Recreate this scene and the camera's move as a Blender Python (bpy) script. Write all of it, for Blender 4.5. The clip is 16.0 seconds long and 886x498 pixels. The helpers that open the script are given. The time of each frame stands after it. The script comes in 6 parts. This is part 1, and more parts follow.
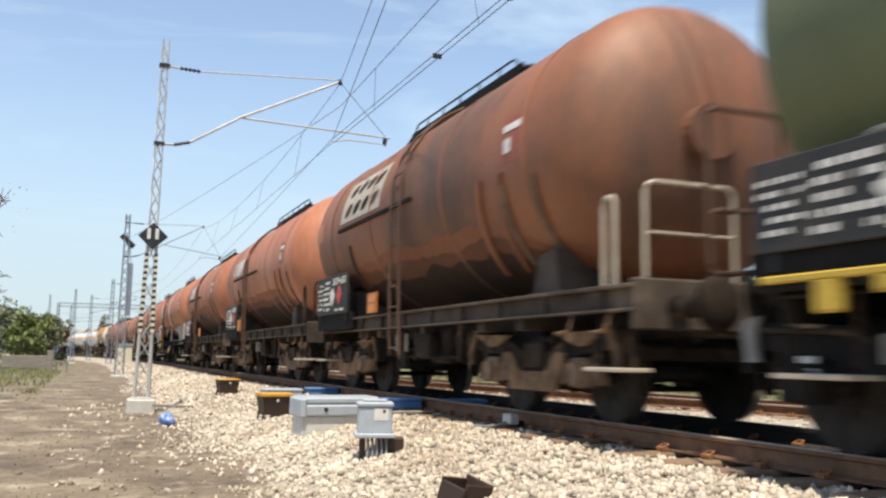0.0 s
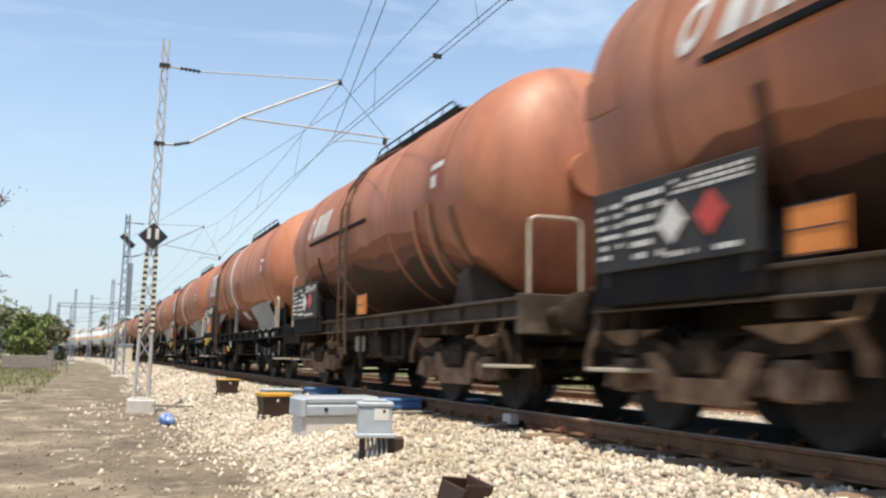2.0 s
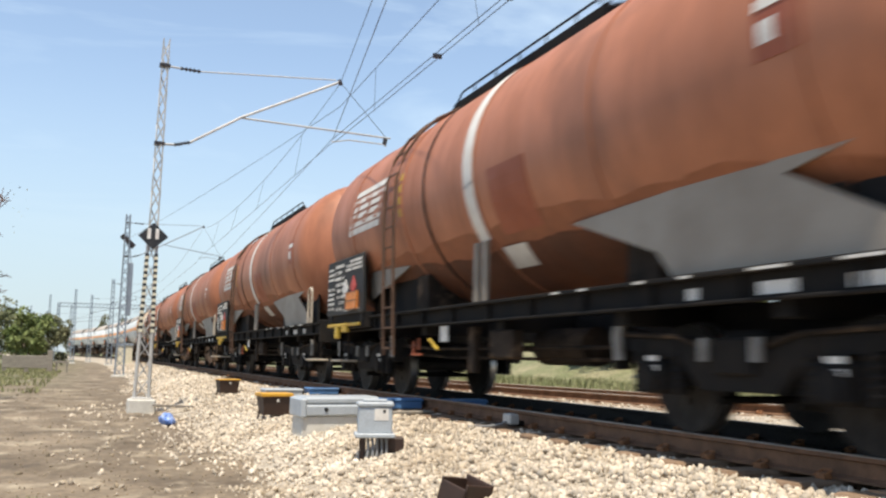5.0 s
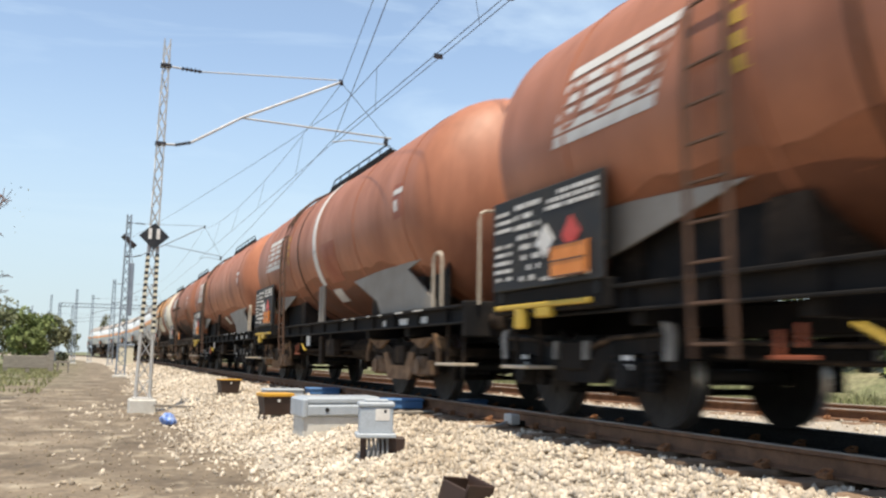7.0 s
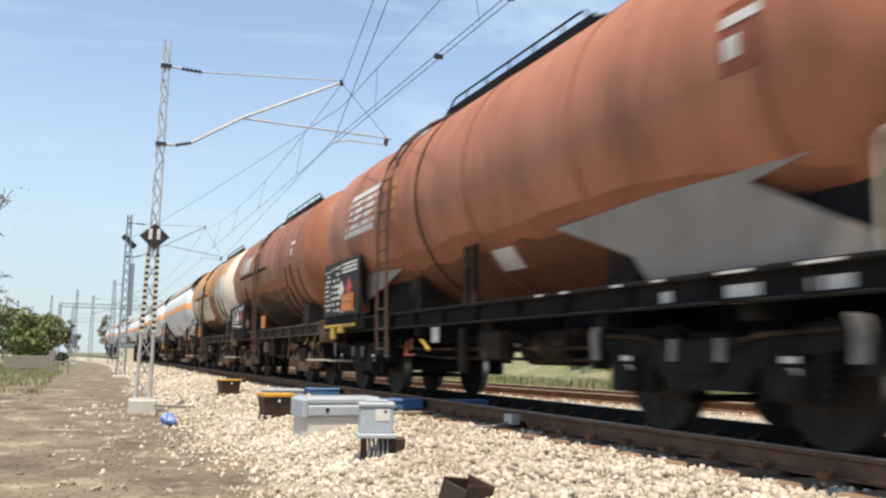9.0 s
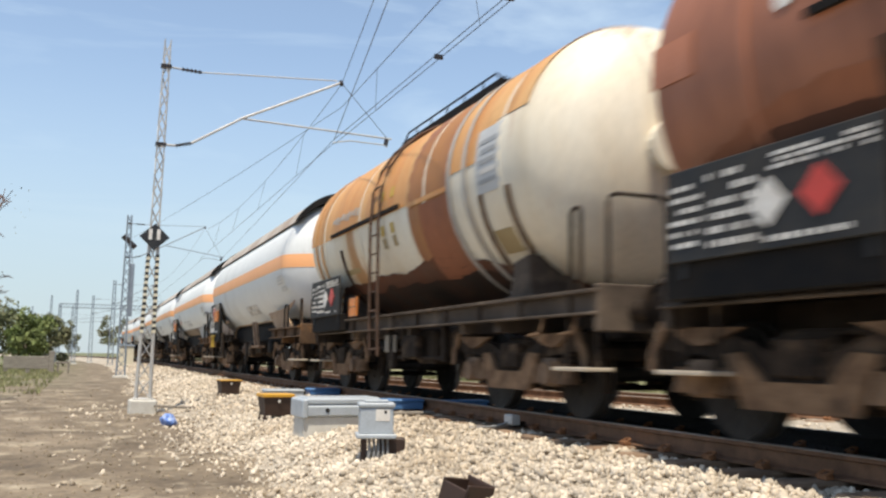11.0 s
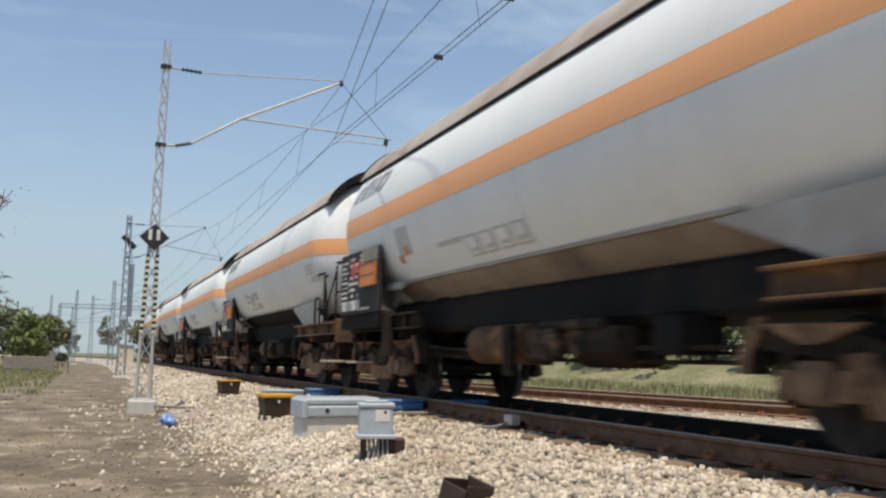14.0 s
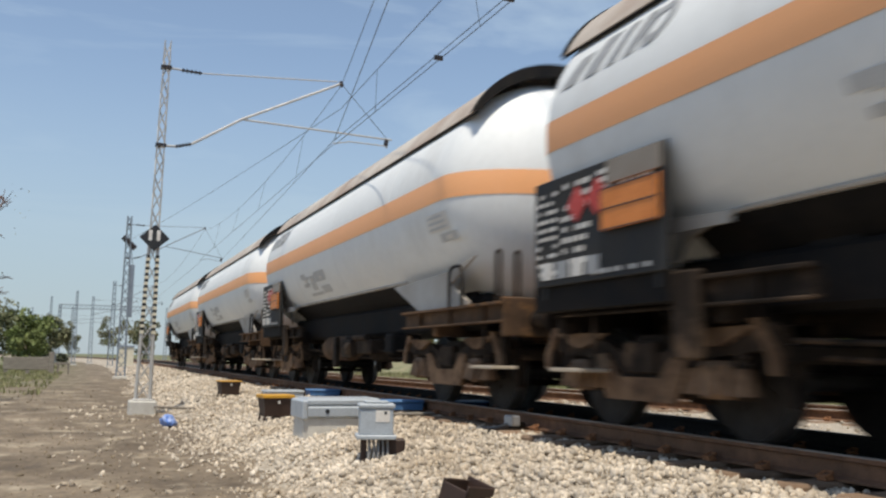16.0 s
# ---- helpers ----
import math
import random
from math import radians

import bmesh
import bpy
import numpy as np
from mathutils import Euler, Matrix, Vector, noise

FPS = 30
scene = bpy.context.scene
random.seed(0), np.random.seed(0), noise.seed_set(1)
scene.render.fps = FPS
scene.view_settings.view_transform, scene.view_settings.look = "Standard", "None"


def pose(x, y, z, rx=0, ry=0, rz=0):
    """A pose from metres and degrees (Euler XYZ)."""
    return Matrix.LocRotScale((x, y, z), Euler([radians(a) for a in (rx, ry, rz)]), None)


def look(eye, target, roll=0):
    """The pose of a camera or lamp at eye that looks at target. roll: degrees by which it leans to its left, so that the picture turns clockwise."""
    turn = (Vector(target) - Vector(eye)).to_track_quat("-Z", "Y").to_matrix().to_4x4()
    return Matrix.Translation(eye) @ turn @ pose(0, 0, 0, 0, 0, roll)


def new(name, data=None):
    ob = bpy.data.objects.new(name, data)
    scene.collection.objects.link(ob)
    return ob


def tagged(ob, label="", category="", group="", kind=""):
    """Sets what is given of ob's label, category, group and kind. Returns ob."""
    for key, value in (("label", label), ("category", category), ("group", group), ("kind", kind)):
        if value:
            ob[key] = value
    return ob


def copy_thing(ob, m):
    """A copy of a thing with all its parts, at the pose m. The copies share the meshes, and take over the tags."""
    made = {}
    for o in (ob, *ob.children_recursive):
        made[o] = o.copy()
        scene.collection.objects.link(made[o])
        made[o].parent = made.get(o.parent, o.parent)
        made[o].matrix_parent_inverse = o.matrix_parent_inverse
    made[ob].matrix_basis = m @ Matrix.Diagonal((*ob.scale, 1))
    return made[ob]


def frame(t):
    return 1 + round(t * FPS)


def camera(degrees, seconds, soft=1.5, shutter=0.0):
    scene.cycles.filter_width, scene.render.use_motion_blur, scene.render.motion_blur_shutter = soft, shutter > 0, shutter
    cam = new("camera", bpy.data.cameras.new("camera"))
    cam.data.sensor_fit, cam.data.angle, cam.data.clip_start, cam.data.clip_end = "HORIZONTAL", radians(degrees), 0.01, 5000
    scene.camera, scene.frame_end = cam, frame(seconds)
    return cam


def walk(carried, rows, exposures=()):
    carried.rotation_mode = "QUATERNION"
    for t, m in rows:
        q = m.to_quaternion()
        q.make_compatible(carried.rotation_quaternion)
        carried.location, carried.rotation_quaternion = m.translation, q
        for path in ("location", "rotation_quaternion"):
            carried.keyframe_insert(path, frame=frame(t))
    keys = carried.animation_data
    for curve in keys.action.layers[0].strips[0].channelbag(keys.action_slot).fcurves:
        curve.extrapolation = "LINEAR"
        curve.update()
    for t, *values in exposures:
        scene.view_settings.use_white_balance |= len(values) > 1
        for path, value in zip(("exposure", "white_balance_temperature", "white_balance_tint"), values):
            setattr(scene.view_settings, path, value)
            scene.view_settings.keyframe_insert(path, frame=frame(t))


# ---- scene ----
# x: across the track, to the right; y: along the track, away from the camera; z: up, rail top at RAIL.
EYE = (0.0, 0.0, 1.2)
YAW, PITCH, LEAN = 21.875, 7.014, 0.9
cam = camera(53.36, 16.0, soft=2.35, shutter=0.42)


def aim(dyaw, dpitch):
    a, b = radians(YAW + dyaw), radians(PITCH + dpitch)
    way = Vector((math.sin(a) * math.cos(b), math.cos(a) * math.cos(b), math.sin(b)))
    return look(EYE, Vector(EYE) + way * 10, LEAN)


walk(cam, [(0.0, aim(0, 0)), (4.2, aim(0, 0)), (6.5, aim(-0.06, 0.0)), (9.0, aim(-0.09, 0.02)), (12.0, aim(-0.09, 0.05)),
           (14.0, aim(-0.08, 0.06)), (16.0, aim(-0.09, 0.10))],
     exposures=[(0.0, 0.40, 6750, 10), (4.2, 0.40, 6750, 10), (9.2, 0.37, 6750, 10), (11.3, 0.20, 6720, 10), (12.5, -0.11, 6620, 10), (14.0, -0.13, 6600, 10), (16.0, -0.14, 6580, 10)])

# ---- light ----
SUN_WAY = Vector((-0.14, -0.32, 1.0)).normalized()
ELEVATION = math.asin(SUN_WAY.z)
AZIMUTH = math.atan2(SUN_WAY.x, SUN_WAY.y)


def make_world():
    w = bpy.data.worlds.new("sky")
    scene.world = w
    w.use_nodes = True
    nt = w.node_tree
    nt.nodes.clear()
    out = nt.nodes.new("ShaderNodeOutputWorld")
    bg = nt.nodes.new("ShaderNodeBackground")
    bg.inputs["Strength"].default_value = 0.15
    sky = nt.nodes.new("ShaderNodeTexSky")
    sky.sky_type, sky.sun_disc = "NISHITA", False
    sky.sun_elevation, sky.sun_rotation = ELEVATION, AZIMUTH
    sky.air_density, sky.dust_density, sky.ozone_density = 1.0, 0.25, 1.1
    # thin high cloud streaks
    tc = nt.nodes.new("ShaderNodeTexCoord")
    mp = nt.nodes.new("ShaderNodeMapping")
    mp.inputs["Rotation"].default_value = (0.3, 0.5, 0.4)
    mp.inputs["Scale"].default_value = (1.4, 2.4, 6.0)
    nz = nt.nodes.new("ShaderNodeTexNoise")
    nz.inputs["Scale"].default_value, nz.inputs["Detail"].default_value = 1.5, 7
    nz.inputs["Roughness"].default_value, nz.inputs["Distortion"].default_value = 0.55, 0.6
    ramp = nt.nodes.new("ShaderNodeMapRange")
    ramp.inputs[1].default_value, ramp.inputs[2].default_value = 0.50, 0.82
    ramp.inputs[3].default_value, ramp.inputs[4].default_value = 0.10, 0.62
    mix = nt.nodes.new("ShaderNodeMix")
    mix.data_type = "RGBA"
    mix.inputs[7].default_value = (5.2, 6.3, 7.0, 1)
    nt.links.new(tc.outputs["Generated"], mp.inputs["Vector"])
    nt.links.new(mp.outputs["Vector"], nz.inputs["Vector"])
    nt.links.new(nz.outputs["Fac"], ramp.inputs[0])
    nt.links.new(ramp.outputs[0], mix.inputs[0])
    nt.links.new(sky.outputs["Color"], mix.inputs[6])
    # pale haze towards the horizon
    sep = nt.nodes.new("ShaderNodeSeparateXYZ")
    nt.links.new(tc.outputs["Generated"], sep.inputs[0])
    low = nt.nodes.new("ShaderNodeMapRange")
    low.interpolation_type = "SMOOTHSTEP"
    low.inputs[1].default_value, low.inputs[2].default_value = 0.0, 0.36
    low.inputs[3].default_value, low.inputs[4].default_value = 0.85, 0.0
    nt.links.new(sep.outputs["Z"], low.inputs[0])
    haze = nt.nodes.new("ShaderNodeMix")
    haze.data_type = "RGBA"
    haze.inputs[7].default_value = (2.80, 3.55, 4.15, 1)
    nt.links.new(low.outputs[0], haze.inputs[0])
    nt.links.new(mix.outputs[2], haze.inputs[6])
    nt.links.new(haze.outputs[2], bg.inputs["Color"])
    nt.links.new(bg.outputs[0], out.inputs["Surface"])


make_world()
sun_data = bpy.data.lights.new("sun", "SUN")
sun_data.energy, sun_data.angle, sun_data.color = 4.7, radians(0.8), (1.0, 0.92, 0.78)
sun = new("sun", sun_data)
sun.matrix_world = look(SUN_WAY * 60, (0, 0, 0))


# ---- materials ----
def mat(name, colour, rough=0.7, metal=0.0, second=None, scale=3.0, amount=0.6, grain=0.12, grain_scale=60.0, bump=0.15,
        stretch=(1, 1, 1), vary=0.0, island=0.0, third=None, third_scale=0.8, third_range=(0.55, 0.7), use="Object", shine=0.5):
    """Paint, stone or metal: two colours mixed by a broad noise, a third one in patches, fine grain, relief, and a tint that
    differs from object to object (vary) or from loose piece to loose piece (island)."""
    m = bpy.data.materials.new(name)
    m.use_nodes = True
    nt = m.node_tree
    bsdf = nt.nodes["Principled BSDF"]
    bsdf.inputs["Roughness"].default_value, bsdf.inputs["Metallic"].default_value = rough, metal
    bsdf.inputs["Specular IOR Level"].default_value = shine
    tc = nt.nodes.new("ShaderNodeTexCoord")
    mp = nt.nodes.new("ShaderNodeMapping")
    mp.inputs["Scale"].default_value = stretch
    nt.links.new(tc.outputs[use], mp.inputs["Vector"])
    base_vec = mp.outputs["Vector"]
    if vary:
        oi = nt.nodes.new("ShaderNodeObjectInfo")
        add = nt.nodes.new("ShaderNodeVectorMath")
        add.operation = "ADD"
        mul = nt.nodes.new("ShaderNodeMath")
        mul.operation = "MULTIPLY"
        mul.inputs[1].default_value = 37.0
        nt.links.new(oi.outputs["Random"], mul.inputs[0])
        nt.links.new(base_vec, add.inputs[0])
        nt.links.new(mul.outputs[0], add.inputs[1])
        base_vec = add.outputs[0]

    def noise_tex(s, detail):
        n = nt.nodes.new("ShaderNodeTexNoise")
        n.inputs["Scale"].default_value, n.inputs["Detail"].default_value = s, detail
        n.inputs["Roughness"].default_value = 0.62
        nt.links.new(base_vec, n.inputs["Vector"])
        return n

    def mixer(a, b, fac, kind="MIX"):
        x = nt.nodes.new("ShaderNodeMix")
        x.data_type, x.blend_type = "RGBA", kind
        for sock, val in ((x.inputs[6], a), (x.inputs[7], b)):
            if isinstance(val, tuple):
                sock.default_value = (*val, 1)
            else:
                nt.links.new(val, sock)
        if isinstance(fac, float):
            x.inputs[0].default_value = fac
        else:
            nt.links.new(fac, x.inputs[0])
        return x.outputs[2]

    def spread(src, lo, hi, a=0.0, b=1.0):
        r = nt.nodes.new("ShaderNodeMapRange")
        for k, v in enumerate((lo, hi, a, b)):
            r.inputs[k + 1].default_value = v
        nt.links.new(src, r.inputs[0])
        return r.outputs[0]

    second = second or tuple(c * 0.6 for c in colour)
    big = noise_tex(scale, 6)
    col = mixer(colour, second, spread(big.outputs["Fac"], 0.38, 0.66, 0.0, amount))
    if third:
        patch = noise_tex(third_scale, 8)
        col = mixer(col, third, spread(patch.outputs["Fac"], third_range[0], third_range[1], 0.0, 0.9))
    fine = noise_tex(grain_scale, 4)
    val = spread(fine.outputs["Fac"], 0.3, 0.7, 1 - grain, 1 + grain)
    if vary or island:
        src = nt.nodes.new("ShaderNodeNewGeometry" if island else "ShaderNodeObjectInfo")
        tint = spread(src.outputs["Random Per Island" if island else "Random"], 0, 1, 1 - max(vary, island), 1 + max(vary, island))
        mm = nt.nodes.new("ShaderNodeMath")
        mm.operation = "MULTIPLY"
        nt.links.new(val, mm.inputs[0])
        nt.links.new(tint, mm.inputs[1])
        val = mm.outputs[0]
    sc = nt.nodes.new("ShaderNodeVectorMath")
    sc.operation = "SCALE"
    nt.links.new(col, sc.inputs[0])
    nt.links.new(val, sc.inputs["Scale"])
    nt.links.new(sc.outputs[0], bsdf.inputs["Base Color"])
    if bump:
        bp = nt.nodes.new("ShaderNodeBump")
        bp.inputs["Strength"].default_value, bp.inputs["Distance"].default_value = bump, 0.02
        nt.links.new(fine.outputs["Fac"], bp.inputs["Height"])
        nt.links.new(bp.outputs["Normal"], bsdf.inputs["Normal"])
    rr = spread(big.outputs["Fac"], 0.3, 0.7, max(0.05, rough - 0.1), min(1, rough + 0.12))
    nt.links.new(rr, bsdf.inputs["Roughness"])
    return m


def ground_mat():
    """Trampled dry soil with lighter sandy streaks, dark damp patches and grass away from the path."""
    m = mat("dry_soil", (0.205, 0.158, 0.106), 0.95, second=(0.085, 0.063, 0.042), scale=0.8, amount=0.9, grain=0.28, grain_scale=11,
            bump=0.6, stretch=(1.0, 0.8, 1), third=(0.36, 0.30, 0.215), third_scale=1.3, third_range=(0.53, 0.66))
    nt = m.node_tree
    bsdf = nt.nodes["Principled BSDF"]
    old = bsdf.inputs["Base Color"].links[0].from_socket
    tc = nt.nodes.new("ShaderNodeTexCoord")
    sep = nt.nodes.new("ShaderNodeSeparateXYZ")
    nt.links.new(tc.outputs["Object"], sep.inputs[0])

    def step(sock, lo, hi):
        r = nt.nodes.new("ShaderNodeMapRange")
        r.inputs[1].default_value, r.inputs[2].default_value = lo, hi
        nt.links.new(sock, r.inputs[0])
        return r.outputs[0]

    def two(a, b, op):
        n = nt.nodes.new("ShaderNodeMath")
        n.operation = op
        nt.links.new(a, n.inputs[0])
        nt.links.new(b, n.inputs[1])
        return n.outputs[0]
    left = two(step(sep.outputs["X"], 0.5, -5.5), step(sep.outputs["Y"], 20, 48), "MULTIPLY")
    right = step(sep.outputs["X"], 13.0, 15.5)
    far = step(sep.outputs["Y"], 150, 220)
    mask = two(two(left, right, "MAXIMUM"), far, "MAXIMUM")
    nz = nt.nodes.new("ShaderNodeTexNoise")
    nz.inputs["Scale"].default_value, nz.inputs["Detail"].default_value = 0.35, 8
    nt.links.new(tc.outputs["Object"], nz.inputs["Vector"])
    grass = two(mask, step(nz.outputs["Fac"], 0.34, 0.60), "MULTIPLY")
    n2 = nt.nodes.new("ShaderNodeTexNoise")
    n2.inputs["Scale"].default_value, n2.inputs["Detail"].default_value = 3.0, 6
    nt.links.new(tc.outputs["Object"], n2.inputs["Vector"])
    g = nt.nodes.new("ShaderNodeMix")
    g.data_type = "RGBA"
    g.inputs[6].default_value, g.inputs[7].default_value = (0.075, 0.12, 0.03, 1), (0.16, 0.17, 0.065, 1)
    nt.links.new(n2.outputs["Fac"], g.inputs[0])
    x = nt.nodes.new("ShaderNodeMix")
    x.data_type = "RGBA"
    nt.links.new(grass, x.inputs[0])
    nt.links.new(old, x.inputs[6])
    nt.links.new(g.outputs[2], x.inputs[7])
    nt.links.new(x.outputs[2], bsdf.inputs["Base Color"])
    return m


M = {}
M["soil"] = ground_mat()
M["ballast_bed"] = mat("ballast_bed", (0.45, 0.395, 0.32), 0.95, second=(0.26, 0.21, 0.155), scale=14, amount=0.9, grain=0.4, grain_scale=40, bump=0.9)
M["stone"] = mat("limestone_ballast", (0.57, 0.50, 0.41), 0.9, second=(0.44, 0.36, 0.27), scale=6, amount=0.7, grain=0.15, grain_scale=90, bump=0.3, vary=0.22)
M["stones"] = mat("limestone_ballast_loose", (0.58, 0.505, 0.41), 0.9, second=(0.38, 0.305, 0.22), scale=0.7, amount=0.9, grain=0.15, grain_scale=90, bump=0.3, island=0.36)
M["sleeper"] = mat("timber_sleeper", (0.27, 0.18, 0.115), 0.9, second=(0.12, 0.075, 0.048), scale=5, bump=0.4, vary=0.12)
M["rail_side"] = mat("rusty_rail", (0.19, 0.095, 0.050), 0.85, second=(0.065, 0.038, 0.025), scale=5, bump=0.3)
M["rail_head"] = mat("worn_rail_head", (0.50, 0.42, 0.34), 0.55, 0.15, second=(0.2, 0.15, 0.12), scale=3, grain=0.08, bump=0.03, stretch=(6, 0.4, 1))
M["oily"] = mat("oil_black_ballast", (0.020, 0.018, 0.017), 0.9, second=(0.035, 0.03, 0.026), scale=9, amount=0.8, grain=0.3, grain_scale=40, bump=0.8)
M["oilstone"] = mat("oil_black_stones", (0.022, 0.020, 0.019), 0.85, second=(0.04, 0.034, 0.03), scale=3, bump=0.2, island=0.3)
M["fadedmark"] = mat("pale_faded_marking", (0.47, 0.48, 0.485), 0.6, second=(0.57, 0.58, 0.58), scale=5, bump=0.0)
M["greymark"] = mat("faded_grey_marking", (0.30, 0.31, 0.32), 0.6, second=(0.4, 0.4, 0.4), scale=5, bump=0.0)
M["paleiron"] = mat("worn_bright_iron", (0.26, 0.25, 0.24), 0.6, 0.2, second=(0.12, 0.11, 0.10), scale=6, bump=0.1)
M["clod"] = mat("soil_clods", (0.24, 0.19, 0.13), 0.95, second=(0.15, 0.115, 0.076), scale=1.0, bump=0.4, island=0.35)
M["bank"] = mat("rough_grass_bank", (0.14, 0.15, 0.065), 0.95, second=(0.27, 0.235, 0.14), scale=0.5, amount=0.9, grain=0.4, grain_scale=6, bump=0.8)
M["clip"] = mat("rusty_clip", (0.27, 0.115, 0.045), 0.85, second=(0.10, 0.05, 0.03), scale=20, vary=0.2)
M["brown"] = mat("oxide_brown_tank", (0.42, 0.160, 0.082), 0.55, second=(0.30, 0.108, 0.054), scale=1.1, amount=0.9, grain=0.10, grain_scale=7, bump=0.04,
                 stretch=(1, 1.0, 0.3), vary=0.14, third=(0.11, 0.062, 0.045), third_scale=0.55, third_range=(0.55, 0.84))
M["brown_dirty"] = mat("sooty_brown_tank", (0.31, 0.112, 0.048), 0.6, second=(0.16, 0.07, 0.038), scale=0.6, amount=0.9, grain=0.08, grain_scale=18, bump=0.03,
                       stretch=(1, 0.6, 0.35), vary=0.1, third=(0.085, 0.055, 0.042), third_scale=0.6, third_range=(0.50, 0.74))
M["green"] = mat("faded_green_tank", (0.13, 0.15, 0.065), 0.55, second=(0.10, 0.105, 0.05), scale=0.6, grain=0.06, grain_scale=20, bump=0.03)
M["white"] = mat("white_tank_paint", (0.76, 0.775, 0.77), 0.6, second=(0.68, 0.70, 0.705), scale=0.5, amount=0.8, grain=0.04, grain_scale=16, bump=0.02,
                 stretch=(1, 0.8, 0.4), vary=0.06, third=(0.44, 0.42, 0.385), third_scale=0.35, third_range=(0.58, 0.85))
M["rustwhite"] = mat("rust_stained_cream_tank", (0.76, 0.71, 0.60), 0.55, second=(0.66, 0.55, 0.39), scale=0.7, amount=0.9, grain=0.08, grain_scale=20, bump=0.04,
                     stretch=(1, 1.5, 0.25), third=(0.40, 0.19, 0.06), third_scale=0.75, third_range=(0.56, 0.64))
M["rust_light"] = mat("orange_rust_stain", (0.58, 0.245, 0.062), 0.6, second=(0.64, 0.40, 0.18), scale=0.8, amount=0.9, grain=0.1, grain_scale=20, stretch=(1, 2.2, 0.3), third=(0.34, 0.155, 0.055), third_scale=0.9, third_range=(0.52, 0.72))
M["rust_band"] = mat("rust_brown_wrap", (0.26, 0.095, 0.036), 0.6, second=(0.42, 0.19, 0.06), scale=1.1, amount=0.8, grain=0.1, grain_scale=20, stretch=(1, 1, 0.3))
M["orange"] = mat("orange_stripe", (0.92, 0.44, 0.19), 0.55, second=(0.87, 0.45, 0.23), scale=0.8, amount=0.6, grain=0.05, bump=0.02, vary=0.08)
M["shield"] = mat("weathered_sunshield", (0.56, 0.51, 0.45), 0.8, second=(0.33, 0.24, 0.19), scale=0.7, amount=0.9, bump=0.1, vary=0.25)
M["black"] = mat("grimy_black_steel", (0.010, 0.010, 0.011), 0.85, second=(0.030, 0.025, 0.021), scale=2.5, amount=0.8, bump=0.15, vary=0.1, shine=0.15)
M["grime"] = mat("brown_grimed_steel", (0.040, 0.028, 0.020), 0.85, second=(0.012, 0.010, 0.009), scale=3.0, amount=0.9, bump=0.3, vary=0.15, third=(0.13, 0.085, 0.055), third_scale=2.5, third_range=(0.55, 0.68), shine=0.15)
M["rustsole"] = mat("rusty_sole_bar", (0.13, 0.075, 0.042), 0.85, second=(0.045, 0.028, 0.018), scale=1.6, amount=0.9, bump=0.2, vary=0.2, third=(0.34, 0.165, 0.06), third_scale=1.8, third_range=(0.54, 0.70), shine=0.25)
M["dust_brown"] = mat("dusty_brown_casting", (0.225, 0.140, 0.084), 0.9, second=(0.075, 0.046, 0.030), scale=4, amount=0.8, bump=0.3, vary=0.2)
M["wheel"] = mat("dirty_wheel_steel", (0.026, 0.021, 0.018), 0.75, 0.2, second=(0.012, 0.010, 0.009), scale=4, bump=0.15)
M["tread"] = mat("bright_wheel_tread", (0.4, 0.38, 0.36), 0.35, 0.9, second=(0.25, 0.22, 0.2), scale=6, bump=0.02)
M["beige"] = mat("faded_beige_skirt", (0.30, 0.26, 0.215), 0.6, second=(0.22, 0.185, 0.15), scale=1.2, amount=0.8, grain=0.06, bump=0.04, vary=0.12)
M["paleskirt"] = mat("pale_grey_skirt", (0.44, 0.42, 0.385), 0.6, second=(0.33, 0.28, 0.23), scale=1.0, amount=0.9, grain=0.06, bump=0.04, vary=0.12)
# three tones that paint shade, with some soot, on the lower barrels
M["soot_shade"] = mat("oil_soot_coat", (0.030, 0.019, 0.014), 0.75, second=(0.075, 0.036, 0.022), scale=1.6, amount=0.9, grain=0.15, grain_scale=14, bump=0.06, stretch=(1, 1, 0.4), vary=0.15, shine=0.25)
M["soot_shade_mid"] = mat("brown_soot_film", (0.115, 0.046, 0.026), 0.7, second=(0.165, 0.062, 0.032), scale=1.4, amount=0.9, grain=0.15, grain_scale=9, bump=0.05, stretch=(1, 1, 0.35), vary=0.15, shine=0.3)
M["brown_sheet_shade"] = mat("thin_soot_film", (0.23, 0.088, 0.045), 0.7, second=(0.32, 0.12, 0.060), scale=1.4, amount=0.9, grain=0.12, grain_scale=12, bump=0.05, stretch=(1, 1, 0.35), vary=0.15, shine=0.3)
M["sole_dusty"] = mat("dusty_sole_bar", (0.105, 0.080, 0.062), 0.85, second=(0.045, 0.034, 0.027), scale=1.6, amount=0.9, bump=0.2, vary=0.15, third=(0.20, 0.15, 0.11), third_scale=1.1, third_range=(0.58, 0.74), shine=0.2)
M["khaki_patch"] = mat("ochre_primer_patch", (0.36, 0.27, 0.13), 0.65, second=(0.30, 0.21, 0.10), scale=1.5, bump=0.03)
M["khaki"] = mat("khaki_dusted_casting", (0.25, 0.155, 0.092), 0.9, second=(0.095, 0.056, 0.035), scale=5, amount=0.9, bump=0.3, vary=0.2, third=(0.045, 0.032, 0.024), third_scale=3.0, third_range=(0.56, 0.70), shine=0.2)
M["rusttan"] = mat("rust_tan_skirt", (0.40, 0.27, 0.165), 0.75, second=(0.26, 0.15, 0.08), scale=1.4, amount=0.9, grain=0.1, bump=0.06, vary=0.1, third=(0.16, 0.085, 0.045), third_scale=1.8, third_range=(0.58, 0.72))
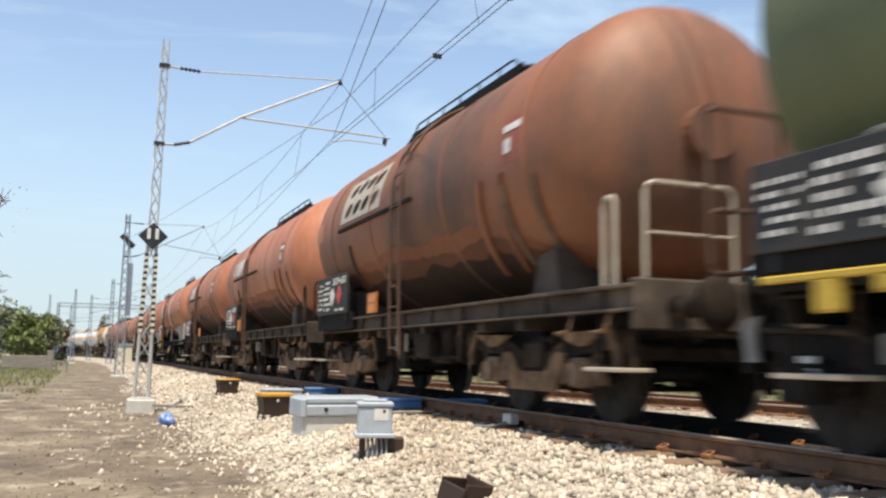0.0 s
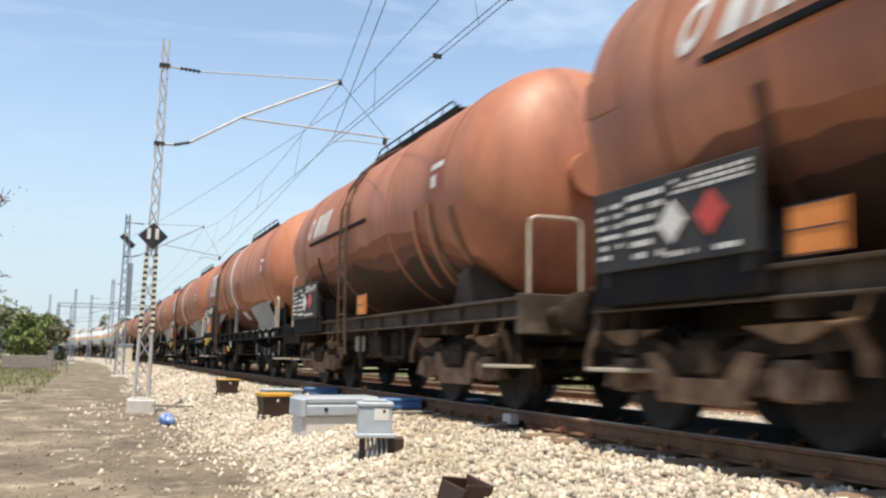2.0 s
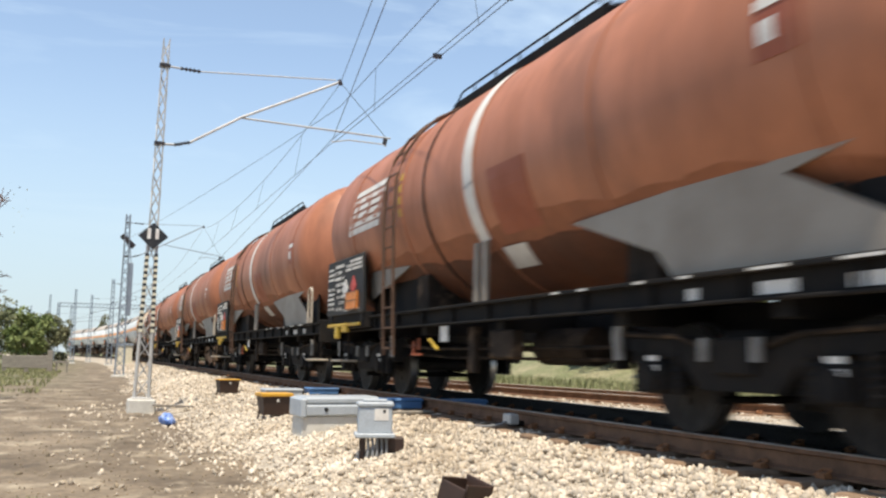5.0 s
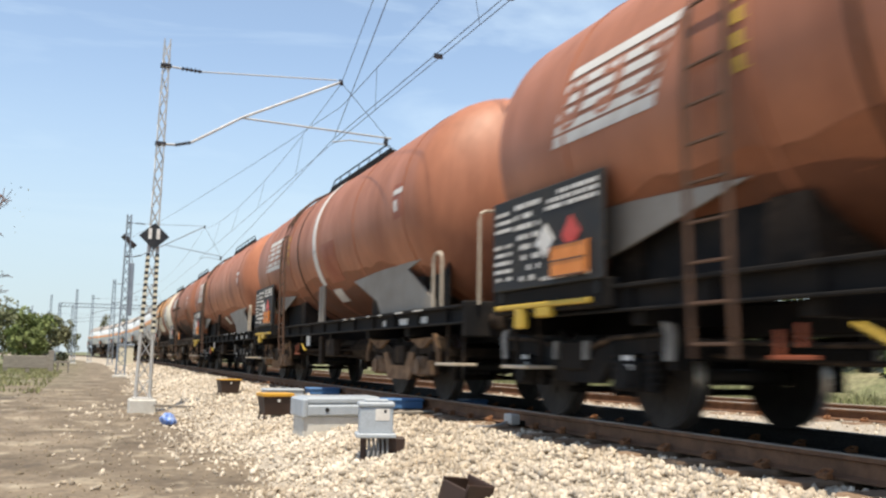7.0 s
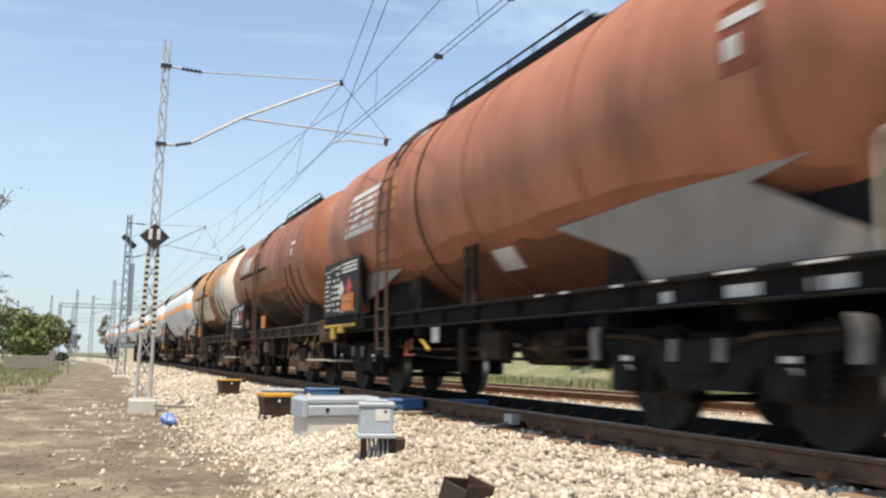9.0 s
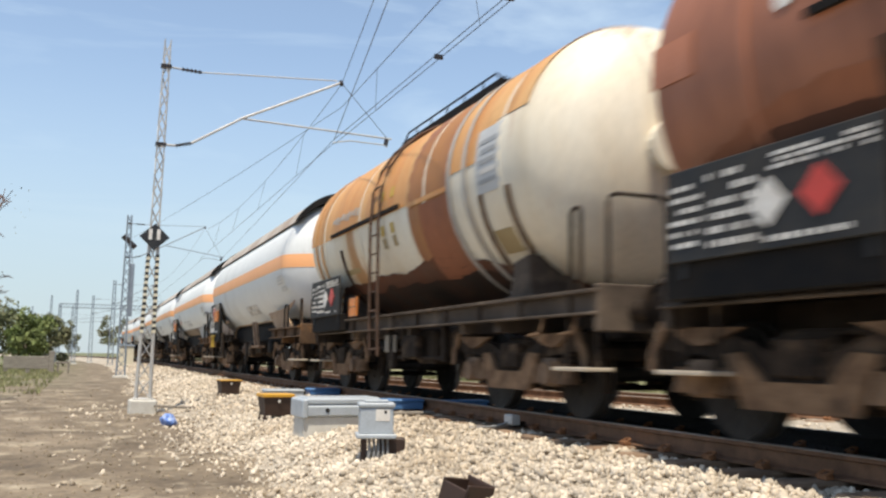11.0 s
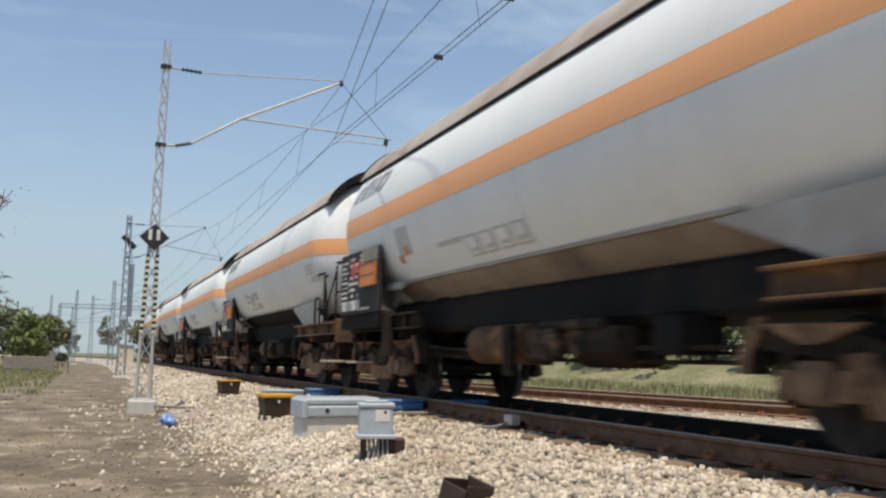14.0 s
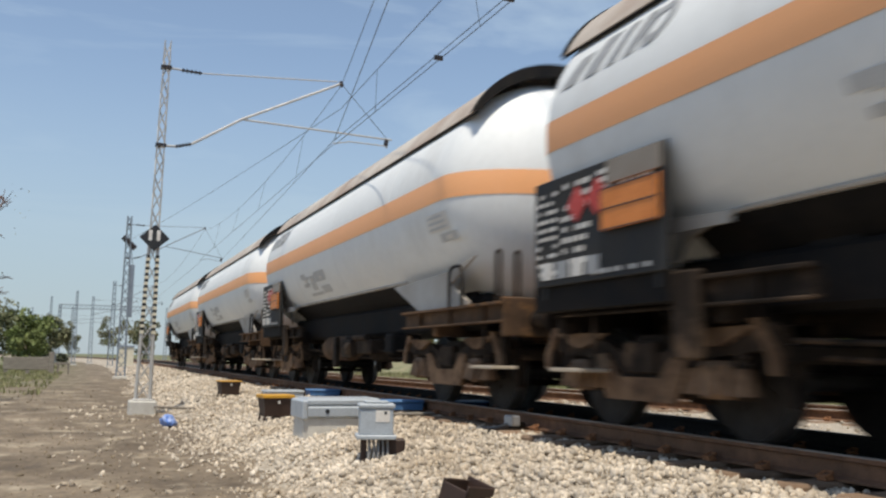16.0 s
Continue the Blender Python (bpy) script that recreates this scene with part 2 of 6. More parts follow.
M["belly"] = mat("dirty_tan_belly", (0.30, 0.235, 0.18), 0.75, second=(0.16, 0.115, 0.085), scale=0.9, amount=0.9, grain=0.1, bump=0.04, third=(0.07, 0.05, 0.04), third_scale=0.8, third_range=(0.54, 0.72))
M["letter"] = mat("white_lettering", (0.72, 0.70, 0.66), 0.6, second=(0.55, 0.5, 0.45), scale=6, grain=0.08, bump=0.0)
M["board"] = mat("slate_sign_board", (0.026, 0.028, 0.031), 0.7, second=(0.065, 0.058, 0.050), scale=3, bump=0.03, vary=0.1, shine=0.25)
M["ladder_brown"] = mat("rusty_brown_ladder", (0.10, 0.052, 0.031), 0.85, second=(0.05, 0.03, 0.02), scale=5, bump=0.1, vary=0.15)
M["rail_oily_shaded"] = mat("oily_rail_head", (0.10, 0.085, 0.075), 0.45, 0.4, second=(0.05, 0.042, 0.036), scale=3, bump=0.03)
M["hazard"] = mat("hazard_orange_plate", (0.74, 0.24, 0.040), 0.5, second=(0.56, 0.17, 0.035), scale=5, bump=0.02)
M["redplate"] = mat("red_placard", (0.55, 0.05, 0.035), 0.5, second=(0.4, 0.05, 0.04), scale=6, bump=0.0)
M["yellow"] = mat("yellow_paint", (0.60, 0.40, 0.045), 0.55, second=(0.38, 0.25, 0.05), scale=6, bump=0.05)
M["cream"] = mat("cream_handrail_paint", (0.50, 0.43, 0.34), 0.5, second=(0.36, 0.28, 0.2), scale=8, bump=0.05)
M["patch"] = mat("fresh_red_oxide_patch", (0.31, 0.075, 0.030), 0.55, second=(0.24, 0.065, 0.028), scale=2, bump=0.02)
M["mast"] = mat("galvanised_mast", (0.50, 0.49, 0.47), 0.6, 0.2, second=(0.38, 0.365, 0.345), scale=4, bump=0.05)
M["mastblue"] = mat("blue_grey_mast", (0.25, 0.29, 0.34), 0.65, 0.1, second=(0.18, 0.21, 0.25), scale=3, bump=0.05, vary=0.12)
M["signblack"] = mat("black_enamel", (0.015, 0.015, 0.017), 0.45, second=(0.03, 0.03, 0.03), scale=6, bump=0.0)
M["stripe_y"] = mat("pale_yellow_marking", (0.66, 0.61, 0.47), 0.6, second=(0.55, 0.50, 0.38), scale=6, bump=0.0)
M["concrete"] = mat("pale_concrete", (0.58, 0.56, 0.51), 0.9, second=(0.45, 0.42, 0.37), scale=5, bump=0.3)
M["greybox"] = mat("grey_painted_box", (0.40, 0.44, 0.48), 0.45, second=(0.32, 0.35, 0.38), scale=4, bump=0.03, vary=0.08)
M["bluebox"] = mat("blue_painted_cover", (0.075, 0.19, 0.40), 0.5, second=(0.06, 0.14, 0.28), scale=4, bump=0.05)
M["brownbox"] = mat("dark_brown_box", (0.035, 0.018, 0.012), 0.6, second=(0.06, 0.03, 0.02), scale=5, bump=0.1)
M["lid"] = mat("orange_yellow_lid", (0.62, 0.33, 0.03), 0.5, second=(0.5, 0.25, 0.03), scale=6, bump=0.03)
M["wire"] = mat("dark_copper_wire", (0.07, 0.068, 0.066), 0.6, 0.3, bump=0.0)
M["insulator"] = mat("dark_insulator", (0.03, 0.022, 0.02), 0.3, bump=0.0)
M["cable"] = mat("grey_cable", (0.22, 0.22, 0.22), 0.6, bump=0.0)
M["leaf"] = mat("spring_foliage", (0.175, 0.20, 0.065), 0.8, second=(0.09, 0.13, 0.03), scale=0.7, amount=0.9, grain=0.2, grain_scale=4, bump=0, island=0.4)
M["leaf_dark"] = mat("dull_foliage", (0.15, 0.165, 0.080), 0.8, second=(0.19, 0.17, 0.095), scale=0.4, amount=0.9, grain=0.2, grain_scale=4, bump=0, island=0.4)
M["grassblade"] = mat("grass_blades", (0.175, 0.195, 0.075), 0.9, second=(0.33, 0.29, 0.17), scale=0.8, amount=0.8, grain=0.2, grain_scale=5, bump=0, island=0.35)
M["bark"] = mat("grey_bark", (0.14, 0.115, 0.09), 0.95, second=(0.08, 0.065, 0.05), scale=6, bump=0.5)
M["twig"] = mat("bare_twigs", (0.13, 0.10, 0.085), 0.95, second=(0.2, 0.13, 0.12), scale=2, bump=0)
M["wood"] = mat("weathered_wood", (0.27, 0.24, 0.20), 0.9, second=(0.15, 0.125, 0.10), scale=3, stretch=(1, 1, 5), bump=0.3)
M["plastic_blue"] = mat("blue_plastic_bag", (0.10, 0.22, 0.60), 0.4, second=(0.45, 0.5, 0.6), scale=9, bump=0.1)
M["wall_far"] = mat("far_render", (0.52, 0.50, 0.46), 0.9, bump=0.0, vary=0.1)
M["roof_far"] = mat("far_roof_tiles", (0.24, 0.12, 0.08), 0.9, bump=0.0)
M["pane"] = mat("dark_window_pane", (0.03, 0.04, 0.05), 0.15, bump=0.0)


# ---- mesh helpers ----
def link(name, bm, material, parent=None, label="", smooth=False):
    me = bpy.data.meshes.new(name)
    bm.to_mesh(me)
    bm.free()
    for m in material if isinstance(material, (list, tuple)) else [material]:
        me.materials.append(m)
    if smooth:
        me.shade_smooth()
        me.set_sharp_from_angle(angle=radians(40))
    ob = new(name, me)
    if parent:
        ob.parent = parent
    if label:
        tagged(ob, label)
    return ob


def part(name, bm, material, parent, label="", smooth=False):
    return link(name, bm, material, parent, label, smooth)


def thing(name, label, category, group="", at=None, kind=""):
    ob = new(name)
    ob.empty_display_size = 0.2
    if at is not None:
        ob.matrix_basis = at
    return tagged(ob, label, category, group, kind)


def box(bm, x0, x1, y0, y1, z0, z1, bevel=0.0, m=None, mi=0):
    a = bmesh.ops.create_cube(bm, size=1.0)
    t = Matrix.Translation(((x0 + x1) / 2, (y0 + y1) / 2, (z0 + z1) / 2)) @ Matrix.Diagonal((abs(x1 - x0), abs(y1 - y0), abs(z1 - z0), 1))
    bmesh.ops.transform(bm, matrix=(m or Matrix()) @ t, verts=a["verts"])
    faces = {f for v in a["verts"] for f in v.link_faces}
    for f in faces:
        f.material_index = mi
    if bevel:
        bmesh.ops.bevel(bm, geom=list({e for v in a["verts"] for e in v.link_edges}), offset=bevel, segments=1, affect="EDGES")
    return bm


def tube(bm, pts, r, n=8, mi=0, r_end=None):
    pts = [Vector(p) for p in pts]
    rings = []
    for i, p in enumerate(pts):
        d = (pts[min(i + 1, len(pts) - 1)] - pts[max(i - 1, 0)]).normalized()
        side = d.cross(Vector((0.13, 0.21, 1.0)) if abs(d.z) < 0.95 else Vector((1, 0.1, 0))).normalized()
        up = side.cross(d)
        rad = r if r_end is None else r + (r_end - r) * i / (len(pts) - 1)
        rings.append([bm.verts.new(p + (side * math.cos(k * math.tau / n) + up * math.sin(k * math.tau / n)) * rad) for k in range(n)])
    for a, b in zip(rings, rings[1:]):
        for k in range(n):
            bm.faces.new((a[k], a[(k + 1) % n], b[(k + 1) % n], b[k])).material_index = mi
    bm.faces.new(rings[0][::-1]).material_index = mi
    bm.faces.new(rings[-1]).material_index = mi
    return bm


def arch(pts, steps=5, r=0.08):
    """A polyline with rounded corners."""
    pts = [Vector(p) for p in pts]
    res = [pts[0]]
    for a, b, c in zip(pts, pts[1:], pts[2:]):
        p, q = b + (a - b).normalized() * r, b + (c - b).normalized() * r
        for k in range(steps + 1):
            t = k / steps
            res.append(p * (1 - t) ** 2 + b * 2 * t * (1 - t) + q * t * t)
    return res + [pts[-1]]


def lathe_y(bm, prof, zc, n=48, a0=0.0, a1=math.tau, xc=0.0, mi=0):
    """Turns (y, radius) round the y axis at height zc; angles from straight up, positive towards +x."""
    full = abs(a1 - a0 - math.tau) < 1e-6
    rows = []
    cols = n if full else n + 1
    for y, r in prof:
        if r < 1e-5:
            rows.append([bm.verts.new((xc, y, zc))])
        else:
            rows.append([bm.verts.new((xc + r * math.sin(a0 + (a1 - a0) * k / n), y, zc + r * math.cos(a0 + (a1 - a0) * k / n))) for k in range(cols)])
    for a, b in zip(rows, rows[1:]):
        for k in range(n):
            j = (k + 1) % cols
            if len(a) == 1 and len(b) == 1:
                continue
            vs = (a[0], b[k], b[j]) if len(a) == 1 else (a[k], b[0], a[j]) if len(b) == 1 else (a[k], b[k], b[j], a[j])
            bm.faces.new(vs).material_index = mi
    return bm


def prism(bm, pts, x0, x1, mi=0):
    """A plate with outline (y, z) from x0 to x1."""
    a = [bm.verts.new((x0, y, z)) for y, z in pts]
    b = [bm.verts.new((x1, y, z)) for y, z in pts]
    n = len(pts)
    for f in [bm.faces.new(a), bm.faces.new(b[::-1])] + [bm.faces.new((a[i], b[i], b[(i + 1) % n], a[(i + 1) % n])) for i in range(n)]:
        f.material_index = mi
    return bm


def shell(bm, r, zc, y0, y1, a0, a1, n=12, thick=0.012, skew=0.0):
    """A curved plate lying on a tank: angles from straight up in degrees (negative: the side of the camera)."""
    a0, a1 = radians(a0), radians(a1)
    rows = []
    for rr in (r, r + thick):
        row = []
        for k in range(n + 1):
            a = a0 + (a1 - a0) * k / n
            s = skew * (k / n)
            row.append([bm.verts.new((rr * math.sin(a), y + s, zc + rr * math.cos(a))) for y in (y0, y1)])
        rows.append(row)
    inn, out = rows
    for k in range(n):
        bm.faces.new((out[k][0], out[k][1], out[k + 1][1], out[k + 1][0]))
        bm.faces.new((inn[k][0], inn[k + 1][0], inn[k + 1][1], inn[k][1]))
        for e in (0, 1):
            bm.faces.new((out[k][e], out[k + 1][e], inn[k + 1][e], inn[k][e]))
    for k in (0, n):
        bm.faces.new((out[k][0], out[k][1], inn[k][1], inn[k][0]))
    bmesh.ops.recalc_face_normals(bm, faces=bm.faces)
    return bm


# ---- ground, ballast and tracks ----
RAIL = 0.6            # rail top
TRACK = 5.55          # centre line of the train's track
BEND, RADIUS = 80.0, 600.0


def along(s, side=0.0, z=0.0):
    """A pose on the track's centre line at s metres: straight, then a wide bend to the left."""
    if s <= BEND:
        return pose(TRACK + side, s, RAIL + z)
    a = (s - BEND) / RADIUS
    x, y = TRACK - RADIUS * (1 - math.cos(a)), BEND + RADIUS * math.sin(a)
    return Matrix.Translation((x, y, RAIL + z)) @ pose(0, 0, 0, 0, 0, math.degrees(a)) @ pose(side, 0, 0)


def bed_height(x):
    """The ballast bed's cross-section: a broad, trodden shoulder on the near side."""
    knots = [(-2.0, -0.06), (1.35, -0.09), (2.0, 0.05), (2.8, 0.22), (3.6, 0.355), (4.1, 0.385), (4.45, 0.37), (4.8, 0.36), (6.8, 0.40), (7.0, 0.42), (7.6, 0.40), (8.6, 0.30), (12.9, 0.30), (14.0, 0.05), (15, -0.05)]
    for (x0, z0), (x1, z1) in zip(knots, knots[1:]):
        if x0 <= x <= x1:
            return z0 + (z1 - z0) * (x - x0) / (x1 - x0)
    return -0.06


def relief(x, y):
    return 0.045 * noise.noise((x * 0.9, y * 0.6, 3.0)) + 0.025 * noise.noise((x * 2.3, y * 1.7, 7.0)) + 0.012 * noise.noise((x * 5.0, y * 4.0, 1.0))


def make_ground():
    bm = bmesh.new()
    xs = [-1500, -600, -250, -110, -60, -35, -22, -14, -9] + [-6 + 0.16 * k for k in range(60)] + [3.7 + 0.4 * k for k in range(30)] + [17, 22, 30, 45, 80, 160, 400, 900, 1800]
    ys = [-900, -200, -60, -20, -8] + [-4 + 0.5 * k for k in range(16)] + [4.0 + 0.18 * k for k in range(120)] + [25.8 + 0.7 * k for k in range(20)] + [42, 46, 52, 60, 70, 85, 105, 130, 170, 230, 320, 480, 800, 1500, 2800]
    grid = [[bm.verts.new((x, y, relief(x, y) * (1 if abs(x) < 25 and -6 < y < 60 else 0) - (0.25 if 3.2 < x < 12.5 else 0))) for x in xs] for y in ys]
    for r0, r1 in zip(grid, grid[1:]):
        for i in range(len(xs) - 1):
            bm.faces.new((r0[i], r0[i + 1], r1[i + 1], r1[i]))
    return tagged(link("ground", bm, M["soil"], smooth=True), "dry trampled earth with sandy streaks and grass", "ground", kind="structure")


make_ground()


def make_bed():
    bm = bmesh.new()
    xs = [-0.4 + 0.2 * k for k in range(77)]
    ys = [-190, -150, -110, -70, -40, -25, -15] + [-10 + 0.4 * k for k in range(75)] + [20 + 1.5 * k for k in range(14)] + [45 + 5 * k for k in range(44)]
    rows = []
    for s in ys:
        shift = 0.0
        if s > BEND:
            shift = -RADIUS * (1 - math.cos((s - BEND) / RADIUS))
        rows.append([bm.verts.new((x + shift, s, bed_height(x) + relief(x * 2.3, s * 2.3) * 0.8)) for x in xs])
    for r0, r1 in zip(rows, rows[1:]):
        for i in range(len(xs) - 1):
            bm.faces.new((r0[i], r0[i + 1], r1[i + 1], r1[i]))
    return tagged(link("ballast_bed", bm, M["ballast_bed"], smooth=True), "pale crushed limestone ballast under two tracks", "ballast", kind="structure")


bed = make_bed()

RAIL_SECTION = [(-0.075, -0.172), (0.075, -0.172), (0.075, -0.160), (0.012, -0.140), (0.010, -0.045), (0.036, -0.036), (0.036, -0.006),
                (0.028, 0.0), (-0.028, 0.0), (-0.036, -0.006), (-0.036, -0.036), (-0.010, -0.045), (-0.012, -0.140), (-0.075, -0.160)]


def rail(poses, side):
    bm = bmesh.new()
    rings = [[bm.verts.new(m @ Vector((side + x, 0, z))) for x, z in RAIL_SECTION] for m in poses]
    n = len(RAIL_SECTION)
    for a, b in zip(rings, rings[1:]):
        for k in range(n):
            bm.faces.new((a[k], a[(k + 1) % n], b[(k + 1) % n], b[k])).material_index = 1 if k in (6, 7, 8) else 0
    bm.faces.new(rings[0])
    bm.faces.new(rings[-1][::-1])
    bmesh.ops.recalc_face_normals(bm, faces=bm.faces)
    return bm


def make_track(name, label, poses, sleeper_poses, clips):
    tr = tagged(new(name), label, "track", kind="structure")
    for side in (-0.7535, 0.7535):
        # the far rail's dark colours hold the train's shade as well as oil
        part("rail", rail(poses, side), [M["rail_side"], M["rail_head"]] if side < 0 or clips < 30 else [M["oily"], M["rail_oily_shaded"]], tr)
    b = bmesh.new()
    box(b, -1.28, 1.28, -0.125, 0.125, -0.36, -0.176, 0.02)
    first = part("sleeper", b, M["sleeper"], tr)
    c = bmesh.new()
    for dx in (-1, 1):
        box(c, dx * 0.11 - 0.035, dx * 0.11 + 0.035, -0.05, 0.05, -0.176, -0.135, 0.008)
        tube(c, arch([(dx * 0.15, -0.04, -0.15), (dx * 0.07, -0.04, -0.115), (dx * 0.07, 0.04, -0.115), (dx * 0.15, 0.04, -0.15)], 3, 0.02), 0.010, 5)
    clip = part("rail_clip", c, M["clip"], tr)
    for i, m in enumerate(sleeper_poses):
        s = first if i == 0 else new("sleeper", first.data)
        s.parent, s.matrix_basis = tr, m
        if i < clips:
            for side in (-0.7535, 0.7535):
                k = clip if i == 0 and side < 0 else new("rail_clip", clip.data)
                k.parent, k.matrix_basis = tr, m @ pose(side, 0, 0)
    return tr


make_track("track", "rusty running rails on ballasted sleepers", [along(-190), along(-120)] + [along(-60 + 2.5 * k) for k in range(0, 132)], [along(0.5 + 0.6 * k) for k in range(160)], 60)


def second(s):
    """The neighbouring track, which swings away to the right towards the camera."""
    a = radians(max(0.0, min(11.0, (34 - s) * 0.45)))
    x = 9.7 + (0 if s > 34 else (34 - s) ** 2 * radians(0.45) / 2 if s > 9.5 else 24.5 ** 2 * radians(0.45) / 2 + (9.5 - s) * math.tan(radians(11)))
    return Matrix.Translation((x - (RADIUS * (1 - math.cos((s - BEND) / RADIUS)) if s > BEND else 0), s, RAIL - 0.10)) @ pose(0, 0, 0, 0, 0, math.degrees(a))


make_track("siding_track", "rust-brown siding rails beyond the train", [second(-12 + 2.0 * k) for k in range(0, 110)], [second(-2 + 0.62 * k) for k in range(80)], 24)

ICO = bmesh.new()
bmesh.ops.create_icosphere(ICO, subdivisions=1, radius=1.0)
ICO.verts.ensure_lookup_table()
ICO_V = np.array([v.co[:] for v in ICO.verts])
ICO_F = np.array([[v.index for v in f.verts] for f in ICO.faces])
ICO.free()


def rock_verts(rng, size):
    v = ICO_V * rng.uniform(0.50, 1.38, (len(ICO_V), 1))
    v = v * (size * np.array([1.0, rng.uniform(0.52, 0.95), rng.uniform(0.38, 0.72)]))
    q = Euler(rng.uniform(0, 6.28, 3)).to_matrix()
    return v @ np.array(q).T


def mesh_from(name, V, Fc, material):
    me = bpy.data.meshes.new(name)
    me.vertices.add(len(V))
    me.vertices.foreach_set("co", V.ravel())
    k = Fc.shape[1]
    me.loops.add(Fc.size)
    me.loops.foreach_set("vertex_index", Fc.ravel().astype(np.int32))
    me.polygons.add(len(Fc))
    me.polygons.foreach_set("loop_start", np.arange(0, Fc.size, k, dtype=np.int32))
    me.polygons.foreach_set("loop_total", np.full(len(Fc), k, dtype=np.int32))
    me.materials.append(material)
    me.update(calc_edges=True)
    me.validate()
    return me


def scatter_stones():
    rng = np.random.default_rng(5)
    VV, FF, base, near = [], [], 0, []
    zones = [(1.2, 4.66, 3.0, 9.0, 12600), (1.0, 4.66, 9.0, 16.0, 13000), (1.1, 4.62, 16.0, 34.0, 9000), (1.4, 4.45, 34.0, 70.0, 2600),
             (6.5, 9.2, 2.0, 22.0, 5200), (9.2, 13.5, 4.0, 24.0, 3600), (-0.3, 1.7, 5.5, 22.0, 240)]
    for x0, x1, y0, y1, n in zones:
        for _ in range(n):
            x, y = rng.uniform(x0, x1), rng.uniform(y0, y1)
            if x < 2.4 and x0 > 0 and rng.random() > 0.03 + 0.97 * ((x - x0) / (2.4 - x0)) ** 1.5 + 0.55 * noise.noise((x * 1.3, y * 0.7, 0)):
                continue
            size = (0.013 + 0.036 * rng.random() ** 1.7) * (1.0 if y < 16 else 1.35 if y < 34 else 2.0)
            z = bed_height(x) + relief(x * 2.3, y * 2.3) * 0.8 + size * rng.uniform(-0.1, 0.55)
            if x < 1.9:
                z = max(bed_height(x) + relief(x * 2.3, y * 2.3) * 0.8, relief(x, y)) + size * 0.25
            near_sleeper = abs((y - 0.5) / 0.6 - round((y - 0.5) / 0.6)) * 0.6 < 0.14
            if x > 4.25 and near_sleeper and y < 40:
                continue
            if 2.0 < x < 3.6 and 4.2 < y < 7.2 and len(near) < 290 and size > 0.033:
                near.append((x, y, z, size))
                continue
            VV.append(rock_verts(rng, size) + (x, y, z))
            FF.append(ICO_F + base)
            base += len(ICO_V)
    rest = new("loose_stones", mesh_from("loose_stones", np.concatenate(VV), np.concatenate(FF), M["stones"]))
    rest.parent = bed
    tagged(rest, "angular pale limestone chippings", kind="stuff")
    VV, FF, base = [], [], 0
    for _ in range(5200):
        x, y = rng.uniform(-5.0, 2.2), 5.0 + 27.0 * rng.random() ** 1.5
        size = rng.uniform(0.006, 0.022) * (1 + (rng.random() > 0.93) * 1.2)
        VV.append(rock_verts(rng, size) + (x, y, max(relief(x, y), bed_height(x)) + size * 0.1))
        FF.append(ICO_F + base)
        base += len(ICO_V)
    clods = new("soil_clods", mesh_from("soil_clods", np.concatenate(VV), np.concatenate(FF), M["clod"]))
    tagged(clods, "dry crumbs and clods of earth on the path", "soil", kind="stuff")
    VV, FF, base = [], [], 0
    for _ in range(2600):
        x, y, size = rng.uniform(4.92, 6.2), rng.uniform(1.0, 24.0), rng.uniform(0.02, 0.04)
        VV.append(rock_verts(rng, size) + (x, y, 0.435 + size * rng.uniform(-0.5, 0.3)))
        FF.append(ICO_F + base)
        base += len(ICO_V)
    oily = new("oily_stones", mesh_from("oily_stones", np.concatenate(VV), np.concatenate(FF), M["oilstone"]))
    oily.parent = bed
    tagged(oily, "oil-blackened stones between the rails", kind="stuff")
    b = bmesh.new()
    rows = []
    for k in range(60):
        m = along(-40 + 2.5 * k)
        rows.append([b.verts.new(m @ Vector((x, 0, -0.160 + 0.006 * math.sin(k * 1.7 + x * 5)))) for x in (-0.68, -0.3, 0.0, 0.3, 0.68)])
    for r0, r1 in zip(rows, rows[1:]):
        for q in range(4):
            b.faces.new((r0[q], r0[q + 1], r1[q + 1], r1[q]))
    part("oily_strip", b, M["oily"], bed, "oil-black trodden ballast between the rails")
    kinds = [mesh_from("stone", rock_verts(rng, 1.0), ICO_F, M["stone"]) for _ in range(8)]
    for i, (x, y, z, size) in enumerate(near):
        o = new("stone", kinds[i % 8])
        o.parent = bed
        o.matrix_basis = pose(x, y, z, rng.uniform(0, 360), rng.uniform(0, 360), rng.uniform(0, 360)) @ Matrix.Diagonal((size, size, size, 1))


# ---- tank wagons ----
WHEEL_R = 0.46


